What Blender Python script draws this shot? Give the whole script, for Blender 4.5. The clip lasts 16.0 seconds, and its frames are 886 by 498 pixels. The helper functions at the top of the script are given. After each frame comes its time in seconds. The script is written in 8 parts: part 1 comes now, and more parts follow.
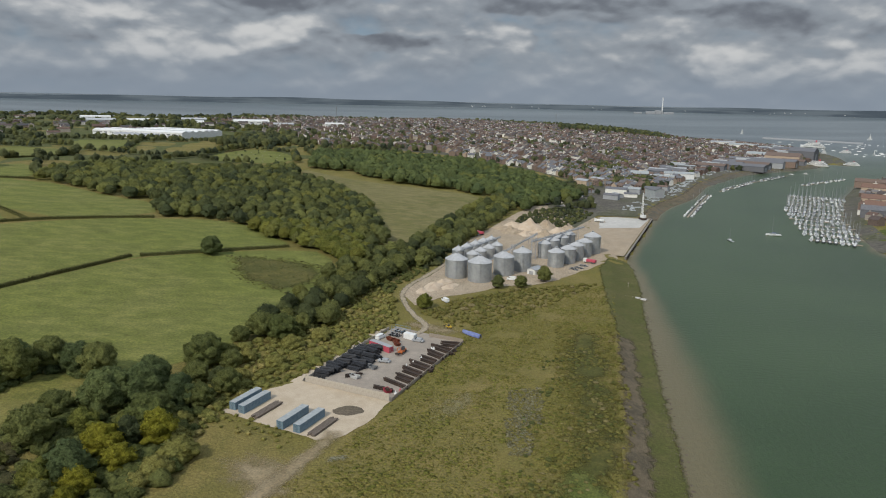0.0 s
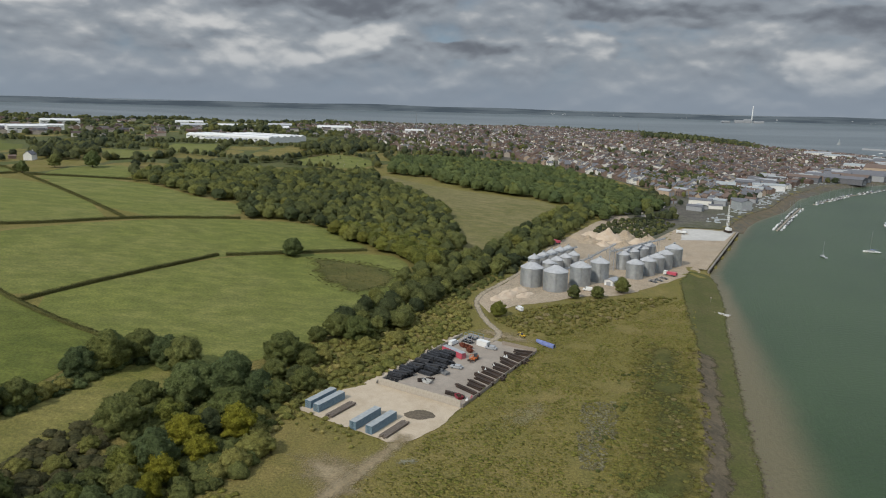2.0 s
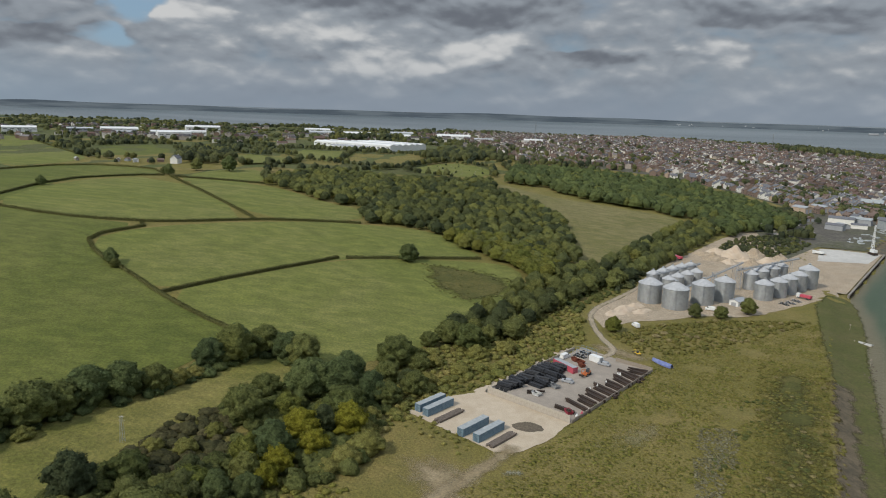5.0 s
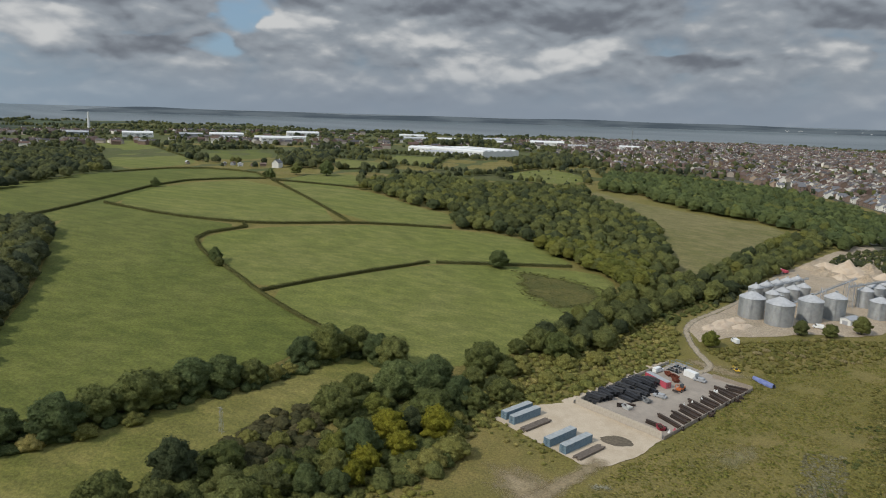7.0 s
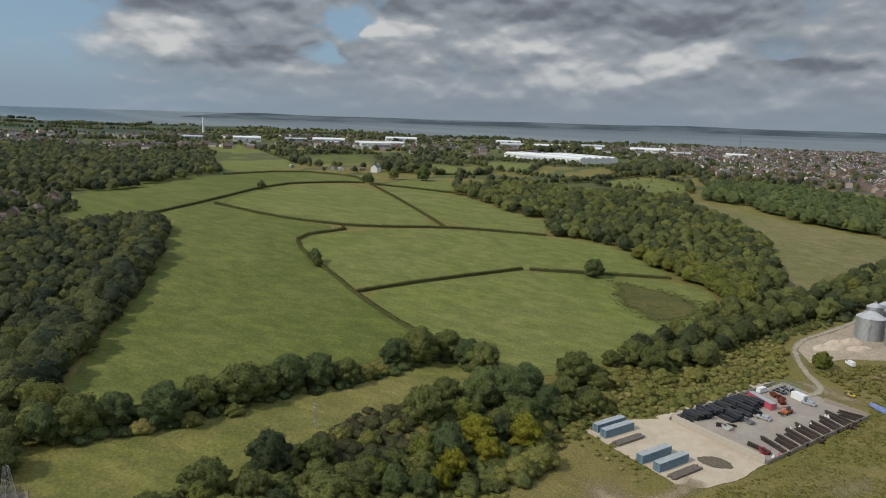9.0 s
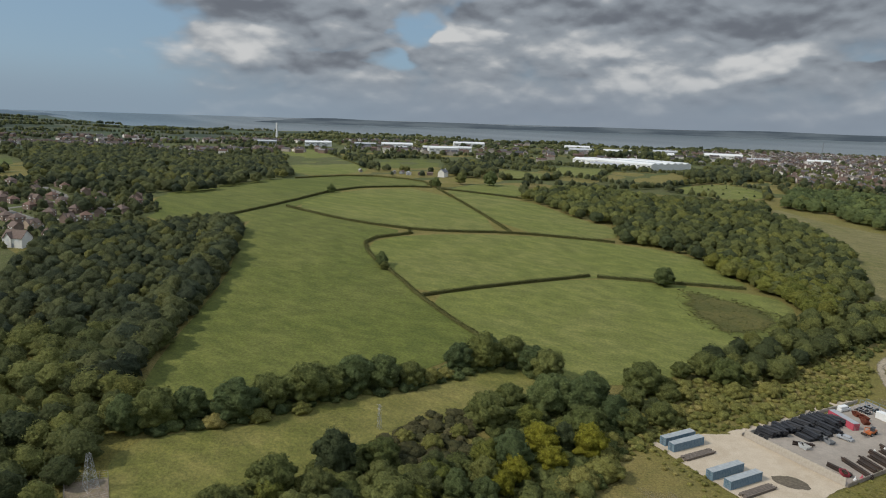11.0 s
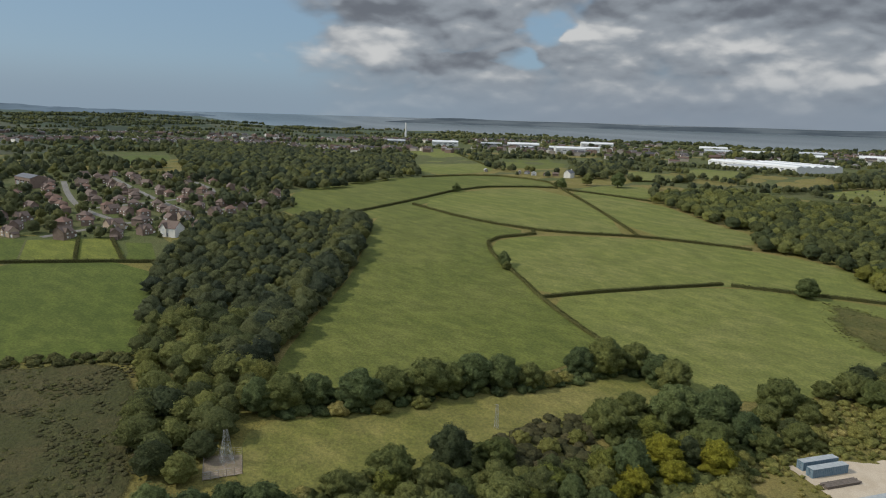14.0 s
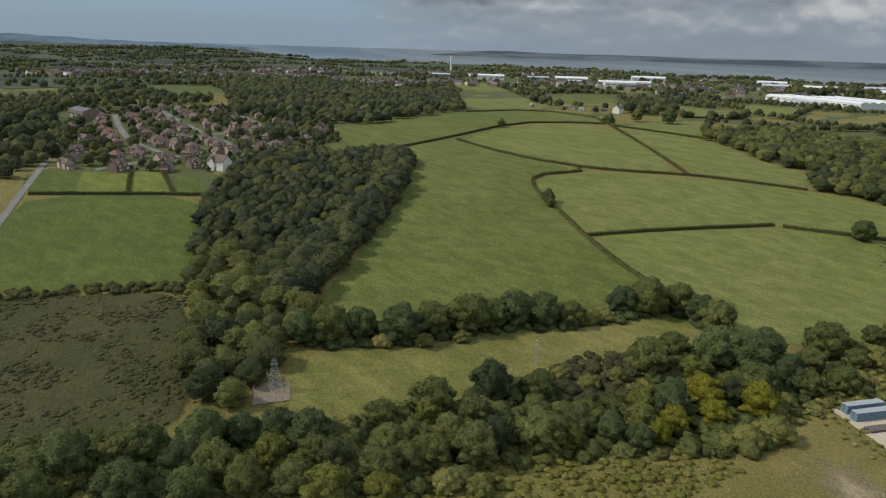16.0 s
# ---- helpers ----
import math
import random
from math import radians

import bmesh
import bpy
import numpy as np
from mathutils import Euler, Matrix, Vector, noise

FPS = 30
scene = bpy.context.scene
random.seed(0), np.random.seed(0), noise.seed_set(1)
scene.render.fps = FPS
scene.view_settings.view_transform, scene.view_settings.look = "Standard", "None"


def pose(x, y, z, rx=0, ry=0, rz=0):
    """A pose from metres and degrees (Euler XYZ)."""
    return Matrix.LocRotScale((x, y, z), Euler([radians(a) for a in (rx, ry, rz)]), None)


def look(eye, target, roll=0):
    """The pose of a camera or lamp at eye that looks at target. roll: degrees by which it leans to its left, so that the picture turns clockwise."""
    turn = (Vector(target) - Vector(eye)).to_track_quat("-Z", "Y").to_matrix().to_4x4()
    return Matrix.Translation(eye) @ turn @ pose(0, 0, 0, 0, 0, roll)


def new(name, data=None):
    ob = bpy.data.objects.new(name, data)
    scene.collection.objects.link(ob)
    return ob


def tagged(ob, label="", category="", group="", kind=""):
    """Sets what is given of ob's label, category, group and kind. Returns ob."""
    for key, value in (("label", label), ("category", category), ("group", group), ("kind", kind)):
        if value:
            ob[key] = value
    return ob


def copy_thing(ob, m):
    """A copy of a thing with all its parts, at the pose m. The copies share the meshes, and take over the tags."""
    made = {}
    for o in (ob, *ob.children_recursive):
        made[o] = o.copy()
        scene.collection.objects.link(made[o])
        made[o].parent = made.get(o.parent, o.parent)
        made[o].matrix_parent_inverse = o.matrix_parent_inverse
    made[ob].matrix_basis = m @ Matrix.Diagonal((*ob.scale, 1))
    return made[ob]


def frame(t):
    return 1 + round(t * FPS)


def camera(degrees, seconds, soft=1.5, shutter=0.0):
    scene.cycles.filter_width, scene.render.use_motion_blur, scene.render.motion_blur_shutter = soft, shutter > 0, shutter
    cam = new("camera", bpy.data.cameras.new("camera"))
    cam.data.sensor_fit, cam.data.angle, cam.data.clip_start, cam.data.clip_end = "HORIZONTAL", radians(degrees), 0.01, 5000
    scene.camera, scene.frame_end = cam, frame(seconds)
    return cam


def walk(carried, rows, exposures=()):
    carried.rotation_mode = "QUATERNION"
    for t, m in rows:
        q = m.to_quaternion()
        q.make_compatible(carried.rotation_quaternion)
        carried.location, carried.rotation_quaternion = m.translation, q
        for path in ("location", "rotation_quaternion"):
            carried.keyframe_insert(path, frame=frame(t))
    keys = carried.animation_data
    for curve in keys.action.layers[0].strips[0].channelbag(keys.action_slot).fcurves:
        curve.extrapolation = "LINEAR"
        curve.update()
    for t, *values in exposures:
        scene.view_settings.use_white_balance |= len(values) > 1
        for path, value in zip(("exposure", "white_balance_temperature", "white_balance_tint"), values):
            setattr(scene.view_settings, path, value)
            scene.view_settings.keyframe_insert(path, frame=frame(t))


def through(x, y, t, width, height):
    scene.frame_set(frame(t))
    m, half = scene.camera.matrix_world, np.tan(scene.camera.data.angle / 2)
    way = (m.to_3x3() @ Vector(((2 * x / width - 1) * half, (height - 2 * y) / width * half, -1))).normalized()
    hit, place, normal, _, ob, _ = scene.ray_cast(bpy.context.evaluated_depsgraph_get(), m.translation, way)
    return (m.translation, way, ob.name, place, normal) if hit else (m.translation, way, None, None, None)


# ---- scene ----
cam = camera(65.35, 16.0, 1.05)
PATH = [
    (0.0, pose(0, 0, 105, 77.81, -1.27, 0.00)),
    (0.5, pose(0, 0, 105, 77.91, -1.34, 1.40)),
    (1.0, pose(0, 0, 105, 78.01, -1.40, 3.11)),
    (1.5, pose(0, 0, 105, 78.14, -1.49, 5.02)),
    (2.0, pose(0, 0, 105, 78.23, -1.52, 6.45)),
    (2.5, pose(0, 0, 105, 78.31, -1.60, 8.20)),
    (3.0, pose(0, 0, 105, 78.41, -1.67, 9.86)),
    (3.5, pose(0, 0, 105, 78.49, -1.71, 11.58)),
    (4.0, pose(0, 0, 105, 78.57, -1.77, 12.94)),
    (6.5, pose(0, 0, 105, 78.91, -1.69, 21.87)),
    (7.0, pose(0, 0, 105, 78.98, -1.70, 23.76)),
    (7.5, pose(0, 0, 105, 79.05, -1.74, 25.84)),
    (8.0, pose(0, 0, 105, 79.12, -1.73, 27.71)),
    (8.5, pose(0, 0, 105, 79.17, -1.77, 29.77)),
    (9.0, pose(0, 0, 105, 79.23, -1.77, 31.67)),
    (11.5, pose(0, 0, 105, 79.51, -1.70, 38.74)),
    (12.0, pose(0, 0, 105, 79.54, -1.68, 40.64)),
    (12.5, pose(0, 0, 105, 79.55, -1.67, 42.92)),
    (13.0, pose(0, 0, 105, 79.58, -1.64, 44.91)),
    (13.5, pose(0, 0, 105, 79.58, -1.64, 46.51)),
    (14.0, pose(0, 0, 105, 79.16, -1.65, 47.52)),
    (14.5, pose(0, 0, 105, 78.17, -1.60, 48.48)),
    (15.0, pose(0, 0, 105, 76.76, -1.58, 49.38)),
    (15.5, pose(0, 0, 105, 74.99, -1.59, 50.36)),
    (16.0, pose(0, 0, 105, 73.78, -1.58, 51.19)),
]
walk(cam, PATH)

# ---- world and sun ----
SUN_FROM = Vector((-0.59, -0.81, 0.86)).normalized()
SUN_UP = math.asin(SUN_FROM.z)
world = bpy.data.worlds.new("sky")
scene.world = world
world.use_nodes = True


def node(tree, kind, **sockets):
    """A node of the tree; sockets by name, or by number as _0, _1: a value or another node's output."""
    n = tree.nodes.new(kind)
    for key, value in sockets.items():
        s = n.inputs[int(key[1:])] if key[0] == "_" and key[1:].isdigit() else n.inputs[key.replace("_", " ")]
        if isinstance(value, bpy.types.NodeSocket):
            tree.links.new(value, s)
        else:
            s.default_value = value
    return n


def calc(tree, op, a, b=0.0, c=0.0, clamp=False):
    n = node(tree, "ShaderNodeMath", _0=a, _1=b, _2=c)
    n.operation, n.use_clamp = op, clamp
    return n.outputs[0]


def ramp(tree, value, lo, hi):
    """0 to 1, smoothly, as value goes from lo to hi."""
    n = node(tree, "ShaderNodeMapRange", Value=value, From_Min=lo, From_Max=hi)
    n.interpolation_type = "SMOOTHSTEP"
    return n.outputs[0]


def blend(tree, f, a, b, kind="MIX"):
    n = tree.nodes.new("ShaderNodeMix")
    n.data_type, n.blend_type = "RGBA", kind
    for i, v in ((0, f), (6, a), (7, b)):
        if isinstance(v, bpy.types.NodeSocket):
            tree.links.new(v, n.inputs[i])
        else:
            n.inputs[i].default_value = v if i == 0 or len(v) == 4 else (*v, 1)
    return n.outputs[2]


def rough_noise(tree, vector, scale, detail=4.0, roughness=0.55):
    return node(tree, "ShaderNodeTexNoise", Vector=vector, Scale=scale, Detail=detail, Roughness=roughness).outputs["Fac"]


def make_sky():
    nt = world.node_tree
    nt.nodes.clear()
    sky = nt.nodes.new("ShaderNodeTexSky")
    sky.sky_type, sky.sun_disc = "NISHITA", False
    sky.sun_elevation, sky.sun_rotation = SUN_UP, math.atan2(SUN_FROM.x, SUN_FROM.y)
    at = nt.nodes.new("ShaderNodeTexCoord").outputs["Generated"]
    x, y, z = node(nt, "ShaderNodeSeparateXYZ", Vector=at).outputs
    turn = calc(nt, "DEGREES", calc(nt, "ARCTAN2", calc(nt, "MULTIPLY", x, -1.0), y))
    rise = calc(nt, "DEGREES", calc(nt, "ARCSINE", z))
    # clouds drift in flat banks: broad across, shallow upwards
    flat = node(nt, "ShaderNodeCombineXYZ", X=calc(nt, "MULTIPLY", turn, 0.115), Y=calc(nt, "MULTIPLY", rise, 0.235)).outputs[0]
    warp = node(nt, "ShaderNodeTexNoise", Vector=flat, Scale=1.1, Detail=4.0, Roughness=0.5).outputs["Color"]
    bent = node(nt, "ShaderNodeVectorMath", _0=warp, _1=(0.28, 0.28, 0.0), _2=flat)
    bent.operation = "MULTIPLY_ADD"
    p = bent.outputs[0]
    wx_, wy_, _ = node(nt, "ShaderNodeSeparateXYZ", Vector=warp).outputs
    turn_w = calc(nt, "ADD", turn, calc(nt, "MULTIPLY", calc(nt, "SUBTRACT", wx_, 0.5), 17.0))
    rise_w = calc(nt, "ADD", rise, calc(nt, "MULTIPLY", calc(nt, "SUBTRACT", wy_, 0.5), 4.2))

    def bank(spots):
        """Soft-edged cloud masses at (turn, rise, half width, half height), in degrees."""
        total = 0.0
        for t0, r0, wt, wr_ in spots:
            u = calc(nt, "DIVIDE", calc(nt, "SUBTRACT", turn_w, t0), wt)
            v = calc(nt, "DIVIDE", calc(nt, "SUBTRACT", rise_w, r0), wr_)
            q = calc(nt, "ADD", calc(nt, "MULTIPLY", u, u), calc(nt, "MULTIPLY", v, v))
            total = calc(nt, "MAXIMUM", total, ramp(nt, q, 2.5, 0.0))
        return total
    bases = bank([(17, 7.9, 9, 1.7), (-22, 6.5, 7.5, 0.9), (30, 8.6, 4, 0.9), (50, 8.3, 7.5, 1.3), (4, 4.2, 6, 0.6), (-10, 7.6, 6, 0.7), (46, 4.6, 4, 0.6)])
    tops = bank([(-5.8, 4.6, 2.2, 1.0), (-28.8, 5.6, 2.6, 0.9), (-23.3, 3.0, 3.0, 0.8), (-31, 3.3, 2.6, 0.9), (36.0, 7.3, 1.6, 0.8), (25, 5.9, 5, 0.9), (52, 5.8, 3.5, 1.0),
                 (13, 5.0, 5, 1.1), (21, 3.6, 5, 0.6)])
    gap = bank([(39.5, 7.2, 2.8, 1.2), (42, 4.6, 2.0, 0.6)])

    def billow(at_):
        """Heaped, rounded cloud."""
        v = node(nt, "ShaderNodeTexVoronoi", Vector=at_, Scale=2.3, Detail=2.0, Roughness=0.5)
        v.feature = "SMOOTH_F1"
        puff = calc(nt, "MULTIPLY", calc(nt, "SUBTRACT", 0.85, v.outputs["Distance"]), 0.34)
        return calc(nt, "ADD", calc(nt, "MULTIPLY", rough_noise(nt, at_, 1.3, 6.0, 0.52), 0.68), puff)
    lump = billow(p)
    above = billow(node(nt, "ShaderNodeVectorMath", _0=p, _1=(0.0, 0.12, 0.0)).outputs[0])
    west = ramp(nt, turn, 49.0, 68.0)
    body = calc(nt, "ADD", calc(nt, "ADD", lump, 0.36), calc(nt, "MULTIPLY", calc(nt, "MAXIMUM", bases, tops), 0.35))
    body = calc(nt, "SUBTRACT", body, calc(nt, "ADD", calc(nt, "MULTIPLY", gap, 0.50), calc(nt, "MULTIPLY", west, 0.72)))
    cover = ramp(nt, body, 0.30, 0.74)
    lit = calc(nt, "MULTIPLY", calc(nt, "SUBTRACT", lump, above), 1.8)
    tone = calc(nt, "ADD", calc(nt, "MULTIPLY", calc(nt, "SUBTRACT", lump, 0.5), 1.1), calc(nt, "ADD", lit, 0.62))
    tone = calc(nt, "ADD", tone, calc(nt, "SUBTRACT", calc(nt, "MULTIPLY", tops, 0.36), calc(nt, "MULTIPLY", bases, 0.30)))
    cloud = blend(nt, ramp(nt, tone, -0.12, 0.55), (1.22, 1.36, 1.60), (2.38, 2.66, 2.98))
    cloud = blend(nt, ramp(nt, tone, 0.45, 1.1), cloud, (4.9, 4.98, 5.0))
    cloud = blend(nt, ramp(nt, z, 0.32, 0.6), cloud, (6.3, 7.2, 8.6))
    clear = blend(nt, 0.8, sky.outputs[0], (1.85, 2.88, 4.0))
    both = blend(nt, cover, clear, cloud)
    mist = blend(nt, ramp(nt, turn, 30.0, 60.0), (2.02, 2.42, 2.92), (2.10, 2.72, 3.35))
    both = blend(nt, calc(nt, "MULTIPLY", ramp(nt, rise, 4.4, 0.2), 0.88), both, mist)
    back = node(nt, "ShaderNodeBackground", Color=both, Strength=0.1)
    out = nt.nodes.new("ShaderNodeOutputWorld")
    nt.links.new(back.outputs[0], out.inputs[0])


make_sky()
sun_data = bpy.data.lights.new("sun", "SUN")
sun_data.energy, sun_data.angle, sun_data.color = 2.55, radians(0.6), (1.0, 0.95, 0.86)
sun = new("sun", sun_data)
sun.matrix_world = look(SUN_FROM * 3000, (0, 0, 0))
scene.view_settings.exposure = 0.21

# ---- materials ----


def material(name, colour_of, roughness=0.9, bump=None, metallic=0.0, specular=0.3):
    """colour_of(tree, at) gives the colour socket; bump: (scale, height in metres) or None."""
    m = bpy.data.materials.new(name)
    m.use_nodes = True
    nt = m.node_tree
    shader = nt.nodes["Principled BSDF"]
    at = nt.nodes.new("ShaderNodeTexCoord").outputs["Object"]
    c = colour_of(nt, at)
    if isinstance(c, bpy.types.NodeSocket):
        nt.links.new(c, shader.inputs["Base Color"])
    else:
        shader.inputs["Base Color"].default_value = (*c, 1)
    shader.inputs["Roughness"].default_value = roughness
    shader.inputs["Metallic"].default_value = metallic
    shader.inputs["Specular IOR Level"].default_value = specular
    if bump:
        b = node(nt, "ShaderNodeBump", Height=rough_noise(nt, at, bump[0], 5.0, 0.65), Distance=bump[1], Strength=1.0)
        nt.links.new(b.outputs[0], shader.inputs["Normal"])
    return m


def ground_colour(a, b, c, big=0.02, mid=0.16, fine=1.3, grain=1.0):
    """Three colours mixed by patches of three sizes."""
    def colour_of(nt, at):
        n1 = ramp(nt, rough_noise(nt, at, big, 4.0), 0.38, 0.62)
        n2 = ramp(nt, rough_noise(nt, at, mid, 5.0, 0.65), 0.36, 0.66)
        n3 = ramp(nt, rough_noise(nt, at, fine, 4.0, 0.7), 0.3, 0.75)
        k = blend(nt, n1, a, b)
        k = blend(nt, calc(nt, "MULTIPLY", n2, 0.6), k, c)
        dark = blend(nt, n3, (1 - 0.38 * grain,) * 3, (1 + 0.25 * grain, 1 + 0.25 * grain, 1 + 0.2 * grain))
        return blend(nt, 1.0, k, dark, "MULTIPLY")
    return colour_of


def mottled(a, b, scale=1.0, detail=5.0, spread=0.5):
    def colour_of(nt, at):
        n = ramp(nt, rough_noise(nt, at, scale, detail, 0.65), 0.5 - spread / 2, 0.5 + spread / 2)
        return blend(nt, n, a, b)
    return colour_of


def island(colours, spread=1.0):
    """A colour of the list for each loose piece of the mesh."""
    def colour_of(nt, at):
        g = nt.nodes.new("ShaderNodeNewGeometry").outputs["Random Per Island"]
        r = nt.nodes.new("ShaderNodeValToRGB")
        r.color_ramp.interpolation = "CONSTANT"
        els = r.color_ramp.elements
        els[0].color = (*colours[0], 1)
        els[1].position, els[1].color = 1 / len(colours), (*colours[1 % len(colours)], 1)
        for i, c in enumerate(colours[2:], 2):
            els.new(i / len(colours)).color = (*c, 1)
        nt.links.new(g, r.inputs[0])
        k = ramp(nt, rough_noise(nt, at, 0.8, 3.0), 0.3, 0.7)
        return blend(nt, 0.3, r.outputs[0], blend(nt, k, (0.05, 0.045, 0.04), (0.5, 0.48, 0.45)), "OVERLAY")
    return colour_of


def leaves(dark, light, warm=(0.16, 0.15, 0.03)):
    """Foliage: every tree its own hue, leaves varied, shade between clumps painted in."""
    def colour_of(nt, at):
        g = nt.nodes.new("ShaderNodeNewGeometry").outputs["Random Per Island"]
        a = nt.nodes.new("ShaderNodeAttribute")
        a.attribute_name = "tint"
        o = nt.nodes.new("ShaderNodeObjectInfo").outputs["Random"]
        t = calc(nt, "FRACT", calc(nt, "ADD", a.outputs["Fac"], o))
        k = blend(nt, t, dark, light)
        k = blend(nt, calc(nt, "MULTIPLY", ramp(nt, t, 0.86, 1.0), 0.45), k, warm)
        # the dark side of this noise stands for shade in crevices between clumps
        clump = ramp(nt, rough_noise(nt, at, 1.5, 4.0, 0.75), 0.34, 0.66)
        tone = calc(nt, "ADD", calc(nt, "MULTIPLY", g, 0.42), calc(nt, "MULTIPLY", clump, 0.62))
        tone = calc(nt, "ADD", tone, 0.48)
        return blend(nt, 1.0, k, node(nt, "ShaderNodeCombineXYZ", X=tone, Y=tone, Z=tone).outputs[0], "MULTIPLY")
    return colour_of


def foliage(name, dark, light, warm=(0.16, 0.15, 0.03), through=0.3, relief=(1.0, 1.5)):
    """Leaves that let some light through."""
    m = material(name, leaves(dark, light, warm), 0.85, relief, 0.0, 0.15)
    nt = m.node_tree
    shader, out = nt.nodes["Principled BSDF"], nt.nodes["Material Output"]
    c = shader.inputs["Base Color"].links[0].from_socket
    t = node(nt, "ShaderNodeBsdfTranslucent", Color=c)
    mix = node(nt, "ShaderNodeMixShader", _0=through, _1=shader.outputs[0], _2=t.outputs[0])
    nt.links.new(mix.outputs[0], out.inputs[0])
    return m


def soft_edge(m, lo=0.1, hi=0.75, scale=0.25, rough=0.9):
    """Lets a ground sheet fade into what lies under it, in ragged tufts, towards its edge."""
    nt = m.node_tree
    shader, out = nt.nodes["Principled BSDF"], nt.nodes["Material Output"]
    at = nt.nodes.new("ShaderNodeTexCoord").outputs["Object"]
    a = nt.nodes.new("ShaderNodeAttribute")
    a.attribute_name = "tint"
    n = calc(nt, "SUBTRACT", rough_noise(nt, at, scale, 6.0, 0.7), 0.5)
    f = ramp(nt, calc(nt, "ADD", a.outputs["Fac"], calc(nt, "MULTIPLY", n, rough * 2)), lo, hi)
    mix = node(nt, "ShaderNodeMixShader", _0=f, _1=nt.nodes.new("ShaderNodeBsdfTransparent").outputs[0], _2=shader.outputs[0])
    nt.links.new(mix.outputs[0], out.inputs[0])
    return m


def streaked(a, b, c, turn=0.5):
    """Grass with long worn streaks, as the grazing and mowing leave it."""
    inner = ground_colour(a, b, c, 0.012, 0.07, 0.9, 0.8)

    def colour_of(nt, at):
        k = inner(nt, at)
        long_ = node(nt, "ShaderNodeMapping", Vector=at, Rotation=(0, 0, turn), Scale=(0.02, 0.16, 1)).outputs[0]
        n = ramp(nt, rough_noise(nt, long_, 1.0, 6.0, 0.62), 0.36, 0.68)
        return blend(nt, 1.0, k, blend(nt, n, (0.82, 0.84, 0.80), (1.18, 1.14, 1.16)), "MULTIPLY")
    return colour_of


M_GROUND = material("rough_grass", ground_colour((0.184, 0.156, 0.039), (0.235, 0.184, 0.062), (0.130, 0.124, 0.030), 0.035, 0.14, 1.3), 1.0, (0.9, 0.8))
M_PASTURE = material("pasture", streaked((0.148, 0.164, 0.036), (0.168, 0.172, 0.048), (0.126, 0.142, 0.028), 0.6), 1.0, (0.9, 0.3))
M_PASTURE_RICH = material("pasture_rich", streaked((0.108, 0.125, 0.023), (0.131, 0.140, 0.032), (0.091, 0.107, 0.018), 0.9), 1.0, (0.9, 0.3))
M_HAY = material("dry_meadow", streaked((0.172, 0.155, 0.060), (0.139, 0.134, 0.042), (0.202, 0.172, 0.076), 0.3), 1.0, (1.2, 0.3))
M_TUSSOCK = material("tussocky_meadow", streaked((0.175, 0.162, 0.044), (0.141, 0.144, 0.032), (0.218, 0.188, 0.061), 1.1), 1.0, (0.7, 0.7))
M_ROUGH = material("garden_grass", ground_colour((0.090, 0.104, 0.029), (0.112, 0.110, 0.042), (0.068, 0.082, 0.021), 0.03, 0.3, 1.4), 1.0, (0.9, 0.5))
M_BOG = soft_edge(material("dark_heath", ground_colour((0.066, 0.066, 0.020), (0.090, 0.076, 0.028), (0.046, 0.050, 0.014), 0.05, 0.3, 1.2), 1.0, (0.6, 1.2)), 0.1, 0.5, 0.12, 0.3)
M_PATCH = soft_edge(material("scrubby_grass", ground_colour((0.095, 0.094, 0.022), (0.135, 0.120, 0.032), (0.062, 0.066, 0.015), 0.06, 0.3, 1.2), 1.0, (0.8, 0.8)), 0.1, 0.75, 0.07, 0.9)
# mown grass, its colour darkened for cloud shade over the sports field
M_LAWN = material("mown_grass", streaked((0.081, 0.104, 0.016), (0.095, 0.115, 0.020), (0.069, 0.092, 0.013), 0.2), 1.0)
M_MARSH = soft_edge(material("salt_marsh", ground_colour((0.090, 0.093, 0.025), (0.115, 0.104, 0.038), (0.072, 0.080, 0.019), 0.05, 0.3, 1.2), 1.0, (1.0, 0.3)), 0.05, 0.5, 0.2, 0.5)
M_GRAVEL = material("pale_gravel", ground_colour((0.464, 0.380, 0.279), (0.423, 0.342, 0.245), (0.524, 0.437, 0.332), 0.06, 0.25, 2.5, 0.35), 0.95, (4.0, 0.03))
M_YARD = material("grey_gravel", ground_colour((0.304, 0.260, 0.214), (0.347, 0.300, 0.247), (0.252, 0.215, 0.180), 0.07, 0.3, 2.5, 0.35), 0.95, (4.0, 0.03))
M_TOWNGROUND = material("streets_and_yards", ground_colour((0.094, 0.085, 0.070), (0.078, 0.081, 0.038), (0.148, 0.133, 0.112), 0.02, 0.08, 0.4), 0.95)
M_SAND = material("sand", ground_colour((0.37, 0.29, 0.205), (0.33, 0.265, 0.19), (0.44, 0.36, 0.27), 0.04, 0.15, 1.2), 0.95, (1.0, 0.2))
M_CONCRETE = material("concrete", ground_colour((0.47, 0.45, 0.41), (0.53, 0.51, 0.47), (0.40, 0.38, 0.35), 0.06, 0.3, 3.0, 0.35), 0.9)
M_DIRT = soft_edge(material("bare_earth", ground_colour((0.302, 0.232, 0.138), (0.258, 0.200, 0.114), (0.347, 0.281, 0.180), 0.05, 0.25, 1.6), 1.0, (2.0, 0.1)), 0.15, 1.3, 0.16, 0.8)
M_DRYGRASS = soft_edge(material("dry_grass", ground_colour((0.24, 0.205, 0.10), (0.20, 0.18, 0.075), (0.28, 0.24, 0.13), 0.05, 0.3, 1.6), 1.0, (1.2, 0.3)), 0.3, 1.1, 0.12, 0.9)
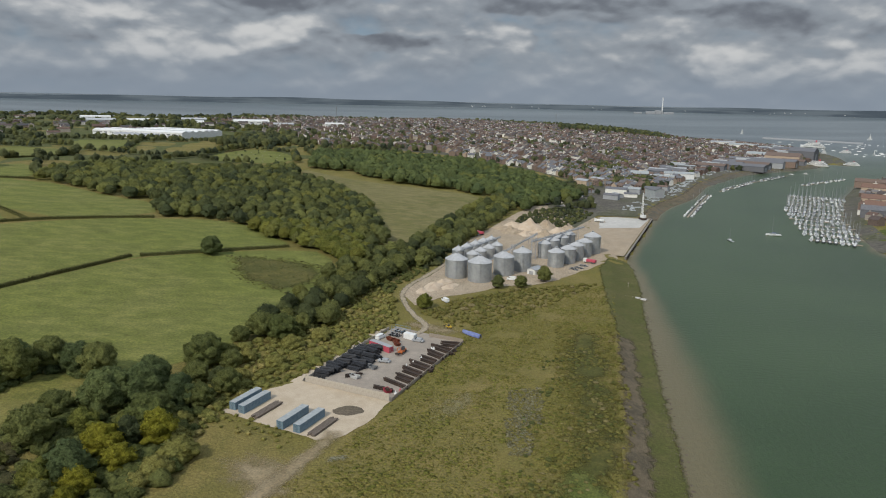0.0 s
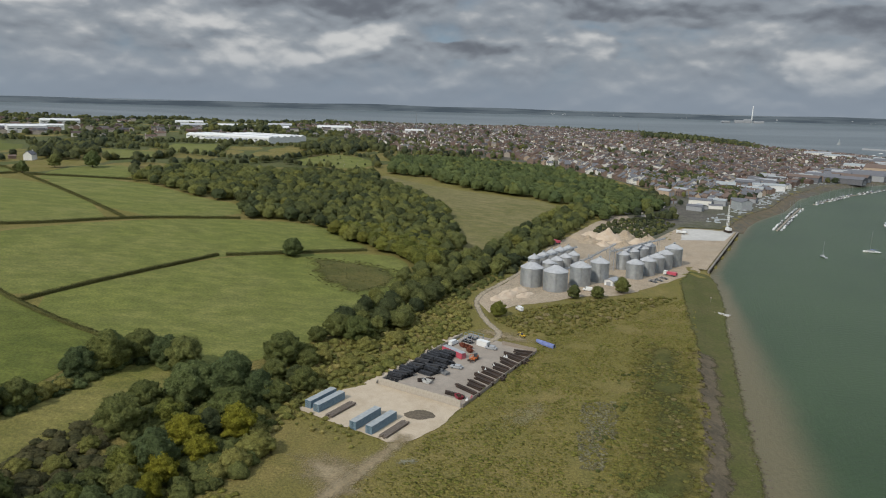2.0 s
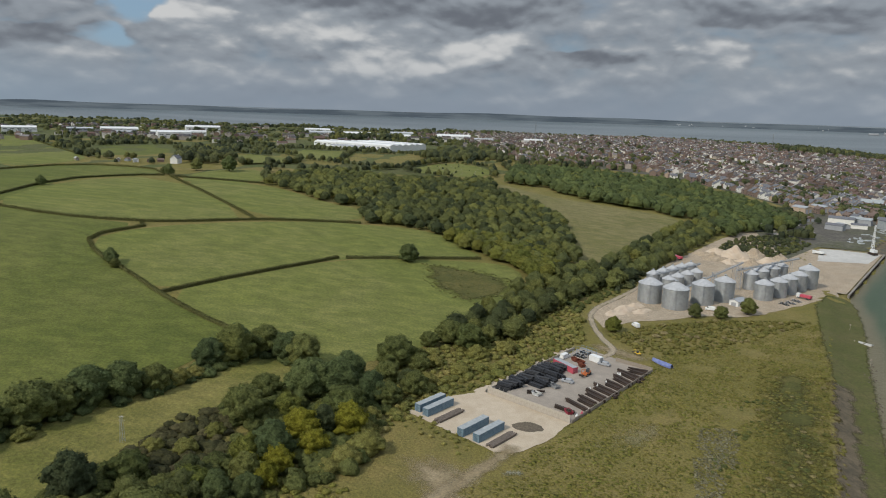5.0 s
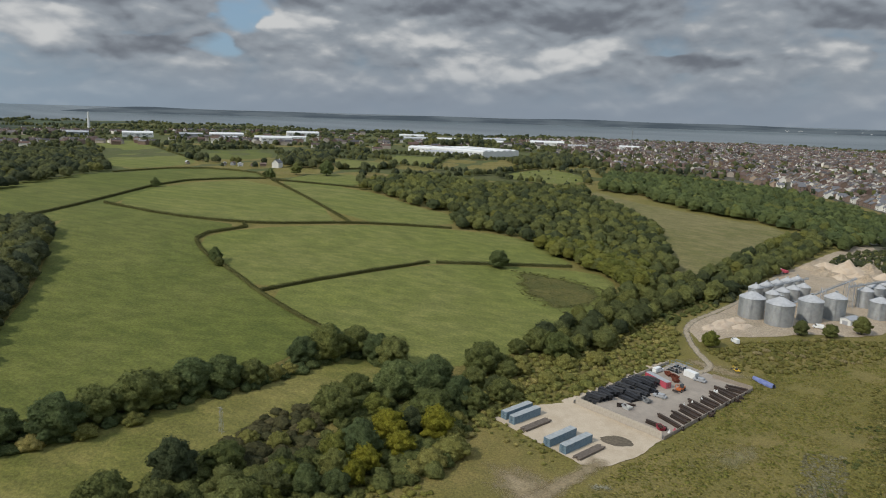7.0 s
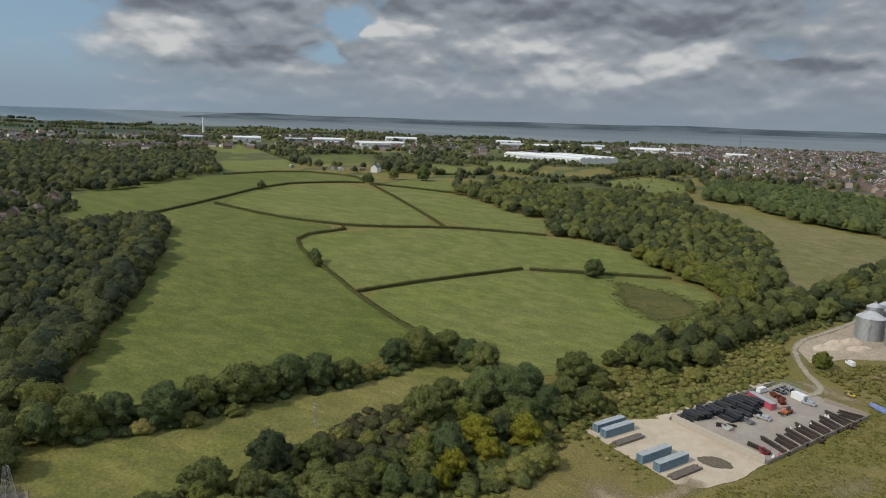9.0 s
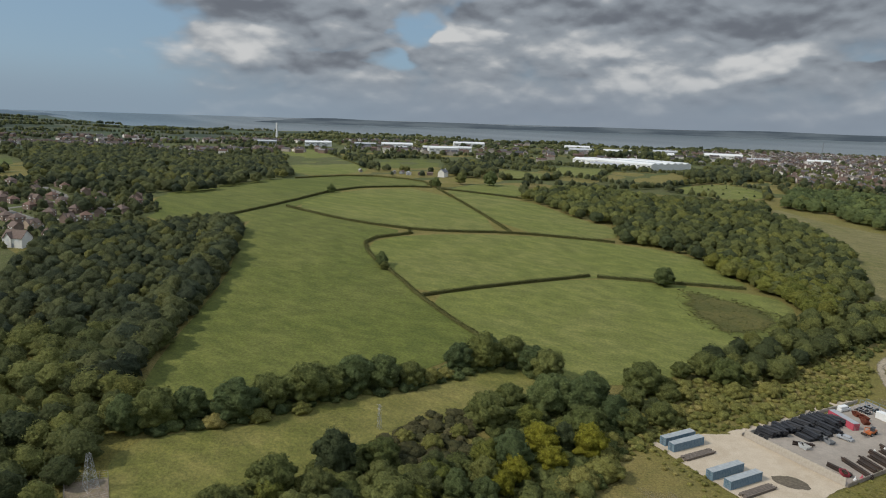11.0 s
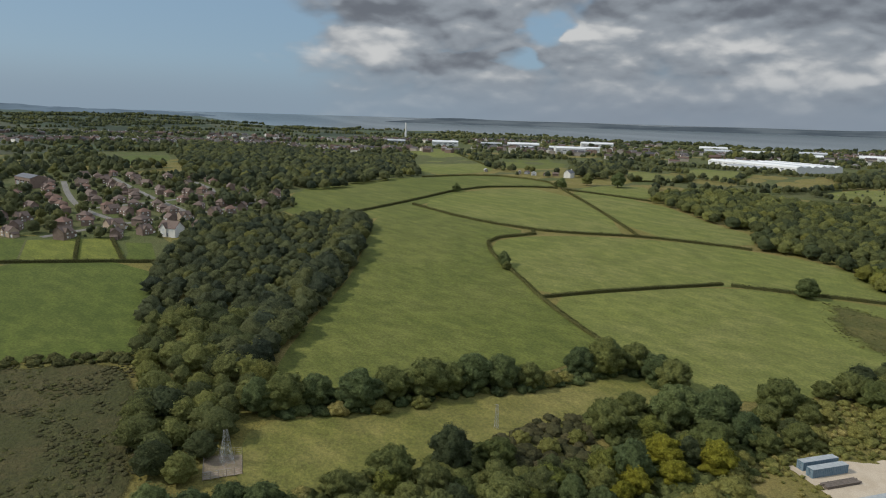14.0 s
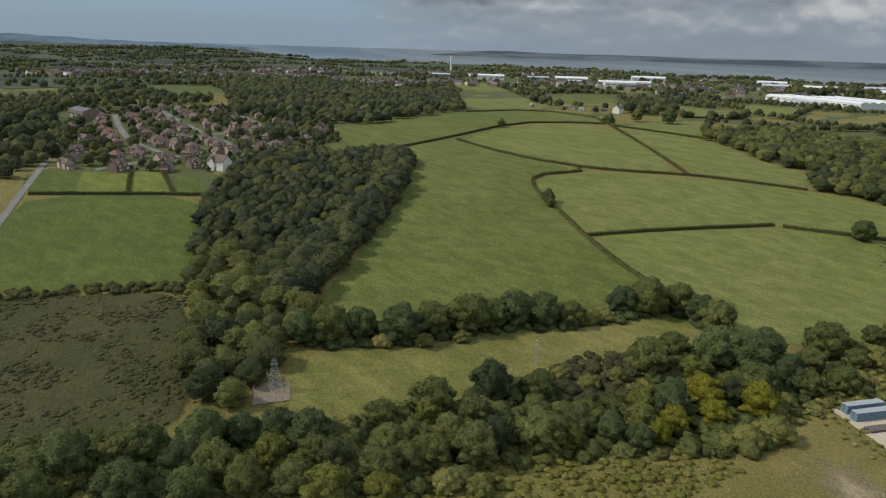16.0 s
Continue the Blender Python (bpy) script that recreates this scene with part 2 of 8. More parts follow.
M_GREENGRASS = soft_edge(material("lush_grass", ground_colour((0.105, 0.125, 0.026), (0.13, 0.14, 0.036), (0.085, 0.105, 0.02), 0.05, 0.3, 1.6), 1.0, (1.0, 0.4)), 0.3, 1.0, 0.10, 0.9)
M_MUD = soft_edge(material("shore_mud", ground_colour((0.135, 0.106, 0.066), (0.085, 0.070, 0.045), (0.190, 0.150, 0.098), 0.05, 0.3, 1.5), 0.98, (1.5, 0.3)), 0.15, 0.75, 0.16, 0.8)
M_WEEDS = soft_edge(material("dead_weeds", ground_colour((0.25, 0.235, 0.16), (0.20, 0.19, 0.10), (0.32, 0.30, 0.23), 0.08, 0.4, 1.8), 1.0, (1.5, 0.4)), 0.35, 1.25, 0.25, 0.9)
M_TRACK = soft_edge(material("worn_track", ground_colour((0.34, 0.28, 0.20), (0.29, 0.24, 0.165), (0.39, 0.33, 0.25), 0.06, 0.3, 2.0), 1.0, (2.0, 0.1)), 0.1, 0.9, 0.3, 0.5)
M_PUDDLE = material("wet_earth", ground_colour((0.13, 0.105, 0.075), (0.11, 0.09, 0.065), (0.15, 0.12, 0.085)), 0.9)
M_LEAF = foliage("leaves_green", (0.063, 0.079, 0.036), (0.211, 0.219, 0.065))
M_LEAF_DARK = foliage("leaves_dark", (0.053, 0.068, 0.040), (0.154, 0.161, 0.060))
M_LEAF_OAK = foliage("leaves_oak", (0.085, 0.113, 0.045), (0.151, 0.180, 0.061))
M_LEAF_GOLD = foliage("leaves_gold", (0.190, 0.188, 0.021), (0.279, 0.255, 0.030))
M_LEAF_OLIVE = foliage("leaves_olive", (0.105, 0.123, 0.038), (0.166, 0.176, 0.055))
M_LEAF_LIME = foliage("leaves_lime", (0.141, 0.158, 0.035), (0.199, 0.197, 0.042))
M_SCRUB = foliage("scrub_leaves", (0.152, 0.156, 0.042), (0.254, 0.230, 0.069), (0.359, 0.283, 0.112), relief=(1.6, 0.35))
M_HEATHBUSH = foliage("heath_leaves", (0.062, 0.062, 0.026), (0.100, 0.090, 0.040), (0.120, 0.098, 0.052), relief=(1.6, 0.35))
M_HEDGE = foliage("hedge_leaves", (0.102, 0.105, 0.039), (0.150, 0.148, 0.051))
M_BARK = material("bark", mottled((0.07, 0.055, 0.04), (0.13, 0.105, 0.08), 3.0), 0.95, (8.0, 0.02))

# ---- the lie of the land ----
WEST_SHORE = [(69, 170), (76, 200), (83, 238), (95, 293), (104, 335), (117, 390), (125, 435), (127, 462), (192, 622), (212, 672),
              (237, 718), (286, 789), (350, 918), (448, 1056), (526, 1131), (598, 1184), (666, 1239), (738, 1335), (765, 1306),
              (859, 1512), (928, 1736), (898, 1851), (869, 1958), (840, 2120), (700, 2330), (350, 2350), (0, 2330), (-420, 2250),
              (-900, 2150), (-1300, 2200), (-1750, 2350), (-2250, 2250), (-2700, 1900), (-3000, 1650), (-4900, 2100),
              (-4900, -1500), (60, -1500), (45, -400), (55, 0), (62, 120)]
EAST_SHORE = [(332, 502), (357, 570), (389, 651), (494, 832), (558, 924), (675, 1046), (800, 1180), (1100, 1500), (3600, 1700),
              (3600, -1500), (380, -1500), (345, 0), (330, 300)]
QUAY = [(127, 462), (192, 622), (161, 632), (146, 632), (122, 562), (112, 470)]


def inside(outline, x, y):
    """Which of the points lie inside the outline."""
    x, y = np.asarray(x, float), np.asarray(y, float)
    hit = np.zeros(x.shape, bool)
    for (ax, ay), (bx, by) in zip(outline, outline[1:] + outline[:1]):
        if ay != by:
            hit ^= ((ay > y) != (by > y)) & (x < (bx - ax) * (y - ay) / (by - ay) + ax)
    return hit


def far_from(outline, x, y, closed=True):
    """The distance of the points from the outline."""
    x, y = np.asarray(x, float), np.asarray(y, float)
    best = np.full(x.shape, 1e9)
    for (ax, ay), (bx, by) in zip(outline, outline[1:] + (outline[:1] if closed else [])):
        ex, ey = bx - ax, by - ay
        k = np.clip(((x - ax) * ex + (y - ay) * ey) / max(1e-9, ex * ex + ey * ey), 0, 1)
        best = np.minimum(best, np.hypot(x - ax - k * ex, y - ay - k * ey))
    return best


def smooth(a, b, v):
    k = np.clip((v - a) / (b - a), 0, 1)
    return k * k * (3 - 2 * k)


def inland(x, y):
    """Metres from the water's edge, negative in the water."""
    d = np.minimum(far_from(WEST_SHORE, x, y), far_from(EAST_SHORE, x, y))
    return np.where(inside(WEST_SHORE, x, y) | inside(EAST_SHORE, x, y), d, -d)


def hill(x, y):
    """The slope up from the river to the plateau, and the downs far off."""
    u = np.maximum(0, (x + 66) * -0.917 + (y - 207) * 0.40)
    r, az = np.hypot(x, y), np.degrees(np.arctan2(-x, y))
    h = 3 + 38 * (1 - np.exp(-(u / 300) ** 1.5))
    downs = 20 * smooth(2000, 3400, r) * smooth(58, 70, az) * (1 + 0.25 * np.sin(az * 0.35 + r * 0.002))
    return h + downs * (az < 150) + 1.5 * np.sin(x * 0.011 + 1) * np.cos(y * 0.009) * smooth(150, 500, u)


def height(x, y):
    x, y = np.asarray(x, float), np.asarray(y, float)
    d = inland(x, y)
    near = (y < 450) & (x > 0) & (x < 200)
    # a salt marsh strip below a low earth bank along the near shore
    shelf = np.where(near, np.minimum(d * 0.09, 1.1) + 2.6 * smooth(8, 18, d), d * 0.28)
    h = np.where(d > 0, np.minimum(hill(x, y), shelf), np.maximum(-3.0, d * 0.07))
    return np.where(inside(QUAY, x, y), 2.4, h)


def z_at(x, y):
    return float(height(np.array([x]), np.array([y]))[0])


def mesh_of(name, verts, faces, material_=None, smooth_faces=False, tint=None):
    """A mesh from arrays: faces is a list of integer arrays, of triangles or quads."""
    me = bpy.data.meshes.new(name)
    verts = np.asarray(verts, np.float32)
    me.vertices.add(len(verts))
    me.vertices.foreach_set("co", verts.ravel())
    faces = [np.asarray(f, np.int32) for f in faces if len(f)]
    sizes = np.concatenate([np.full(len(f), f.shape[1], np.int32) for f in faces])
    corners = np.concatenate([f.ravel() for f in faces])
    me.loops.add(len(corners))
    me.loops.foreach_set("vertex_index", corners)
    me.polygons.add(len(sizes))
    me.polygons.foreach_set("loop_start", np.concatenate([[0], np.cumsum(sizes)[:-1]]).astype(np.int32))
    me.polygons.foreach_set("use_smooth", np.full(len(sizes), smooth_faces))
    if tint is not None:
        at = me.attributes.new("tint", "FLOAT", "POINT")
        at.data.foreach_set("value", np.asarray(tint, np.float32))
    me.update(calc_edges=True)
    if material_:
        for m in material_ if isinstance(material_, (list, tuple)) else [material_]:
            me.materials.append(m)
    return me


def ring_grid(radii, turns):
    """Points of a round grid and its quads."""
    a, r = np.meshgrid(np.radians(turns), radii)
    n, m = a.shape
    i = np.arange(n * m).reshape(n, m)
    quads = np.stack([i[:-1, :-1], i[:-1, 1:], i[1:, 1:], i[1:, :-1]], -1).reshape(-1, 4)[:, ::-1]
    return (-np.sin(a) * r).ravel(), (np.cos(a) * r).ravel(), quads


TURNS = np.concatenate([np.arange(-180, -40, 4.0), np.arange(-40, 92, 0.42), np.arange(92, 180.1, 4.0)])
gx, gy, gq = ring_grid(np.concatenate([[0.01, 40, 80], np.geomspace(105, 4950, 280)]), TURNS)
ground = tagged(new("ground", mesh_of("ground", np.stack([gx, gy, height(gx, gy)], 1), [gq], M_GROUND, True)),
                "rough green land sloping up from a river to a plateau", "ground", kind="structure")


def water_material():
    m = bpy.data.materials.new("river_water")
    m.use_nodes = True
    nt = m.node_tree
    shader = nt.nodes["Principled BSDF"]
    at = nt.nodes.new("ShaderNodeTexCoord").outputs["Object"]
    a = nt.nodes.new("ShaderNodeAttribute")
    a.attribute_name = "tint"
    patch = ramp(nt, rough_noise(nt, at, 0.008, 4.0), 0.35, 0.65)
    deep = blend(nt, patch, (0.032, 0.057, 0.021), (0.045, 0.074, 0.029))
    edge = calc(nt, "ADD", a.outputs["Fac"], calc(nt, "MULTIPLY", calc(nt, "SUBTRACT", rough_noise(nt, at, 0.03, 5.0), 0.5), 0.35))
    c = blend(nt, ramp(nt, edge, 0.02, 0.95), deep, (0.132, 0.112, 0.058))
    # strait water: its own paler colour, plus sky reflection and haze painted in
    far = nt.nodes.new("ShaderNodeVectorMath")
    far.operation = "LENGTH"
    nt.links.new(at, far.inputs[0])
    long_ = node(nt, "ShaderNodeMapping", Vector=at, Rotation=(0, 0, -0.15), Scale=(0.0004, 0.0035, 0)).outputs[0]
    far_streaks = ramp(nt, rough_noise(nt, long_, 1.0, 5.0, 0.6), 0.38, 0.66)
    c = blend(nt, ramp(nt, far.outputs["Value"], 1100.0, 2500.0), c, blend(nt, far_streaks, (0.100, 0.122, 0.130), (0.160, 0.184, 0.192)))
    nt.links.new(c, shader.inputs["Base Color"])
    shader.inputs["Roughness"].default_value = 0.3
    shader.inputs["Specular IOR Level"].default_value = 0.35
    shader.inputs["IOR"].default_value = 1.33
    b = node(nt, "ShaderNodeBump", Height=rough_noise(nt, at, 0.5, 4.0, 0.6), Distance=0.35, Strength=1.0)
    nt.links.new(b.outputs[0], shader.inputs["Normal"])
    return m


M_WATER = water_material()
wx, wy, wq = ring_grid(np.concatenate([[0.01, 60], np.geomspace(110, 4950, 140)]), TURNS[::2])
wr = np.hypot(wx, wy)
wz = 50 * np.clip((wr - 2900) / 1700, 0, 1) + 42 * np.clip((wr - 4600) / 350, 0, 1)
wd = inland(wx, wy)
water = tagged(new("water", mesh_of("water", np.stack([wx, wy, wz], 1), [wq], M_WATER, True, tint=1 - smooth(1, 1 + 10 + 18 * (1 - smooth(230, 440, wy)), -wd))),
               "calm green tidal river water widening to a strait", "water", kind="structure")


def rounded(outline, times=2, closed=True):
    """Cuts the corners of an outline."""
    for _ in range(times):
        cut = []
        pairs = list(zip(outline, outline[1:] + outline[:1])) if closed else list(zip(outline, outline[1:]))
        for (ax, ay), (bx, by) in pairs:
            cut += [(ax * 0.75 + bx * 0.25, ay * 0.75 + by * 0.25), (ax * 0.25 + bx * 0.75, ay * 0.25 + by * 0.75)]
        outline = cut if closed else [outline[0]] + cut + [outline[-1]]
    return outline


def frayed(outline, step, amount, seed):
    """The outline in short steps, with an uneven edge."""
    rng, out = random.Random(seed), []
    for (ax, ay), (bx, by) in zip(outline, outline[1:] + outline[:1]):
        n = max(1, int(math.hypot(bx - ax, by - ay) / step))
        for i in range(n):
            out.append((ax + (bx - ax) * i / n + rng.uniform(-amount, amount), ay + (by - ay) * i / n + rng.uniform(-amount, amount)))
    return out


from mathutils.geometry import delaunay_2d_cdt


FIELDS = []


def drape(name, outline, mat, label, category, lift=0.12, step=12.0, fray=0.0, corners=1, soft=6.0):
    """A sheet over the land within an outline."""
    FIELDS.append(outline)
    if corners:
        outline = rounded(outline, corners)
    outline = frayed(outline, max(2.0, step / 2), fray, len(name))
    xs, ys = [p[0] for p in outline], [p[1] for p in outline]
    px, py = np.meshgrid(np.arange(min(xs) + step / 2, max(xs), step), np.arange(min(ys) + step / 2, max(ys), step))
    px, py = px.ravel(), py.ravel()
    keep = inside(outline, px, py) & (far_from(outline, px, py) > step * 0.3)
    pts = [Vector(p) for p in outline] + [Vector(p) for p in zip(px[keep], py[keep])]
    n = len(outline)
    v, _, f, *_ = delaunay_2d_cdt(pts, [(i, (i + 1) % n) for i in range(n)], [list(range(n))], 1, 1e-4)
    vx, vy = np.array([p.x for p in v]), np.array([p.y for p in v])
    me = mesh_of(name, np.stack([vx, vy, height(vx, vy) + lift], 1), [np.array([t for t in f if len(t) == 3])], mat, True,
                 tint=np.clip(far_from(outline, vx, vy) / soft, 0, 1))
    if len(me.polygons) and me.polygons[0].normal.z < 0:
        me.flip_normals()
    return tagged(new(name, me), label, category, kind="structure")


def ribbon(line, wide):
    """The outline of a strip of that width along a line."""
    left, right = [], []
    for i, (x, y) in enumerate(line):
        (ax, ay), (bx, by) = line[max(0, i - 1)], line[min(len(line) - 1, i + 1)]
        l = math.hypot(bx - ax, by - ay)
        nx, ny = -(by - ay) / l * wide / 2, (bx - ax) / l * wide / 2
        left.append((x + nx, y + ny))
        right.append((x - nx, y - ny))
    return left + right[::-1]


# ---- fields ----
def patchwork(nt, at):
    """Far fields, each its own green or stubble."""
    flat = node(nt, "ShaderNodeMapping", Vector=at, Rotation=(0, 0, 0.5), Scale=(0.0045, 0.009, 0)).outputs[0]
    v = node(nt, "ShaderNodeTexVoronoi", Vector=flat, Scale=1.0)
    v.distance = "CHEBYCHEV"
    r = nt.nodes.new("ShaderNodeValToRGB")
    r.color_ramp.interpolation = "CONSTANT"
    els = r.color_ramp.elements
    els[0].color, els[1].position, els[1].color = (0.032, 0.045, 0.024, 1), 0.28, (0.040, 0.055, 0.026, 1)
    for p, c in ((0.5, (0.028, 0.039, 0.020)), (0.68, (0.064, 0.069, 0.037)), (0.86, (0.060, 0.079, 0.033))):
        els.new(p).color = (*c, 1)
    nt.links.new(node(nt, "ShaderNodeSeparateXYZ", Vector=v.outputs["Color"]).outputs[0], r.inputs[0])
    n = ramp(nt, rough_noise(nt, at, 0.03, 5.0), 0.3, 0.7)
    return blend(nt, 1.0, r.outputs[0], blend(nt, n, (0.8, 0.8, 0.8), (1.15, 1.15, 1.15)), "MULTIPLY")


PLATEAU = [(-120, 960), (-200, 780), (-340, 720), (-350, 590), (-440, 570), (-600, 520), (-560, 330), (-440, 200), (-470, 60), (-600, -40), (-1050, -40), (-1150, 330), (-1400, 800),
           (-1800, 1400), (-2250, 2150), (-1700, 2250), (-900, 2080), (-420, 2180), (-300, 1300)]
M_FARM = material("patchwork_fields", patchwork, 1.0)
drape("far_farmland", [(-1000, 60), (-1100, 330), (-1300, 700), (-1500, 1000), (-1950, 1700), (-2250, 2235), (-2690, 1890), (-2995, 1645), (-4800, 2060), (-4850, -200), (-1200, -200)], M_FARM,
      "patchwork of distant green fields", "field", 0.5, 90)
drape("plateau_ground", PLATEAU, M_ROUGH, "dark green rough land of the plateau", "ground", 0.08, 70)
FIELDS.clear()
drape("grass_edge", [(-600, 530), (-566, 345), (-520, 300), (-470, 262), (-430, 262), (-396, 296), (-436, 380), (-490, 500)], M_PASTURE_RICH, "green grass between a wood and a pasture", "ground", 0.09, 18)
drape("grass_edge", [(-412, 50), (-476, 66), (-452, 110), (-446, 145), (-420, 160), (-370, 142)], M_ROUGH, "rough grass round paddocks", "ground", 0.09, 12)
drape("field", [(-213, 113), (-242, 142), (-270, 177), (-302, 214), (-346, 254), (-406, 305), (-442, 368), (-397, 365), (-344, 367),
                (-310, 372), (-314, 328), (-284, 304), (-244, 285), (-213, 267), (-182, 254), (-164, 250), (-156, 215), (-171, 170),
                (-190, 124), (-203, 106)], M_PASTURE_RICH, "long green pasture between a wood and a hedge", "field", step=14)
drape("field", [(-216, 270), (-167, 248), (-139, 238), (-119, 231), (-95, 248), (-85, 269), (-68, 313), (-55, 374), (-71, 427),
                (-98, 421), (-130, 403), (-171, 374), (-198, 315)], M_PASTURE, "smooth green pasture below a hedge", "field", step=14)
drape("field", [(-307, 321), (-305, 366), (-264, 421), (-216, 460), (-193, 468), (-164, 480), (-133, 477), (-111, 449), (-94, 435),
                (-131, 406), (-172, 376), (-199, 317), (-217, 271), (-257, 293)], M_PASTURE, "pale green pasture with worn streaks", "field", step=14)
drape("field", [(-437, 369), (-481, 478), (-437, 559), (-261, 431), (-291, 397), (-315, 378), (-366, 362)], M_PASTURE,
      "green pasture enclosed by dark hedges", "field", step=16)
drape("field", [(-423, 550), (-336, 575), (-251, 525), (-215, 517), (-199, 477), (-261, 431)], M_PASTURE, "pale streaked pasture beside a wood", "field", step=16)
drape("field", [(-506, 336), (-546, 393), (-581, 503), (-562, 583), (-482, 598), (-442, 566), (-490, 486), (-448, 366), (-430, 307),
                (-433, 294)], M_PASTURE_RICH, "green hill pasture below a wood", "field", step=18)
drape("field", [(-1056, 877), (-1080, 978), (-816, 802), (-615, 658), (-580, 602), (-602, 521), (-727, 623)], M_PASTURE, "pale green pasture on a hill", "field", step=25)
drape("field", [(-160, 770), (-105, 722), (-44, 709), (54, 704), (16, 564), (-8, 480), (-32, 441), (-50, 498), (-71, 597), (-128, 681)],
      M_HAY, "dry yellowish hay meadow between woods", "field", step=18)
drape("field", [(-126, 397), (-95, 406), (-61, 393), (-61, 358), (-75, 339), (-98, 346), (-116, 367)], M_PATCH, "dark rough scrub patch in a pasture", "field", 0.3, 3, 1.0, 2, 14)
drape("field", [(-191, 96), (-180, 122), (-168, 156), (-157, 188), (-147, 220), (-134, 234), (-112, 226), (-116, 212), (-122, 189),
                (-126, 160), (-128, 136), (-130, 120), (-134, 105), (-138, 89), (-150, 76), (-172, 80)], M_TUSSOCK,
      "narrow rough tussocky meadow below a tree row", "field", step=9)
drape("field", [(-371, 36), (-416, 58), (-373, 135), (-298, 102), (-256, 84), (-276, 57), (-288, 25), (-330, 0)], M_LAWN, "bright green sports field", "field", step=14)
# yellower paddock grass, also paler with sunlight put into the colour
M_LAWN_PALE = material("sunlit_grass", streaked((0.135, 0.150, 0.024), (0.150, 0.158, 0.030), (0.120, 0.138, 0.020), 0.2), 1.0)
drape("field", [(-418, 56), (-471, 69), (-453, 89), (-408, 75)], M_LAWN, "mown green paddock beside a lane", "field", step=10, corners=0)
drape("field", [(-407, 76), (-452, 90), (-441, 113), (-394, 99)], M_LAWN_PALE, "bright green paddock with a worn edge", "field", step=10, corners=0)
drape("field", [(-393, 100), (-440, 115), (-436, 130), (-398, 126), (-383, 119)], M_LAWN_PALE, "bright yellow-green paddock behind houses", "field", step=10, corners=0)
drape("field", [(-382, 121), (-398, 128), (-420, 134), (-412, 146), (-374, 135)], M_LAWN, "small green garden paddock beside a wood", "field", step=10, corners=0)
drape("field", [(-330, -20), (-285, 25), (-274, 56), (-257, 83), (-219, 72), (-174, 56), (-170, 44), (-176, 22), (-182, 8), (-186, -40), (-260, -60)], M_BOG,
      "dark brown rough heath", "field", step=10)
drape("field", [(-641, 675), (-565, 735), (-697, 914), (-776, 825)], M_PASTURE_RICH, "green paddock beside a business park", "field", step=25)
drape("field", [(-397, 533), (-340, 582), (-391, 669), (-429, 636), (-424, 573)], M_PASTURE, "small green paddock beside a farm", "field", step=18)
drape("field", [(-534, 835), (-421, 807), (-398, 748), (-437, 694)], M_PASTURE, "small green paddock beside a copse", "field", step=18)
drape("field", [(-539, 901), (-455, 857), (-360, 791), (-424, 1000), (-520, 1000)], M_PASTURE, "green field below a factory", "field", step=18)
drape("field", [(-280, 790), (-255, 926), (-196, 898), (-174, 816), (-213, 776)], M_PASTURE, "grassy cemetery behind a wood", "field", step=18)
drape("field", [(-856, 241), (-800, 310), (-1070, 411), (-1118, 321)], M_LAWN, "bright green field beyond houses", "field", step=30)
drape("field", [(-1588, 653), (-1474, 810), (-1756, 965), (-1900, 800)], M_PASTURE, "distant green field", "field", step=50)

drape("marsh", [(64, 120), (71, 170), (78, 200), (85, 238), (97, 293), (106, 335), (119, 390), (127, 435), (128, 458), (113, 455), (100, 425), (92, 380), (84, 320), (77, 280), (70, 240),
                (62, 205), (56, 170), (50, 120)], M_MARSH, "green salt marsh strip along the water", "grass", 0.24, 3, 0.5, 0, 5)
# ---- bare ground ----
drape("bank_earth", ribbon(rounded([(48, 140), (53, 158), (58, 176), (61, 188), (67, 213), (74, 246), (78, 264), (82, 284), (85, 298)], 1, False), 11), M_MUD, "brown eroded earth bank", "bank", 0.38, 2.0, 1.2, 0, 5)
drape("bramble_ground", [(53, 308), (77, 302), (76, 280), (66, 225), (58, 180), (44, 140), (26, 150), (36, 178), (39, 201), (46, 242)], M_PATCH, "dark green rough growth above a shore", "ground", 0.2, 4, 0, 2, 16)
drape("lush_patch", [(24, 150), (28, 166), (34, 182), (43, 185), (51, 172), (52, 150)], M_GREENGRASS, "lush green growth above a shore", "ground", 0.28, 3, 0, 2, 8)
drape("dry_patch", [(-14, 196), (8, 204), (22, 226), (10, 240), (-6, 222)], M_DRYGRASS, "pale dry grass on a bank", "ground", 0.16, 4, 0, 2, 12)
drape("weed_patch", [(28, 230), (37, 236), (37, 220), (34, 206), (28, 186), (22, 187), (23, 204)], M_WEEDS, "pale dead weeds in rough grass", "ground", 0.24, 2, 0, 2, 7)
drape("weed_patch", [(-33, 184), (-26, 186), (-22, 183), (-28, 178), (-34, 180)], M_WEEDS, "pale flowering weeds beside a track", "ground", 0.3, 1.5, 0, 1, 3)
drape("mill_ground", [(-22, 355), (-6, 392), (4, 421), (8, 459), (31, 521), (60, 601), (106, 712), (131, 724), (145, 674), (145, 630), (122, 562),
                      (127, 464), (103, 433), (59, 380), (39, 379), (19, 360), (1, 353), (-10, 332), (-15, 346)], M_SAND,
      "pale sandy gravel ground of a mill", "ground", 0.14, 8, 0.8)
drape("quay_ground", [(126.5, 463), (191.3, 622), (161, 631), (146, 630), (118, 562), (112, 470)], M_SAND, "flat gravel quay", "ground", 0.2, 10, 0, 0)
drape("quay_slab", [(133, 570), (169, 576), (189.5, 620), (161, 629), (147, 628)], M_CONCRETE, "pale concrete slab on the quay", "ground", 0.26, 8, 0, 0)
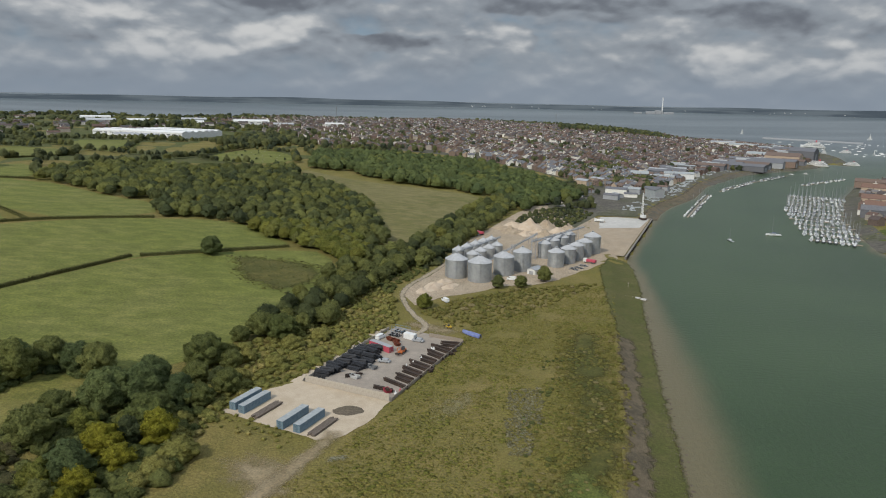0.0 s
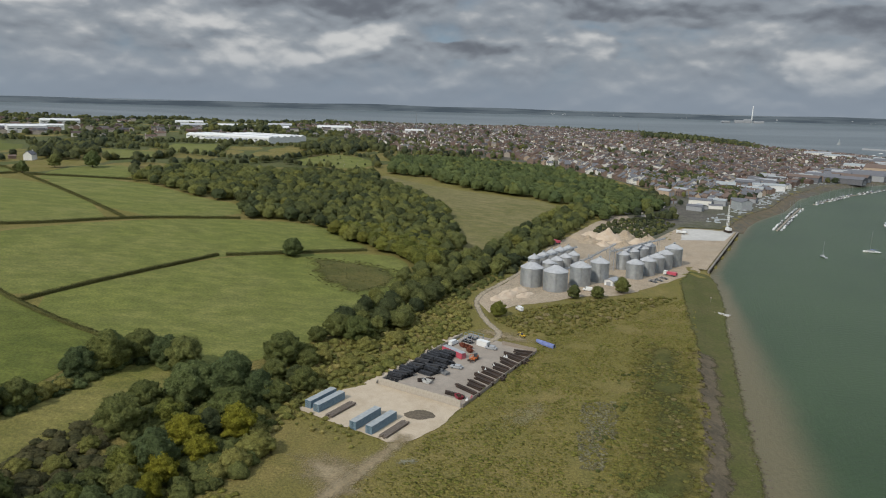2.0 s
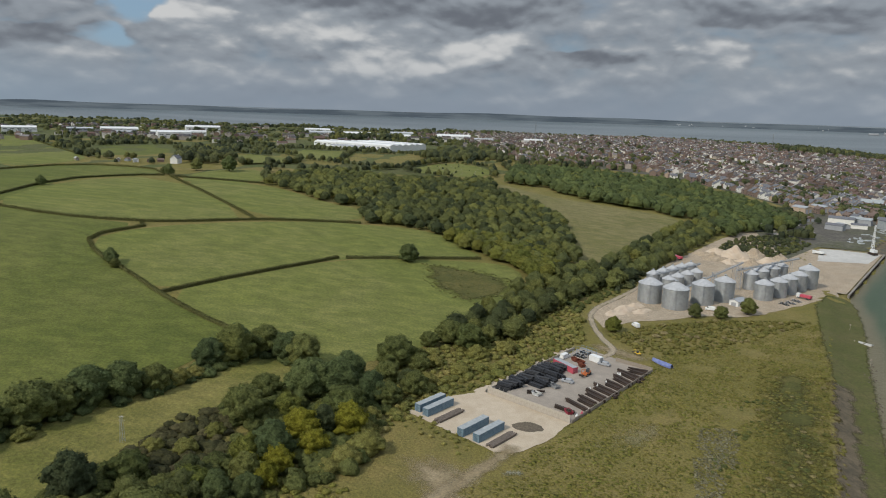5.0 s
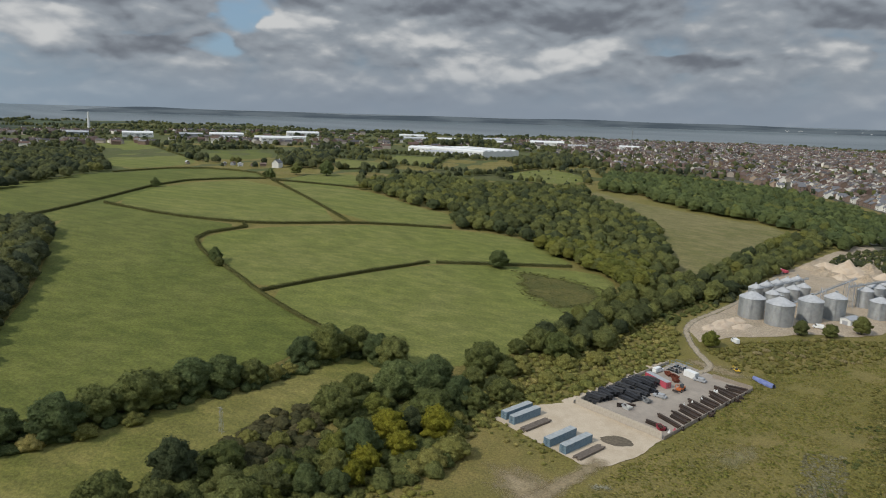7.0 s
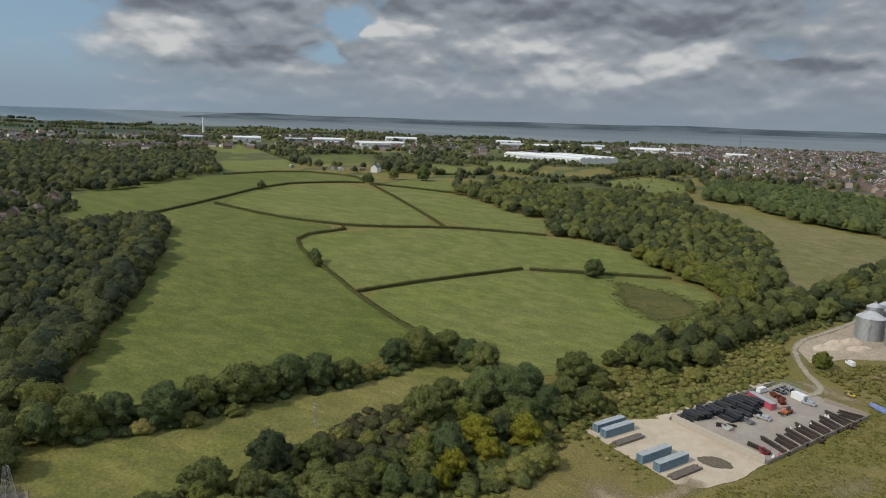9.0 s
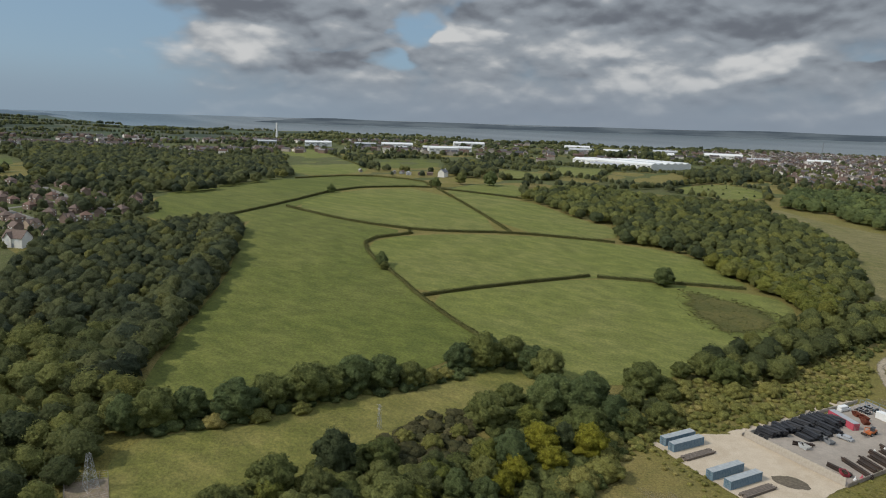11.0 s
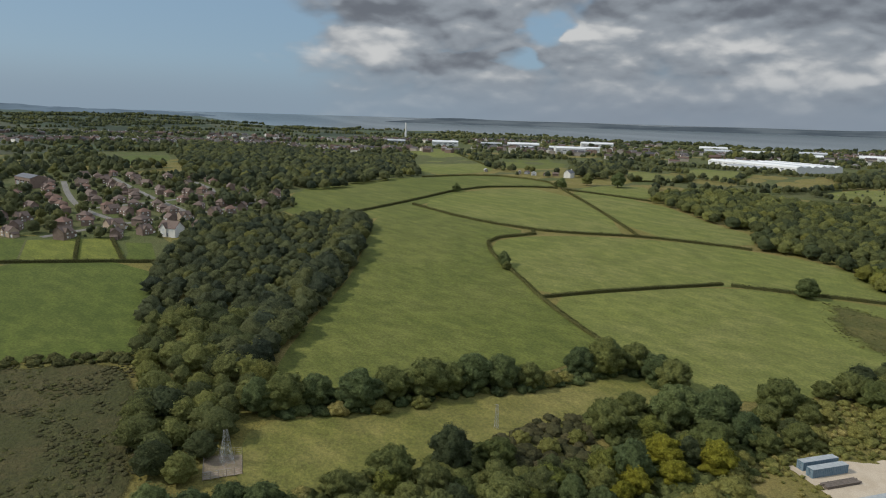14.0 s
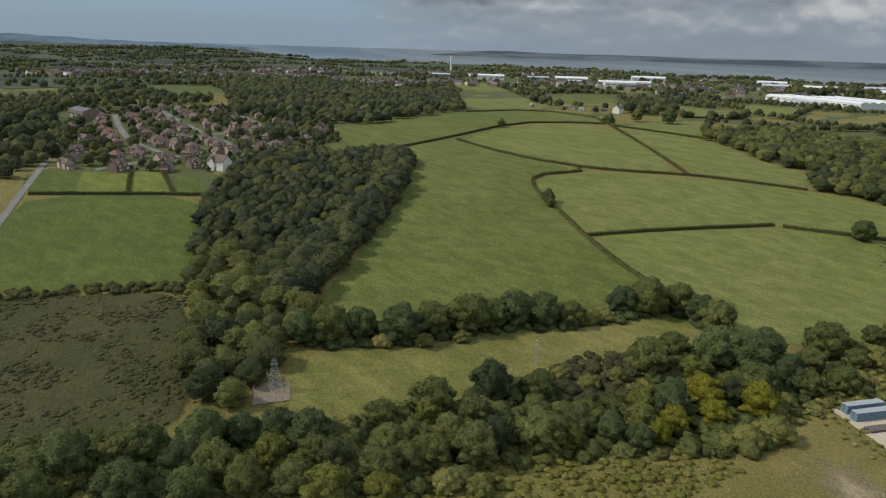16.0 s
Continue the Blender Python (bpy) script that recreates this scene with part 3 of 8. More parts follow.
drape("track", ribbon(rounded([(28, 515), (16, 470), (0, 410), (-21, 362), (-17, 336), (-11, 316), (-4, 303), (-10, 290)], 2, False), 4.4), M_TRACK, "pale gravel track", "track", 0.2, 1.5, 0.2, 0, 1.6)
drape("yard_ground", [(-48, 235), (-16, 221), (11, 282), (-19, 302)], M_YARD, "grey gravel yard", "ground", 0.14, 6, 0, 0)
drape("pad_ground", [(-71, 211), (-62, 227), (-50, 238), (-16, 221.5), (-21, 207), (-29, 195), (-36, 193), (-52, 201), (-60, 205)], M_GRAVEL, "pale gravel parking ground", "ground", 0.16, 4, 0.35, 0)
drape("dirt_patch", [(-22, 305), (-6, 290), (10, 287), (17, 298), (2, 309), (-14, 314)], M_DIRT, "worn bare earth behind a yard", "ground", 0.16, 2, 0, 2, 9)
drape("yard_edge", ribbon([(-52, 236), (-25, 299)], 3.4), M_GRAVEL, "pale gravel strip along a yard", "ground", 0.12, 3, 0.3, 0)
drape("dirt_track", ribbon(rounded([(-31, 201), (-34, 190), (-39, 178), (-44, 166), (-52, 150), (-64, 120)], 2, False), 10), M_DIRT, "worn dirt track", "track", 0.24, 1.5, 0, 0, 4)
drape("dirt_patch", [(-68, 184), (-54, 188), (-38, 186), (-32, 168), (-40, 150), (-52, 156), (-64, 170)], M_DIRT, "worn bare earth", "ground", 0.20, 2, 0, 2, 12)
drape("puddle", [(-35, 214), (-30, 217.5), (-25, 216), (-23.5, 212), (-29, 209.5), (-34, 210.5)], M_PUDDLE, "dark wet patch in the gravel", "puddle", 0.22, 1.5, 0.35, 2)

# ---- trees ----
M_BRAMBLE = foliage("bramble_leaves", (0.139, 0.137, 0.038), (0.204, 0.176, 0.051), (0.314, 0.248, 0.162), relief=(1.6, 0.35))
M_DEADWEED = foliage("dead_weed_stems", (0.17, 0.155, 0.085), (0.24, 0.22, 0.13), (0.28, 0.26, 0.17), relief=(1.6, 0.35))
M_WEEDGREEN = foliage("weed_leaves", (0.151, 0.154, 0.034), (0.208, 0.190, 0.046), (0.252, 0.199, 0.065), relief=(1.6, 0.35))
M_TUFT = foliage("tuft_leaves", (0.168, 0.158, 0.038), (0.232, 0.196, 0.054), (0.270, 0.216, 0.082), relief=(1.6, 0.35))
def unit_ball(level):
    """A ball of triangles without its underside."""
    bm = bmesh.new()
    bmesh.ops.create_icosphere(bm, subdivisions=level, radius=1)
    bmesh.ops.delete(bm, geom=[v for v in bm.verts if v.co.z < -0.62], context="VERTS")
    bm.verts.index_update()
    ball = np.array([v.co[:] for v in bm.verts]), np.array([[v.index for v in f.verts] for f in bm.faces])
    bm.free()
    return ball


BALLS = {n: unit_ball(n) for n in (1, 2, 3, 4)}


def crown_arrays(rng, wide, tall, lobes, quads, leaf, base=0.0, level=3, fine=1.0):
    """An uneven crown: one skin over rounded lobes, under many small clumps of leaves."""
    centres, radii = [], []
    for i in range(lobes):
        a, q = i * 2.4 + rng.uniform(-0.5, 0.5), math.sqrt((i + 0.3) / lobes)
        rad = wide / 2 * rng.uniform(0.32, 0.52) * (1.12 - 0.3 * q) * fine
        off = max(0, wide / 2 - rad) * q
        top = tall * (1 - 0.45 * q * q) * rng.uniform(0.86, 1.06)
        centres.append((math.cos(a) * off, math.sin(a) * off, base + max(rad * 0.7, top - rad)))
        radii.append(rad)
        if q > 0.6:
            centres.append((math.cos(a + 0.5) * off * 0.95, math.sin(a + 0.5) * off * 0.95, base + max(rad * 0.6, (top - rad) * 0.45)))
            radii.append(rad * rng.uniform(0.8, 1.0))
    c, r = np.array(centres), np.array(radii)
    npr = np.random.RandomState(rng.randrange(10 ** 6))
    o = np.array((0, 0, base + tall * 0.34))
    rel = c - o

    def reach(d):
        """How far the lobes go from the crown's middle along d, and the outermost lobe."""
        b = d @ rel.T
        disc = r ** 2 - (rel ** 2).sum(1) + b ** 2
        far = np.where(disc > 0, b + np.sqrt(np.maximum(disc, 0)), 0)
        k = far.argmax(1)
        low = 0.30 * np.hypot(d[:, 0], d[:, 1]) * wide + 0.22 * tall * abs(d[:, 2])
        return np.maximum(far[np.arange(len(d)), k], low), k
    ball, ball_f = BALLS[level]
    far, _ = reach(ball)
    core = o + ball * (far * npr.uniform(0.82 if level < 4 else 0.92, 1.06, len(far)))[:, None]
    d = npr.normal(size=(quads, 3))
    d[:, 2] = np.where(d[:, 2] < -0.25, -d[:, 2], d[:, 2])
    d /= np.linalg.norm(d, axis=1)[:, None]
    far, k = reach(d)
    p = o + d * (far * npr.uniform(0.90, 1.10 if level > 2 else 1.22, quads))[:, None]
    n = (p - c[k]) / r[k][:, None] * 0.7 + d * 0.5 + npr.normal(size=d.shape) * 0.26
    n /= np.linalg.norm(n, axis=1)[:, None]
    t = np.cross(n, npr.normal(size=n.shape))
    t /= np.linalg.norm(t, axis=1)[:, None]
    b = np.cross(n, t)
    s = leaf * npr.uniform(0.5, 1.3, (quads, 1))
    k = npr.uniform(0.6, 1.2, (quads, 1))
    quad = np.stack([p - t * s, p - b * s * k + n * s * 0.2, p + t * s * k, p + b * s - n * s * 0.2], 1).reshape(-1, 3)
    return np.concatenate([quad, core]), np.arange(quads * 4).reshape(-1, 4), ball_f + quads * 4, c, r


def tube(bm, a, b, ra, rb, sides=6):
    """A tapered round bar from a to b."""
    a, b = Vector(a), Vector(b)
    m = Matrix.Translation((a + b) / 2) @ (b - a).to_track_quat("Z", "Y").to_matrix().to_4x4()
    bmesh.ops.create_cone(bm, cap_ends=True, segments=sides, radius1=ra, radius2=rb, depth=(b - a).length, matrix=m)


def box(bm, size, m=None, bevel=0.0):
    """A box of that size on the origin of m, standing on its floor."""
    made = bmesh.ops.create_cube(bm, size=1, matrix=(m or Matrix()) @ Matrix.Translation((0, 0, size[2] / 2)) @ Matrix.Diagonal((*size, 1)))
    if bevel:
        edges = {e for v in made["verts"] for e in v.link_edges}
        bmesh.ops.bevel(bm, geom=list(edges), offset=bevel, segments=1, affect="EDGES")


def part(name, bm, mat, parent=None, label=""):
    me = bpy.data.meshes.new(name)
    bm.to_mesh(me)
    bm.free()
    for m in mat if isinstance(mat, (list, tuple)) else [mat]:
        me.materials.append(m)
    ob = new(name, me)
    ob.parent = parent
    return tagged(ob, label)


def empty(name, m, label, category, group=""):
    ob = new(name)
    ob.empty_display_size = 0.5
    ob.matrix_basis = m
    return tagged(ob, label, category, group)


def make_tree(seed, wide, tall, quads, leaf, mat, label, lobes=9):
    rng = random.Random(seed)
    tree = empty("tree", Matrix(), label, "tree")
    verts, quad, tri, c, r = crown_arrays(rng, wide, tall * 0.93, lobes, quads, leaf, tall * 0.05, 4, 0.60)
    bm = bmesh.new()
    fork = Vector((rng.uniform(-0.2, 0.2), rng.uniform(-0.2, 0.2), tall * 0.3))
    tube(bm, (0, 0, -0.6), fork, tall * 0.035, tall * 0.026, 8)
    for ci, ri in list(zip(c, r))[::4]:
        tube(bm, fork, Vector(ci), tall * 0.017, tall * 0.006, 5)
    part("trunk", bm, M_BARK, tree)
    crown = new("crown", mesh_of("crown", verts, [quad, tri], mat, True))
    crown.parent = tree
    return tree


def stand(proto, x, y, size=1.0, turn=0.0, wide=1.0):
    """The tree itself at its first place, then copies of it."""
    if not proto.get("used"):
        proto["used"] = size
        proto.matrix_basis = Matrix.LocRotScale((x, y, z_at(x, y)), Euler((0, 0, turn)), (size,) * 3)
        return proto
    k = size / proto["used"]
    return copy_thing(proto, Matrix.LocRotScale((x, y, z_at(x, y)), Euler((0, 0, turn)), (k * wide, k * wide, k)))


def scatter(outline, gap, seed, clear=(), tries=12):
    """Uneven points in an outline, no two nearer than gap."""
    rng = random.Random(seed)
    xs, ys = [p[0] for p in outline], [p[1] for p in outline]
    area = (max(xs) - min(xs)) * (max(ys) - min(ys))
    n = int(area / gap ** 2 * 3) + 4
    px = np.array([rng.uniform(min(xs), max(xs)) for _ in range(n)])
    py = np.array([rng.uniform(min(ys), max(ys)) for _ in range(n)])
    ok = inside(outline, px, py)
    for other in clear:
        ok &= ~inside(other, px, py)
    cells, out = {}, []
    for x, y in zip(px[ok], py[ok]):
        k = (int(x // gap), int(y // gap))
        if all((x - u) ** 2 + (y - v) ** 2 > gap * gap for i in (-1, 0, 1) for j in (-1, 0, 1) for u, v in cells.get((k[0] + i, k[1] + j), ())):
            cells.setdefault(k, []).append((x, y))
            out.append((float(x), float(y)))
    return out


class Stuff:
    """Many plants joined into one mesh."""

    def __init__(self, kinds):
        self.kinds, self.v, self.q, self.t, self.tint, self.n = kinds, [], [], [], [], 0

    def add(self, rng, x, y, z, size, wide=1.0, tint=None, flat=1.0):
        verts, quad, tri = self.kinds[rng.randrange(len(self.kinds))][:3]
        a = rng.uniform(0, 6.28)
        ca, sa = math.cos(a) * size * wide, math.sin(a) * size * wide
        v = np.stack([verts[:, 0] * ca - verts[:, 1] * sa + x, verts[:, 0] * sa + verts[:, 1] * ca + y, verts[:, 2] * size * flat + z], 1)
        self.v.append(v)
        self.q.append(quad + self.n)
        self.t.append(tri + self.n)
        self.tint.append(np.full(len(v), rng.random() if tint is None else tint))
        self.n += len(v)

    def done(self, name, mat, label, category):
        me = mesh_of(name, np.concatenate(self.v), [np.concatenate(self.q), np.concatenate(self.t)], mat, True, tint=np.concatenate(self.tint))
        return tagged(new(name, me), label, category, kind="stuff")


KIND_RNG = random.Random(5)
OCTA = (np.array([(1, 0, 0), (0, 1, 0), (-1, 0, 0), (0, -1, 0), (0, 0, 1), (0, 0, -1)], float) * 1.1,
        np.array([(0, 1, 4), (1, 2, 4), (2, 3, 4), (3, 0, 4), (1, 0, 5), (2, 1, 5), (3, 2, 5), (0, 3, 5)]))
NEAR_TREES = [crown_arrays(KIND_RNG, 12.0, 10.5, 26, 480, 0.36, 0.6, 3, 0.62) for _ in range(6)]
THICKETS = [crown_arrays(KIND_RNG, 6.0, 3.6, 12, 80, 0.28, -0.4, 3, 0.7) for _ in range(6)]
MID_TREES = [crown_arrays(KIND_RNG, 11.5, 9.5, 18, 130, 0.46, 0.8, 3, 0.64) for _ in range(7)]
FAR_TREES = [crown_arrays(KIND_RNG, 11.0, 9.5, 11, 46, 0.62, 0.6, 3, 0.75) for _ in range(5)]
TINY_TREES = [crown_arrays(KIND_RNG, 10.5, 9.5, 5, 10, 0.9, 0.3, 2, 0.9) for _ in range(6)]
TUSSOCKS = [crown_arrays(KIND_RNG, 2.2, 0.5, 2, 12, 0.26, -0.3, 1) for _ in range(6)]
BUSHES = [crown_arrays(KIND_RNG, 3.0, 2.0, 5, 34, 0.24, -0.2, 2, 0.8) for _ in range(5)]


def wood(name, outline, gap, kinds, mat, label, seed, lo=0.85, hi=1.2, clear=()):
    s, rng = Stuff(kinds), random.Random(seed)
    pts = scatter(outline, gap, seed, clear)
    zs = height(np.array([p[0] for p in pts]), np.array([p[1] for p in pts]))
    for (x, y), z in zip(pts, zs):
        k = rng.uniform(lo, hi)
        s.add(rng, x, y, z, k, rng.uniform(1.05, 1.35), None, rng.uniform(0.95, 1.1) * (lo + hi) / 2 / k * 0.5 + 0.5)
    return s.done(name, mat, label, "trees")


WOOD_A = [(-336, 575), (-296, 557), (-254, 529), (-217, 521), (-195, 473), (-166, 485), (-130, 475), (-111, 449), (-92, 440), (-71, 427),
          (-55, 404), (-36, 444), (-45, 510), (-64, 584), (-91, 640), (-137, 689), (-161, 758), (-205, 719), (-253, 694), (-323, 700), (-355, 630)]
WOOD_B = [(-144, 777), (-102, 771), (-48, 723), (11, 719), (55, 701), (80, 640), (110, 690), (144, 720), (146, 811), (107, 882), (53, 954),
          (-25, 954), (-101, 946), (-161, 895)]
WOOD_E = [(-209, 111), (-226, 119), (-247, 145), (-270, 177), (-303, 213), (-347, 253), (-391, 290), (-407, 286), (-424, 278), (-430, 244),
          (-434, 213), (-446, 191), (-392, 154), (-354, 127), (-305, 106), (-282, 95), (-254, 81), (-214, 68), (-187, 58), (-173, 66), (-192, 90)]
WOOD_F = [(-585, 502), (-573, 438), (-544, 357), (-558, 329), (-594, 292), (-648, 268), (-764, 310), (-1137, 472), (-1148, 567), (-1032, 610),
          (-887, 623), (-846, 635), (-812, 674)]
STRIP_C = [(72, 690), (54, 661), (23, 568), (-4, 482), (-21, 433), (-39, 396), (-49, 373), (-58, 322), (-68, 292), (-76, 265), (-86, 240)]
wood("wood_trees", WOOD_A, 6.6, MID_TREES, M_LEAF, "dense green broadleaved wood on a slope", 1, 0.6, 1.12)
wood("wood_trees", WOOD_B, 7.6, FAR_TREES, M_LEAF_OAK, "dense green wood below a town", 2, 0.8, 1.45)
E_NEAR = [(-150, 30), (-150, 190), (-235, 190), (-300, 80), (-300, 30)]
E_FAR = [(-235, 190), (-300, 80), (-300, 30), (-500, 30), (-500, 400), (-235, 400)]
wood("wood_trees", WOOD_E, 5.3, MID_TREES, M_LEAF_DARK, "dense dark green wood beside a pasture", 3, 0.5, 0.95, (E_NEAR,))
wood("wood_trees", WOOD_E, 6.2, NEAR_TREES, M_LEAF, "lower end of a dense green wood", 8, 0.55, 1.05, (E_FAR,))
wood("wood_trees", ribbon([(-222, 106), (-250, 136), (-278, 170), (-310, 208), (-352, 246), (-396, 281)], 11), 6.4, MID_TREES, M_LEAF_DARK, "tall dark green trees along the edge of a wood", 10, 0.95, 1.3)
wood("wood_trees", WOOD_F, 9.5, FAR_TREES, M_LEAF_DARK, "dark green wood on a hill", 4)
wood("wood_trees", ribbon([(x + (5 if y > 420 else 0), y) for x, y in STRIP_C if y > 390], 30), 6.8, MID_TREES, M_LEAF, "belt of green trees along a track", 5, 0.65, 1.05)
wood("wood_trees", ribbon([q for q in STRIP_C if 285 < q[1] < 400], 28), 6.6, NEAR_TREES, M_LEAF, "belt of green trees beside a pasture", 9, 0.6, 1.0)
wood("wood_trees", [(-135, 470), (-108, 446), (-72, 424), (-52, 400), (-44, 430), (-62, 462), (-100, 482)], 6.5, MID_TREES, M_LEAF_LIME, "light green trees at the edge of a wood", 6, 0.8, 1.1)
wood("wood_trees", [(-8, 402), (2, 428), (8, 470), (24, 520), (14, 520), (-4, 470), (-14, 430)], 4.2, BUSHES, M_LEAF_DARK, "dark bushes beside a mill", 7, 1.2, 2.2)

# single trees near the camera
TREES = [make_tree(11, 12.5, 11.5, 2185, 0.26, M_LEAF_OAK, "broad dark green oak tree", 22),
         make_tree(12, 11.5, 11, 1954, 0.26, M_LEAF, "rounded green broadleaved tree", 20),
         make_tree(13, 10.5, 9.0, 1839, 0.25, M_LEAF, "spreading green broadleaved tree", 19),
         make_tree(14, 14, 11.5, 2300, 0.28, M_LEAF_OAK, "large dark green oak tree", 24),
         make_tree(15, 10, 9.0, 1724, 0.25, M_LEAF_LIME, "light green young tree", 18),
         make_tree(16, 9, 8.5, 1609, 0.24, M_LEAF_GOLD, "tree with yellow autumn leaves", 16),
         make_tree(17, 9.5, 5.5, 1494, 0.24, M_SCRUB, "low olive green thicket tree", 16),
         make_tree(18, 11, 9.5, 1839, 0.26, M_LEAF_OLIVE, "dull olive green broadleaved tree", 18)]
TREE_WIDE = (12.5, 11.5, 10.5, 14, 10, 9, 9.5, 11)
NEAR_WOOD = [(-160, 52), (-156, 75), (-147, 86), (-146, 96), (-140, 116), (-136, 132), (-134, 153), (-135, 173), (-126, 186), (-122, 200), (-108, 222), (-96, 232),
             (-84, 226), (-76, 205), (-72, 182), (-74, 164), (-84, 152), (-92, 140), (-104, 118), (-110, 100), (-112, 60), (-140, 0), (-180, -10), (-187, 11), (-180, 40)]
rng = random.Random(21)


def plant(kinds, spots):
    """Trees of these kinds at (x, y, crown width)."""
    for x, y, wide in spots:
        k = rng.choice(kinds)
        stand(TREES[k], x, y, wide / TREE_WIDE[k] * rng.uniform(0.98, 1.10), rng.uniform(0, 6.28), rng.uniform(1.04, 1.22))


# the wood beside the rough meadow
plant((0, 3, 0, 7), [(-151, 69, 12), (-146, 75, 11), (-155, 61, 11), (-156, 51, 13.5), (-152, 45, 10.6), (-145, 50, 12.9), (-139, 73, 8), (-140, 42, 10.9), (-136, 53, 10.8),
               (-139, 111, 13.4), (-120, 97, 10.4), (-100, 142, 9.5), (-93, 146, 8.7), (-97, 166, 13), (-117, 184, 14.5), (-119, 201, 11)])
plant((0, 3, 0, 7), [(-107, 209, 16), (-98, 214, 15), (-99, 226, 12.6), (-85, 214, 12.5), (-88, 247, 15), (-165, 38, 12), (-168, 22, 12), (-150, 30, 12), (-158, 12, 12), (-172, 4, 12)])
plant((1, 7), [(-109, 125, 13.5), (-134, 130, 13), (-127, 142, 10.2), (-122, 90, 9.5), (-132, 75, 8.6), (-122, 82, 11.5), (-114, 106, 12), (-143, 96, 8.5), (-89, 199, 14), (-91, 187, 10)])
plant((1, 2), [(-115, 114, 10), (-107, 138, 9.6), (-128, 118, 10), (-125, 106, 9), (-128, 62, 10), (-130, 90, 9), (-118, 132, 9), (-98, 154, 9), (-112, 148, 8)])
plant((4,), [(-143, 64, 9.6), (-135, 67, 7.7), (-122, 67, 10.5), (-115, 78, 8.9), (-135, 107, 8.5), (-106, 141, 10), (-103, 163, 9.4), (-106, 192, 9), (-104, 131, 8), (-94, 194, 7)])
plant((5,), [(-91, 153, 8), (-92, 161, 9.1), (-95, 181, 10.8), (-87, 173, 8.6), (-82, 189, 12), (-99, 158, 6)])
plant((6,), [(-146, 87, 7.5), (-135, 117, 5.8), (-110, 93, 7.5), (-104, 99, 7.5), (-76, 171, 10.1), (-73, 180, 10), (-79, 165, 7.3), (-131, 157, 6), (-122, 160, 7), (-120, 172, 7)])
# the row of trees between the meadow and the pasture
plant((0, 3, 0, 7), [(-197, 101, 13), (-193, 109, 15), (-190, 119, 13.5), (-180, 130, 14.5), (-178, 142, 14), (-173, 154, 15.5), (-170, 163, 12), (-167, 172, 14), (-162, 181, 15), (-155, 189, 11)])
plant((0, 3, 7), [(-151, 215, 13), (-145, 222, 15), (-139, 235, 14), (-129, 234, 13.5), (-121, 232, 14), (-148, 229, 12)])
plant((6,), [(-189, 128, 6), (-152, 197, 9), (-150, 204, 7), (-180, 122, 7), (-173, 134, 7), (-168, 147, 6)])
# the lower end of the belt along the track
plant((7, 1, 7), [(-82, 273, 7.9), (-75, 281, 13), (-66, 279, 14), (-60, 290, 9), (-77, 229, 8), (-78, 246, 9), (-54, 302, 9), (-86, 232, 9), (-73, 226, 10), (-79, 214, 10)])
plant((6,), [(-72, 236, 8), (-62, 250, 8), (-74, 254, 8), (-82, 258, 8), (-60, 270, 9), (-50, 282, 8), (-84, 222, 8), (-80, 200, 8), (-78, 190, 8)])
for x, y, s, k in ((-134, 396, 1.0, 3), (-474, 454, 0.75, 0), (-267, 296, 0.7, 0), (-259, 290, 0.55, 7), (-263, 293, 0.5, 0), (-413, 632, 1.4, 0), (-438, 612, 1.2, 1),
                   (-437, 567, 0.95, 0), (-446, 572, 0.7, 1), (33, 372, 0.72, 1), (46, 375, 0.78, 7), (61, 389, 0.88, 1), (-7, 331, 0.9, 4)):
    stand(TREES[k], x, y, s, x)


# ---- hedges ----
def hedge(line, label, wide=2.2, tall=1.8, seed=1):
    line = rounded(line, 1, False)
    npr, v, f, ridge, rf = np.random.RandomState(seed), [], [], [], []
    for (ax, ay), (bx, by) in zip(line, line[1:]):
        l = math.hypot(bx - ax, by - ay)
        n = int(l * 9)
        k, side, up = npr.rand(n), npr.uniform(-1, 1, n), npr.rand(n)
        nx, ny = -(by - ay) / l, (bx - ax) / l
        round_ = np.sqrt(np.maximum(0, 1 - side ** 2)) * 0.5 + 0.5
        x, y = ax + (bx - ax) * k + nx * side * wide / 2, ay + (by - ay) * k + ny * side * wide / 2
        z = height(x, y) + tall * round_ * np.where(abs(side) > 0.75, up, npr.uniform(0.8, 1.15, n))
        p = np.stack([x, y, z], 1)
        a, b = npr.normal(size=(n, 3)), npr.normal(size=(n, 3))
        a *= 0.36 / np.linalg.norm(a, axis=1)[:, None]
        b *= 0.36 / np.linalg.norm(b, axis=1)[:, None]
        v.append(np.stack([p - a, p - b, p + a, p + b], 1).reshape(-1, 3))
    for i, (x, y) in enumerate(line):
        (ax, ay), (bx, by) = line[max(0, i - 1)], line[min(len(line) - 1, i + 1)]
        l = math.hypot(bx - ax, by - ay)
        nx, ny, z = -(by - ay) / l * wide * 0.42, (bx - ax) / l * wide * 0.42, z_at(x, y)
        ridge += [(x + nx, y + ny, z - 0.3), (x + nx * 0.8, y + ny * 0.8, z + tall * 0.8), (x - nx * 0.8, y - ny * 0.8, z + tall * 0.8), (x - nx, y - ny, z - 0.3)]
    leaves_ = np.concatenate(v)
    n = len(leaves_)
    for i in range(len(line) - 1):
        for j in range(3):
            o = n + i * 4 + j
            rf.append((o, o + 1, o + 5, o + 4))
    me = mesh_of("hedge", np.concatenate([leaves_, ridge]), [np.concatenate([np.arange(n).reshape(-1, 4), rf])], M_HEDGE)
    return tagged(new("hedge", me), label, "hedge")


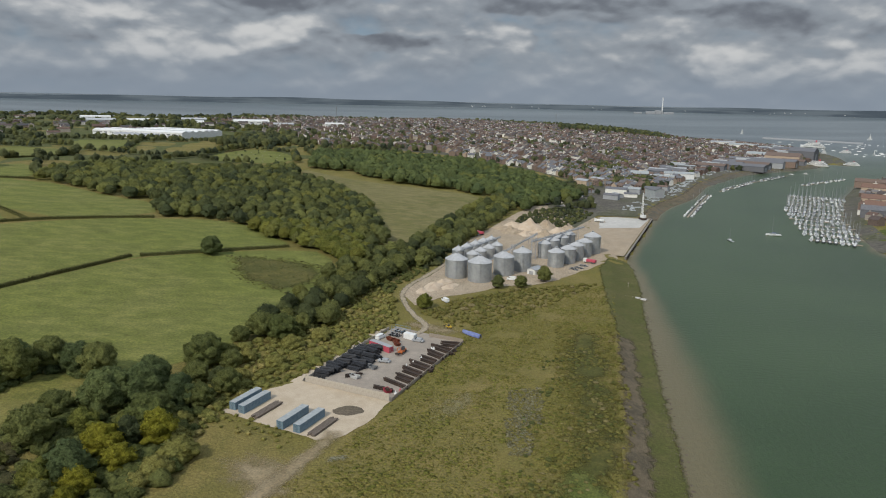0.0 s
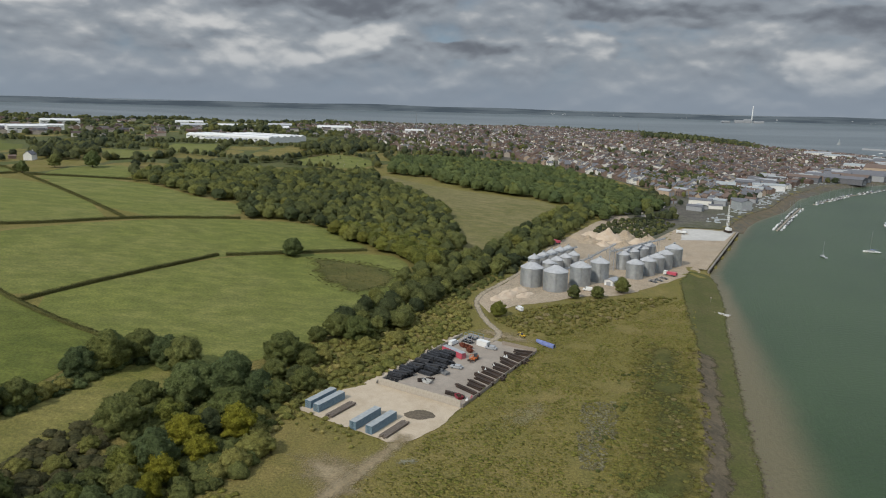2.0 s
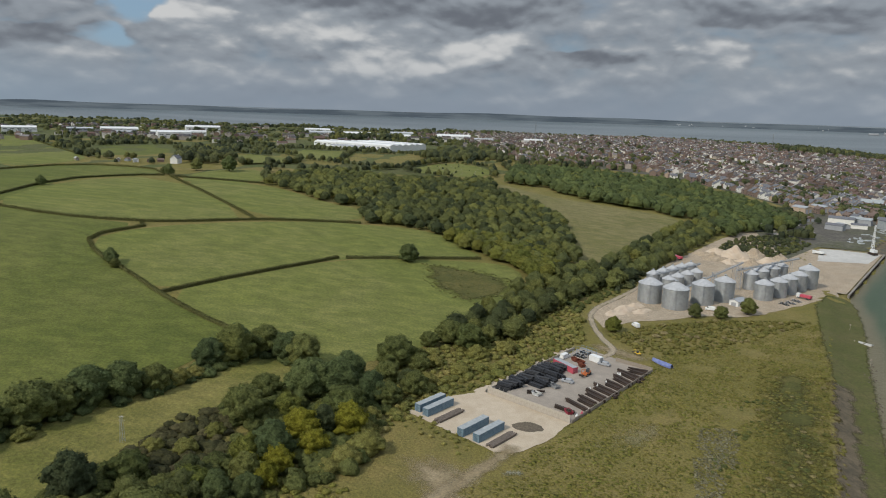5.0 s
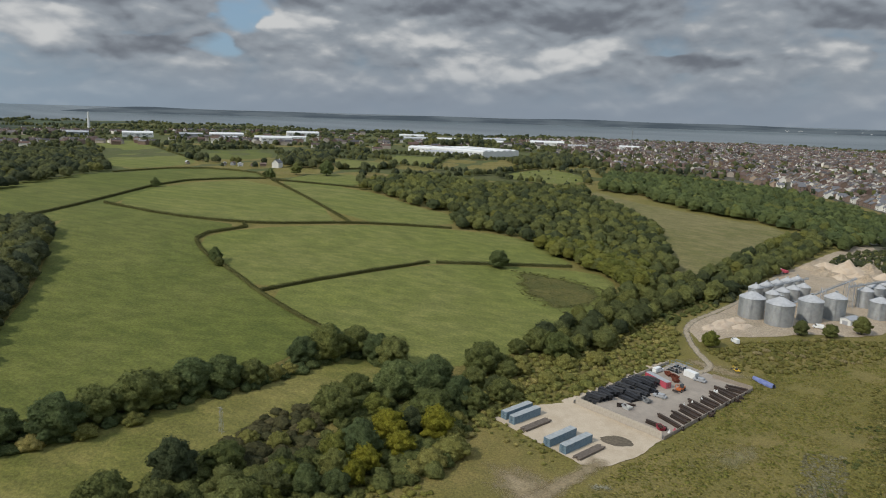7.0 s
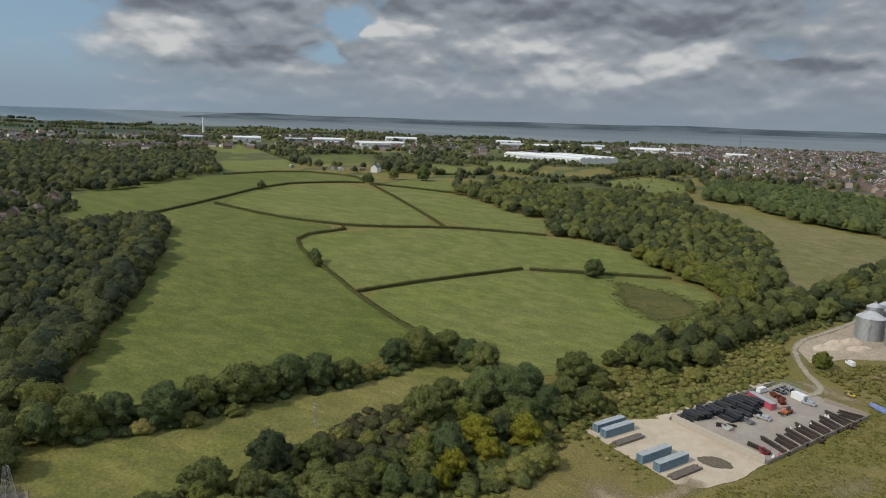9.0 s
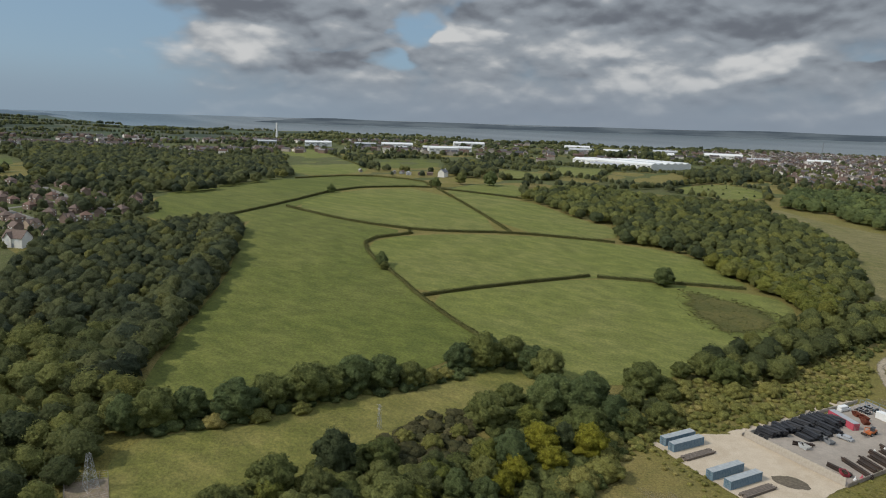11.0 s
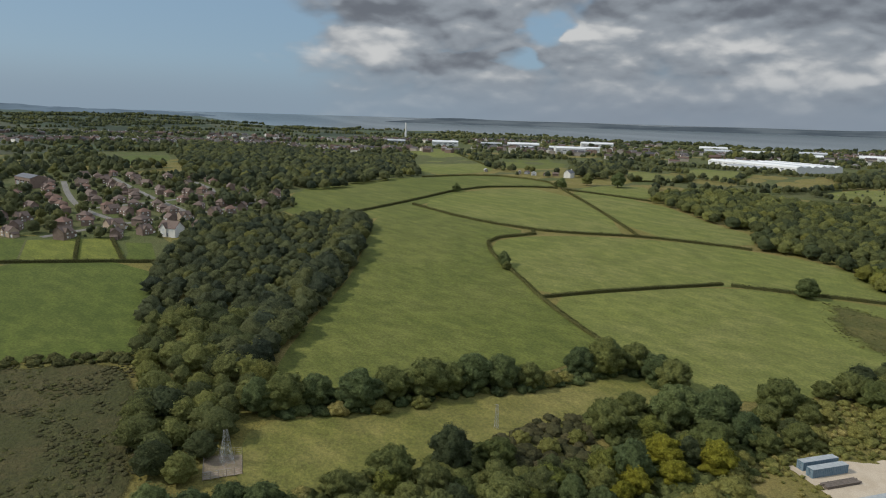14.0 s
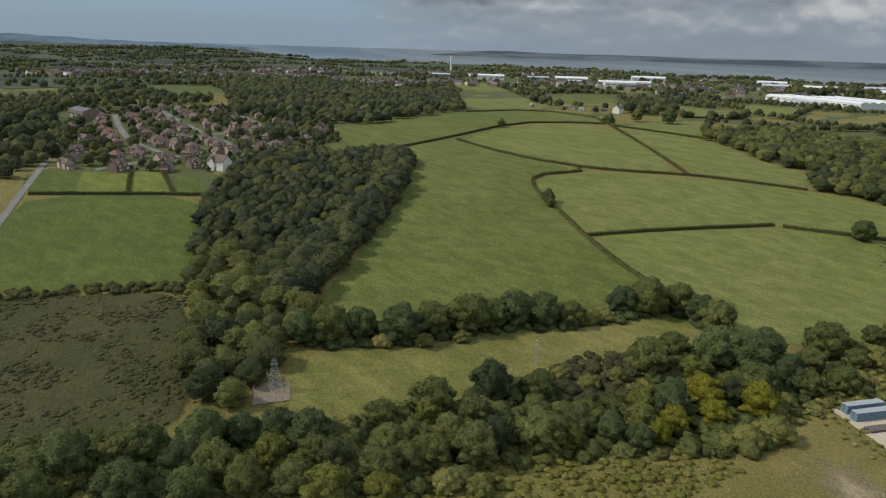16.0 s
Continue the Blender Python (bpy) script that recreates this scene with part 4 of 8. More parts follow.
HEDGES = [[(-437, 369), (-366, 362), (-315, 378), (-291, 397), (-261, 431), (-230, 452), (-197, 470)], [(-430, 303), (-448, 366), (-490, 486), (-460, 545), (-438, 562)],
          [(-430, 560), (-261, 431)], [(-305, 370), (-314, 330), (-284, 304), (-244, 285), (-216, 269), (-182, 254), (-160, 247)],
          [(-216, 271), (-199, 317), (-172, 376)], [(-168, 378), (-131, 405), (-96, 430)], [(-425, 560), (-400, 566), (-340, 578)],
          [(-581, 503), (-562, 583), (-482, 598), (-445, 570)], [(-615, 658), (-816, 802), (-1080, 978)], [(-305, 368), (-315, 378)],
          [(-420, 805), (-398, 750), (-437, 694)], [(-417, 56), (-373, 135), (-360, 140)], [(-393, 99), (-440, 114)], [(-382, 120), (-436, 131)]]
for i, line in enumerate(HEDGES):
    hedge(line, "clipped dark green hedge between pastures", seed=i)

# ---- scrub ----
def scrub(name, outline, gap, mat, label, seed, lo, hi, clear=(), flat=0.75, bare=-1.0, kinds=BUSHES):
    s, r = Stuff(kinds), random.Random(seed)
    pts = scatter(outline, gap, seed, clear)
    zs = height(np.array([p[0] for p in pts]), np.array([p[1] for p in pts]))
    for (x, y), z in zip(pts, zs):
        if noise.noise((x * 0.07, y * 0.07, seed)) < bare:
            continue
        s.add(r, x, y, z, r.uniform(lo, hi), r.uniform(0.9, 1.5), None, flat)
    return s.done(name, mat, label, "bushes")


SCRUB_W = [(-78, 160), (-73, 184), (-71, 207), (-62, 230), (-51, 241), (-30, 284), (-20, 312), (-24, 350), (-42, 370), (-57, 320), (-81, 264), (-90, 240), (-85, 190)]
scrub("scrub_bushes", SCRUB_W, 2.5, M_SCRUB, "dense olive green brambles and bushes", 31, 0.7, 1.5)
scrub("scrub_bushes", [(-44, 372), (-27, 348), (-25, 362), (-5, 408), (-14, 424), (-32, 404)], 3.0, M_LEAF_OLIVE, "green bushes beside a track", 56, 0.35, 0.8, (), 0.9, -1.0, THICKETS)
scrub("scrub_bushes", SCRUB_W, 5.5, M_SCRUB, "olive green thicket beside a gravel yard", 41, 0.5, 1.1, (), 0.8, -0.15, THICKETS)
scrub("scrub_bushes", [(8, 302), (30, 312), (60, 345), (92, 385), (70, 380), (40, 368), (10, 347), (-8, 324)], 2.3, M_BRAMBLE, "dense low green bushes below silos", 32, 0.25, 0.6, (), 0.8, -1.0, THICKETS)
scrub("scrub_bushes", [(15, 160), (46, 168), (58, 200), (66, 240), (76, 280), (76, 300), (55, 308), (46, 250), (40, 215), (34, 180)], 1.7, M_BRAMBLE, "dense olive brambles above the shore", 33, 0.25, 0.85, (), 0.5, -0.4)
scrub("scrub_bushes", [(22, 160), (46, 168), (58, 200), (66, 240), (74, 290), (52, 300), (40, 250), (26, 205)], 2.4, M_LEAF_OLIVE, "dark green weeds above the shore", 46, 0.25, 0.8, (), 0.45, 0.0)
scrub("scrub_bushes", [(22, 186), (28, 186), (36, 215), (38, 236), (26, 232), (22, 205)], 1.0, M_DEADWEED, "pale dead weeds in rough grass", 47, 0.4, 1.0, (), 0.9, -0.15, TUSSOCKS)
BROWN = [(-136, 150), (-136, 176), (-127, 187), (-116, 176), (-110, 162), (-114, 150), (-126, 144)]
scrub("scrub_bushes", NEAR_WOOD, 3.6, M_LEAF_OLIVE, "dense green undergrowth below trees", 36, 0.75, 1.5, (BROWN,), 0.9, -1.0, THICKETS)
scrub("scrub_bushes", BROWN, 2.9, M_HEATHBUSH, "brownish thorn scrub beside a meadow", 42, 0.6, 1.15, (), 0.8, -1.0, THICKETS)
scrub("scrub_bushes", [(-120, 90), (-109, 113), (-103, 129), (-91, 145), (-80, 160), (-70, 160), (-74, 128), (-92, 96), (-108, 78)], 1.9, M_WEEDGREEN,
      "low olive green brambles in front of a wood", 43, 0.3, 1.3, (), 0.6)
ROW_D = [(-197, 101), (-191, 112), (-181, 130), (-174, 148), (-167, 169), (-157, 187), (-152, 200), (-149, 217), (-142, 232), (-130, 235), (-118, 233)]
scrub("scrub_bushes", ribbon(ROW_D, 9), 3.0, M_LEAF_OAK, "dark bushes below a row of trees", 37, 0.7, 1.25, (), 0.9, -1.0, THICKETS)
BANK_TOP = [(-60, 150), (-20, 130), (20, 140), (46, 160), (58, 195), (66, 235), (76, 280), (88, 330), (100, 390), (60, 345), (12, 300), (10, 280), (-14, 214), (-26, 196), (-30, 180)]
scrub("grass_tussocks", BANK_TOP, 1.2, M_TUFT, "rough yellow-green grass tussocks", 38, 0.35, 1.0, (), 0.42, -0.3, TUSSOCKS)
scrub("grass_tussocks", BANK_TOP, 1.4, M_WEEDGREEN, "low green weeds in rough grass", 48, 0.4, 1.2, (), 0.45, 0.0, TUSSOCKS)
scrub("scrub_bushes", ribbon([(-75, 208), (-58, 200), (-42, 190)], 9), 2.6, M_SCRUB, "brambles at the edge of a gravel ground", 39, 0.4, 0.9)
scrub("scrub_bushes", ribbon([(-14, 214), (-10, 232), (4, 262), (14, 284)], 5), 2.8, M_SCRUB, "low brambles along a fence", 40, 0.3, 0.6)
HEATH = [(-330, -20), (-285, 25), (-274, 56), (-257, 83), (-219, 72), (-178, 57), (-172, 44), (-178, 22), (-184, 8), (-186, -40), (-260, -60)]
scrub("scrub_bushes", HEATH, 1.7, M_HEATHBUSH, "olive brown heath and bracken", 34, 0.3, 0.95, (), 0.42, 0.02)
scrub("scrub_bushes", HEATH, 2.2, M_HEDGE, "low green bushes on a heath", 44, 0.25, 0.9, (), 0.42, 0.12)
scrub("scrub_bushes", ribbon([(-288, 24), (-276, 55), (-259, 83)], 7), 3.0, M_HEDGE, "dark bushes along the edge of a heath", 53, 0.5, 0.95, (), 0.9, -1.0, THICKETS)
scrub("scrub_bushes", [(-222, 76), (-188, 60), (-178, 68), (-183, 78), (-196, 86)], 2.6, M_LEAF, "green bushes between a wood and a pylon", 54, 0.4, 0.8, (), 0.9, -0.6, THICKETS)
scrub("scrub_bushes", [(-126, 397), (-95, 406), (-61, 393), (-61, 358), (-75, 339), (-98, 346), (-116, 367)], 2.3, M_HEDGE, "low green scrub in a pasture", 35, 0.25, 0.85, (), 0.4, -0.2)


scrub("scrub_bushes", ribbon([(47, 150), (54, 176), (63, 212), (69, 244), (75, 276), (80, 300)], 5), 2.2, M_BRAMBLE, "brambles along the top of an earth bank", 55, 0.4, 0.95, (), 0.7, -0.1)
# stones of the earth bank and the water's edge
def stones(line, spread, n, seed, label):
    r, v, t, k = random.Random(seed), [], [], 0
    for i in range(n):
        (ax, ay), (bx, by) = line[r.randrange(len(line) - 1)], (0, 0)
        j = line.index((ax, ay))
        bx, by = line[j + 1]
        q = r.random()
        x, y = ax + (bx - ax) * q + r.gauss(0, spread), ay + (by - ay) * q + r.gauss(0, spread)
        s, z = r.uniform(0.18, 0.55), z_at(x, y)
        shape = np.array([r.uniform(0.7, 1.3) for _ in range(6)])[:, None]
        v.append(OCTA[0] * shape * (s, s, s * 0.6) + (x, y, max(z, -0.1) + s * 0.2))
        t.append(OCTA[1] + k)
        k += 6
    me = mesh_of("stones", np.concatenate(v), [np.concatenate(t)], M_DARKSTONE)
    return tagged(new("stones", me), label, "stones", kind="stuff")


M_DARKSTONE = material("dark_stone", mottled((0.07, 0.058, 0.045), (0.13, 0.105, 0.08), 0.6), 0.98)
stones([(50, 145), (58, 176), (67, 213), (74, 246), (82, 284)], 2.2, 900, 51, "dark stones on an eroded earth bank")
stones([(69, 170), (76, 200), (83, 238), (95, 293), (104, 335)], 1.3, 420, 52, "dark stones along the water's edge")

# ---- materials of built things ----
def plain(c, worn=0.25):
    return mottled(c, tuple(v * (1 - worn) + 0.03 for v in c), 0.9, 6.0, 0.4)


M_GALV = material("galvanised_steel", mottled((0.30, 0.31, 0.31), (0.41, 0.42, 0.415), 0.35, 6.0, 0.5), 0.5, (1.5, 0.02), 0.55, 0.5)
M_GALV_ROOF = material("galvanised_roof", mottled((0.388, 0.385, 0.378), (0.533, 0.526, 0.513), 0.4, 6.0, 0.5), 0.55, None, 0.35, 0.5)
M_BLUE = material("blue_paint", mottled((0.105, 0.175, 0.23), (0.175, 0.245, 0.29), 0.8, 6.0, 0.4), 0.55)
M_BLUE_ROOF = material("faded_roof_paint", mottled((0.25, 0.275, 0.28), (0.37, 0.385, 0.38), 0.7, 6.0, 0.5), 0.6)
M_RED = material("red_paint", plain((0.50, 0.075, 0.11)), 0.5)
M_ORANGE = material("orange_paint", plain((0.55, 0.14, 0.03)), 0.5)
M_YELLOW = material("yellow_paint", plain((0.62, 0.40, 0.03)), 0.5)
M_WHITE = material("white_paint", mottled((0.718, 0.718, 0.699), (0.607, 0.607, 0.580), 0.4, 5.0, 0.5), 0.55)
M_GREYPAINT = material("grey_paint", plain((0.34, 0.35, 0.36)), 0.5)
M_BLACK = material("black_plastic", mottled((0.018, 0.019, 0.022), (0.035, 0.036, 0.04), 1.0), 0.42)
M_RUST = material("rusty_steel", mottled((0.030, 0.024, 0.021), (0.075, 0.05, 0.037), 0.5, 6.0, 0.5), 0.8)
M_RUSTRED = material("rust_red_steel", mottled((0.20, 0.06, 0.04), (0.28, 0.10, 0.06), 0.8, 6.0, 0.5), 0.8)
M_PLANK = material("weathered_timber", mottled((0.23, 0.19, 0.15), (0.34, 0.29, 0.23), 1.2, 6.0, 0.5), 0.9)
M_PANEL = material("weathered_concrete_panel", mottled((0.34, 0.30, 0.245), (0.47, 0.42, 0.35), 0.9, 6.0, 0.5), 0.9)
M_GLASS = material("dark_glass", mottled((0.03, 0.035, 0.04), (0.06, 0.07, 0.08), 0.3), 0.12, None, 0, 0.6)
M_TYRE = material("tyre_rubber", mottled((0.02, 0.02, 0.02), (0.04, 0.04, 0.04), 2.0), 0.85)
M_STONE = material("pale_rubble", mottled((0.288, 0.256, 0.216), (0.400, 0.368, 0.320), 0.6, 6.0, 0.5), 0.95, (1.2, 0.3))
M_SPOIL = material("sandy_spoil", mottled((0.447, 0.344, 0.246), (0.533, 0.437, 0.328), 0.25, 6.0, 0.5), 0.95, (1.0, 0.3))
M_TARP = material("blue_tarpaulin", mottled((0.10, 0.13, 0.30), (0.22, 0.25, 0.42), 0.7), 0.5)


def spin(x, y, z=None, turn=0.0):
    return Matrix.Translation((x, y, z_at(x, y) if z is None else z)) @ Matrix.Rotation(radians(turn), 4, "Z")


def at(x, y, z, turn=0.0):
    return Matrix.Translation((x, y, z)) @ Matrix.Rotation(radians(turn), 4, "Z")


# ---- silos ----
def silo(x, y, rad, tall, label, pitch=0.5, ladder=True):
    s = empty("silo", spin(x, y), label, "silo", "grain silos")
    bm, seg, bands = bmesh.new(), 36, int(tall / 0.55)
    rings = []
    for k in range(bands * 2 + 1):
        r = rad + (0.06 if k % 2 else 0.0)
        rings.append([bm.verts.new((math.cos(a) * r, math.sin(a) * r, -0.3 + (tall + 0.3) * k / (bands * 2))) for a in (6.28319 * i / seg for i in range(seg))])
    for a, b in zip(rings, rings[1:]):
        for i in range(seg):
            bm.faces.new((a[i], a[(i + 1) % seg], b[(i + 1) % seg], b[i]))
    part("wall", bm, M_GALV, s)
    bm, up = bmesh.new(), rad * pitch
    tip = [bm.verts.new((math.cos(a) * rad * 0.12, math.sin(a) * rad * 0.12, tall + up)) for a in (6.28319 * i / seg for i in range(seg))]
    eave = [bm.verts.new((math.cos(a) * (rad + 0.25), math.sin(a) * (rad + 0.25), tall - 0.12 + (0.10 if i % 2 else 0))) for i, a in ((i, 6.28319 * i / seg) for i in range(seg))]
    for i in range(seg):
        bm.faces.new((eave[i], eave[(i + 1) % seg], tip[(i + 1) % seg], tip[i]))
    part("roof", bm, M_GALV_ROOF, s, "ribbed conical steel roof")
    bm = bmesh.new()
    tube(bm, (0, 0, tall + up - 0.15), (0, 0, tall + up + 0.5), rad * 0.13, rad * 0.15, 12)
    tube(bm, (0, 0, tall + up + 0.5), (0, 0, tall + up + 0.75), rad * 0.17, rad * 0.05, 12)
    part("cap", bm, M_GALV, s)
    if ladder:
        bm = bmesh.new()
        for o in (-0.25, 0.25):
            tube(bm, (o, -rad - 0.25, 0), (o, -rad - 0.25, tall + 0.8), 0.05, 0.05, 4)
        for k in range(int(tall / 0.6)):
            tube(bm, (-0.25, -rad - 0.25, 0.4 + k * 0.6), (0.25, -rad - 0.25, 0.4 + k * 0.6), 0.03, 0.03, 4)
        part("ladder", bm, M_GALV, s)
    return s


for x, y, r, h in ((10, 396, 6.5, 11.0), (23.4, 388.5, 6.9, 11.3), (38.6, 404, 6.1, 11.3), (51, 415, 5.6, 12.0)):
    silo(x, y, r, h, "wide corrugated galvanised steel grain silo")
for x, y, r, h in ((74, 428, 5.2, 9.6), (83.5, 438.5, 4.9, 9.6), (91, 449, 4.9, 9.8), (98.5, 460, 4.9, 10.2), (106, 471, 5.8, 12.0)):
    silo(x, y, r, h, "tall corrugated steel grain silo in a row")
for x, y, r, h in ((70, 452, 4.3, 10), (77, 462, 4.6, 10.5), (85, 473, 4.6, 10.5), (92, 484, 4.6, 10.5)):
    silo(x, y, r, h, "corrugated steel grain silo in the back row", 0.55, False)
for x, y in ((12, 436), (18, 446), (24, 456), (30, 466), (21, 427), (26.5, 437), (32.5, 447), (38.5, 456), (36, 474)):
    silo(x, y, 3.9, 7.2, "small corrugated steel grain silo", 0.6, False)


def conveyor(a, b, label, legs=3):
    c = empty("conveyor", Matrix.Translation((a[0], a[1], z_at(a[0], a[1]))), label, "conveyor")
    o = Vector((a[0], a[1], z_at(a[0], a[1])))
    a, b = Vector(a) - o, Vector(b) - o
    bm = bmesh.new()
    side = Vector((-(b - a).y, (b - a).x, 0)).normalized() * 0.6
    for s_ in (side, -side):
        for lift in (0, 1.1):
            tube(bm, a + s_ + Vector((0, 0, lift)), b + s_ + Vector((0, 0, lift)), 0.09, 0.09, 4)
        n = max(4, int((b - a).length / 2))
        for k in range(n):
            p, q = a.lerp(b, k / n) + s_, a.lerp(b, (k + 1) / n) + s_
            tube(bm, p, q + Vector((0, 0, 1.1)), 0.05, 0.05, 4)
    part("truss", bm, M_GREYPAINT, c)
    bm = bmesh.new()
    m = Matrix.Translation((a + b) / 2 + Vector((0, 0, 0.15))) @ (b - a).to_track_quat("Y", "Z").to_matrix().to_4x4()
    box(bm, (1.0, (b - a).length, 0.35), m)
    part("belt", bm, M_GALV, c)
    for k in range(legs):
        p = a.lerp(b, (k + 0.5) / legs)
        bm = bmesh.new()
        foot = z_at(p.x + o.x, p.y + o.y) - o.z
        for s_ in (side, -side):
            tube(bm, p + s_, (p.x + s_.x * 2, p.y + s_.y * 2, foot), 0.12, 0.12, 4)
        tube(bm, p + side, (p.x - side.x * 2, p.y - side.y * 2, foot), 0.06, 0.06, 4)
        part("leg", bm, M_GREYPAINT, c)
    return c


conveyor((31, 425, 6), (66, 462, 17), "sloping steel lattice grain conveyor")
conveyor((60, 442, 15.5), (104, 492, 17), "steel walkway conveyor over silo roofs", 4)
conveyor((13, 428, 11.5), (42, 474, 11.5), "steel walkway conveyor over small silos", 4)


def lattice_tower(name, x, y, w, tall, mat, label, category, top=None, bays=7, thick=0.09):
    top = w if top is None else top
    t = empty(name, spin(x, y), label, category)
    for i, (sx, sy) in enumerate(((1, 1), (-1, 1), (-1, -1), (1, -1))):
        bm = bmesh.new()
        tube(bm, (sx * w / 2, sy * w / 2, -0.3), (sx * top / 2, sy * top / 2, tall), thick, thick, 4)
        part("leg", bm, mat, t)
    bm = bmesh.new()
    cs = ((1, 1), (-1, 1), (-1, -1), (1, -1))
    for k in range(bays):
        za, zb = tall * k / bays, tall * (k + 1) / bays
        wa, wb = (w + (top - w) * k / bays) / 2, (w + (top - w) * (k + 1) / bays) / 2
        for (ax, ay), (bx, by) in zip(cs, cs[1:] + cs[:1]):
            tube(bm, (ax * wa, ay * wa, za), (bx * wb, by * wb, zb), thick * 0.6, thick * 0.6, 4)
            tube(bm, (bx * wa, by * wa, za), (ax * wb, ay * wb, zb), thick * 0.6, thick * 0.6, 4)
            tube(bm, (ax * wb, ay * wb, zb), (bx * wb, by * wb, zb), thick * 0.6, thick * 0.6, 4)
    part("bracing", bm, mat, t)
    return t


lattice_tower("elevator_tower", 62, 446, 3.0, 15, M_GREYPAINT, "square steel lattice bucket elevator tower", "tower")
lattice_tower("elevator_tower", 46, 425, 2.5, 14, M_GREYPAINT, "square steel lattice bucket elevator tower", "tower")


# ---- heaps ----
def heap(x, y, rx, ry, tall, mat, label, seed, turn=0):
    bm = bmesh.new()
    n, m = 22, 7
    rows_ = []
    for k in range(m + 1):
        q = k / m
        ring = []
        for i in range(n):
            a = 6.28319 * i / n
            e = 1 + 0.45 * noise.noise((math.cos(a) * 1.5, math.sin(a) * 1.5, seed * 3.1))
            zz = tall * (1 - q) ** 0.9 * (1 + 0.8 * noise.noise((math.cos(a) * q * 2.5, math.sin(a) * q * 2.5, seed * 7.7)))
            ring.append(bm.verts.new((math.cos(a) * rx * e * q, math.sin(a) * ry * e * q, zz if k < m else -0.3)))
        rows_.append(ring)
    for a, b in zip(rows_, rows_[1:]):
        for i in range(n):
            bm.faces.new((a[i], b[i], b[(i + 1) % n], a[(i + 1) % n]))
    bmesh.ops.remove_doubles(bm, verts=rows_[0], dist=0.05)
    ob = part("heap", bm, mat)
    for f in ob.data.polygons:
        f.use_smooth = True
    ob.matrix_basis = spin(x, y, None, turn)
    return tagged(ob, label, "heap")


for i, (x, y, rx, ry, h, t) in enumerate(((-3, 371, 13, 4.5, 2.4, 70), (2, 381, 9, 4, 2.6, 60), (-9, 362, 8, 3.5, 1.6, 70), (6, 372, 8, 4, 1.6, 60))):
    heap(x, y, rx, ry, h, M_SPOIL, "low heap of pale sandy spoil", i, t)
for i, (x, y, rx, ry, h) in enumerate(((56, 536, 9, 7, 5), (72, 557, 13, 9, 7), (81, 526, 9, 7, 5), (95, 545, 8, 8, 4), (48, 548, 8, 6, 4), (60, 562, 10, 7, 4), (88, 566, 12, 8, 6), (66, 530, 8, 5, 3), (104, 556, 9, 6, 4), (78, 540, 7, 5, 3))):
    heap(x, y, rx, ry, h, M_SPOIL if i % 2 else M_SAND, "steep heap of quarried sand and gravel", i + 5, i * 40)
for i, (x, y, rx, ry, h) in enumerate(((112, 700, 14, 6, 5), (153, 716, 11, 6, 3), (130, 690, 12, 6, 3))):
    heap(x, y, rx, ry, h, M_STONE, "heap of pale rubble", i + 12, 30)
wood("wood_trees", [(62, 578), (86, 640), (112, 668), (133, 672), (143, 640), (118, 590), (98, 560), (84, 580)], 3.6, BUSHES, M_LEAF_DARK, "dark green bushes beside gravel heaps", 45, 1.0, 1.9)


# ---- sheds, vehicles, containers ----
def gable(bm_wall, bm_roof, w, l, eave, ridge, over=0.35, thick=0.2, m=None):
    """Walls and a two-sided roof with its ridge along the length l (y)."""
    m = m or Matrix()
    box(bm_wall, (w, l, eave + 0.4), m @ Matrix.Translation((0, 0, -0.4)))
    for s in (-1, 1):
        vs = [bm_wall.verts.new(m @ Vector(p)) for p in ((-w / 2, s * l / 2, eave), (w / 2, s * l / 2, eave), (0, s * l / 2, ridge - 0.05))]
        bm_wall.faces.new(vs)
    run, rise = w / 2, ridge - eave
    slope = math.atan2(rise, run)
    for s in (-1, 1):
        ln = math.hypot(run, rise) + over
        mm = m @ Matrix.Translation((0, 0, ridge)) @ Matrix.Rotation(s * slope, 4, "Y") @ Matrix.Translation((s * ln / 2, 0, 0))
        box(bm_roof, (ln, l + over * 2, thick), mm)


def shed(x, y, w, l, eave, ridge, turn, wall_mat, roof_mat, label, name="shed", doors=1, category="shed"):
    s = empty(name, spin(x, y, None, turn), label, category)
    a, b = bmesh.new(), bmesh.new()
    gable(a, b, w, l, eave, ridge)
    part("wall", a, wall_mat, s)
    part("roof", b, roof_mat, s)
    for k in range(doors):
        bm = bmesh.new()
        dw = min(3.6, w * 0.5)
        box(bm, (dw, 0.12, eave * 0.75), Matrix.Translation(((k - (doors - 1) / 2) * dw * 1.5, -l / 2 - 0.05, 0)))
        part("door", bm, M_GREYPAINT, s)
    return s


shed(58, 408, 5.5, 9, 3.0, 4.0, -35, M_WHITE, M_GREYPAINT, "small pale lean-to shed beside silos")


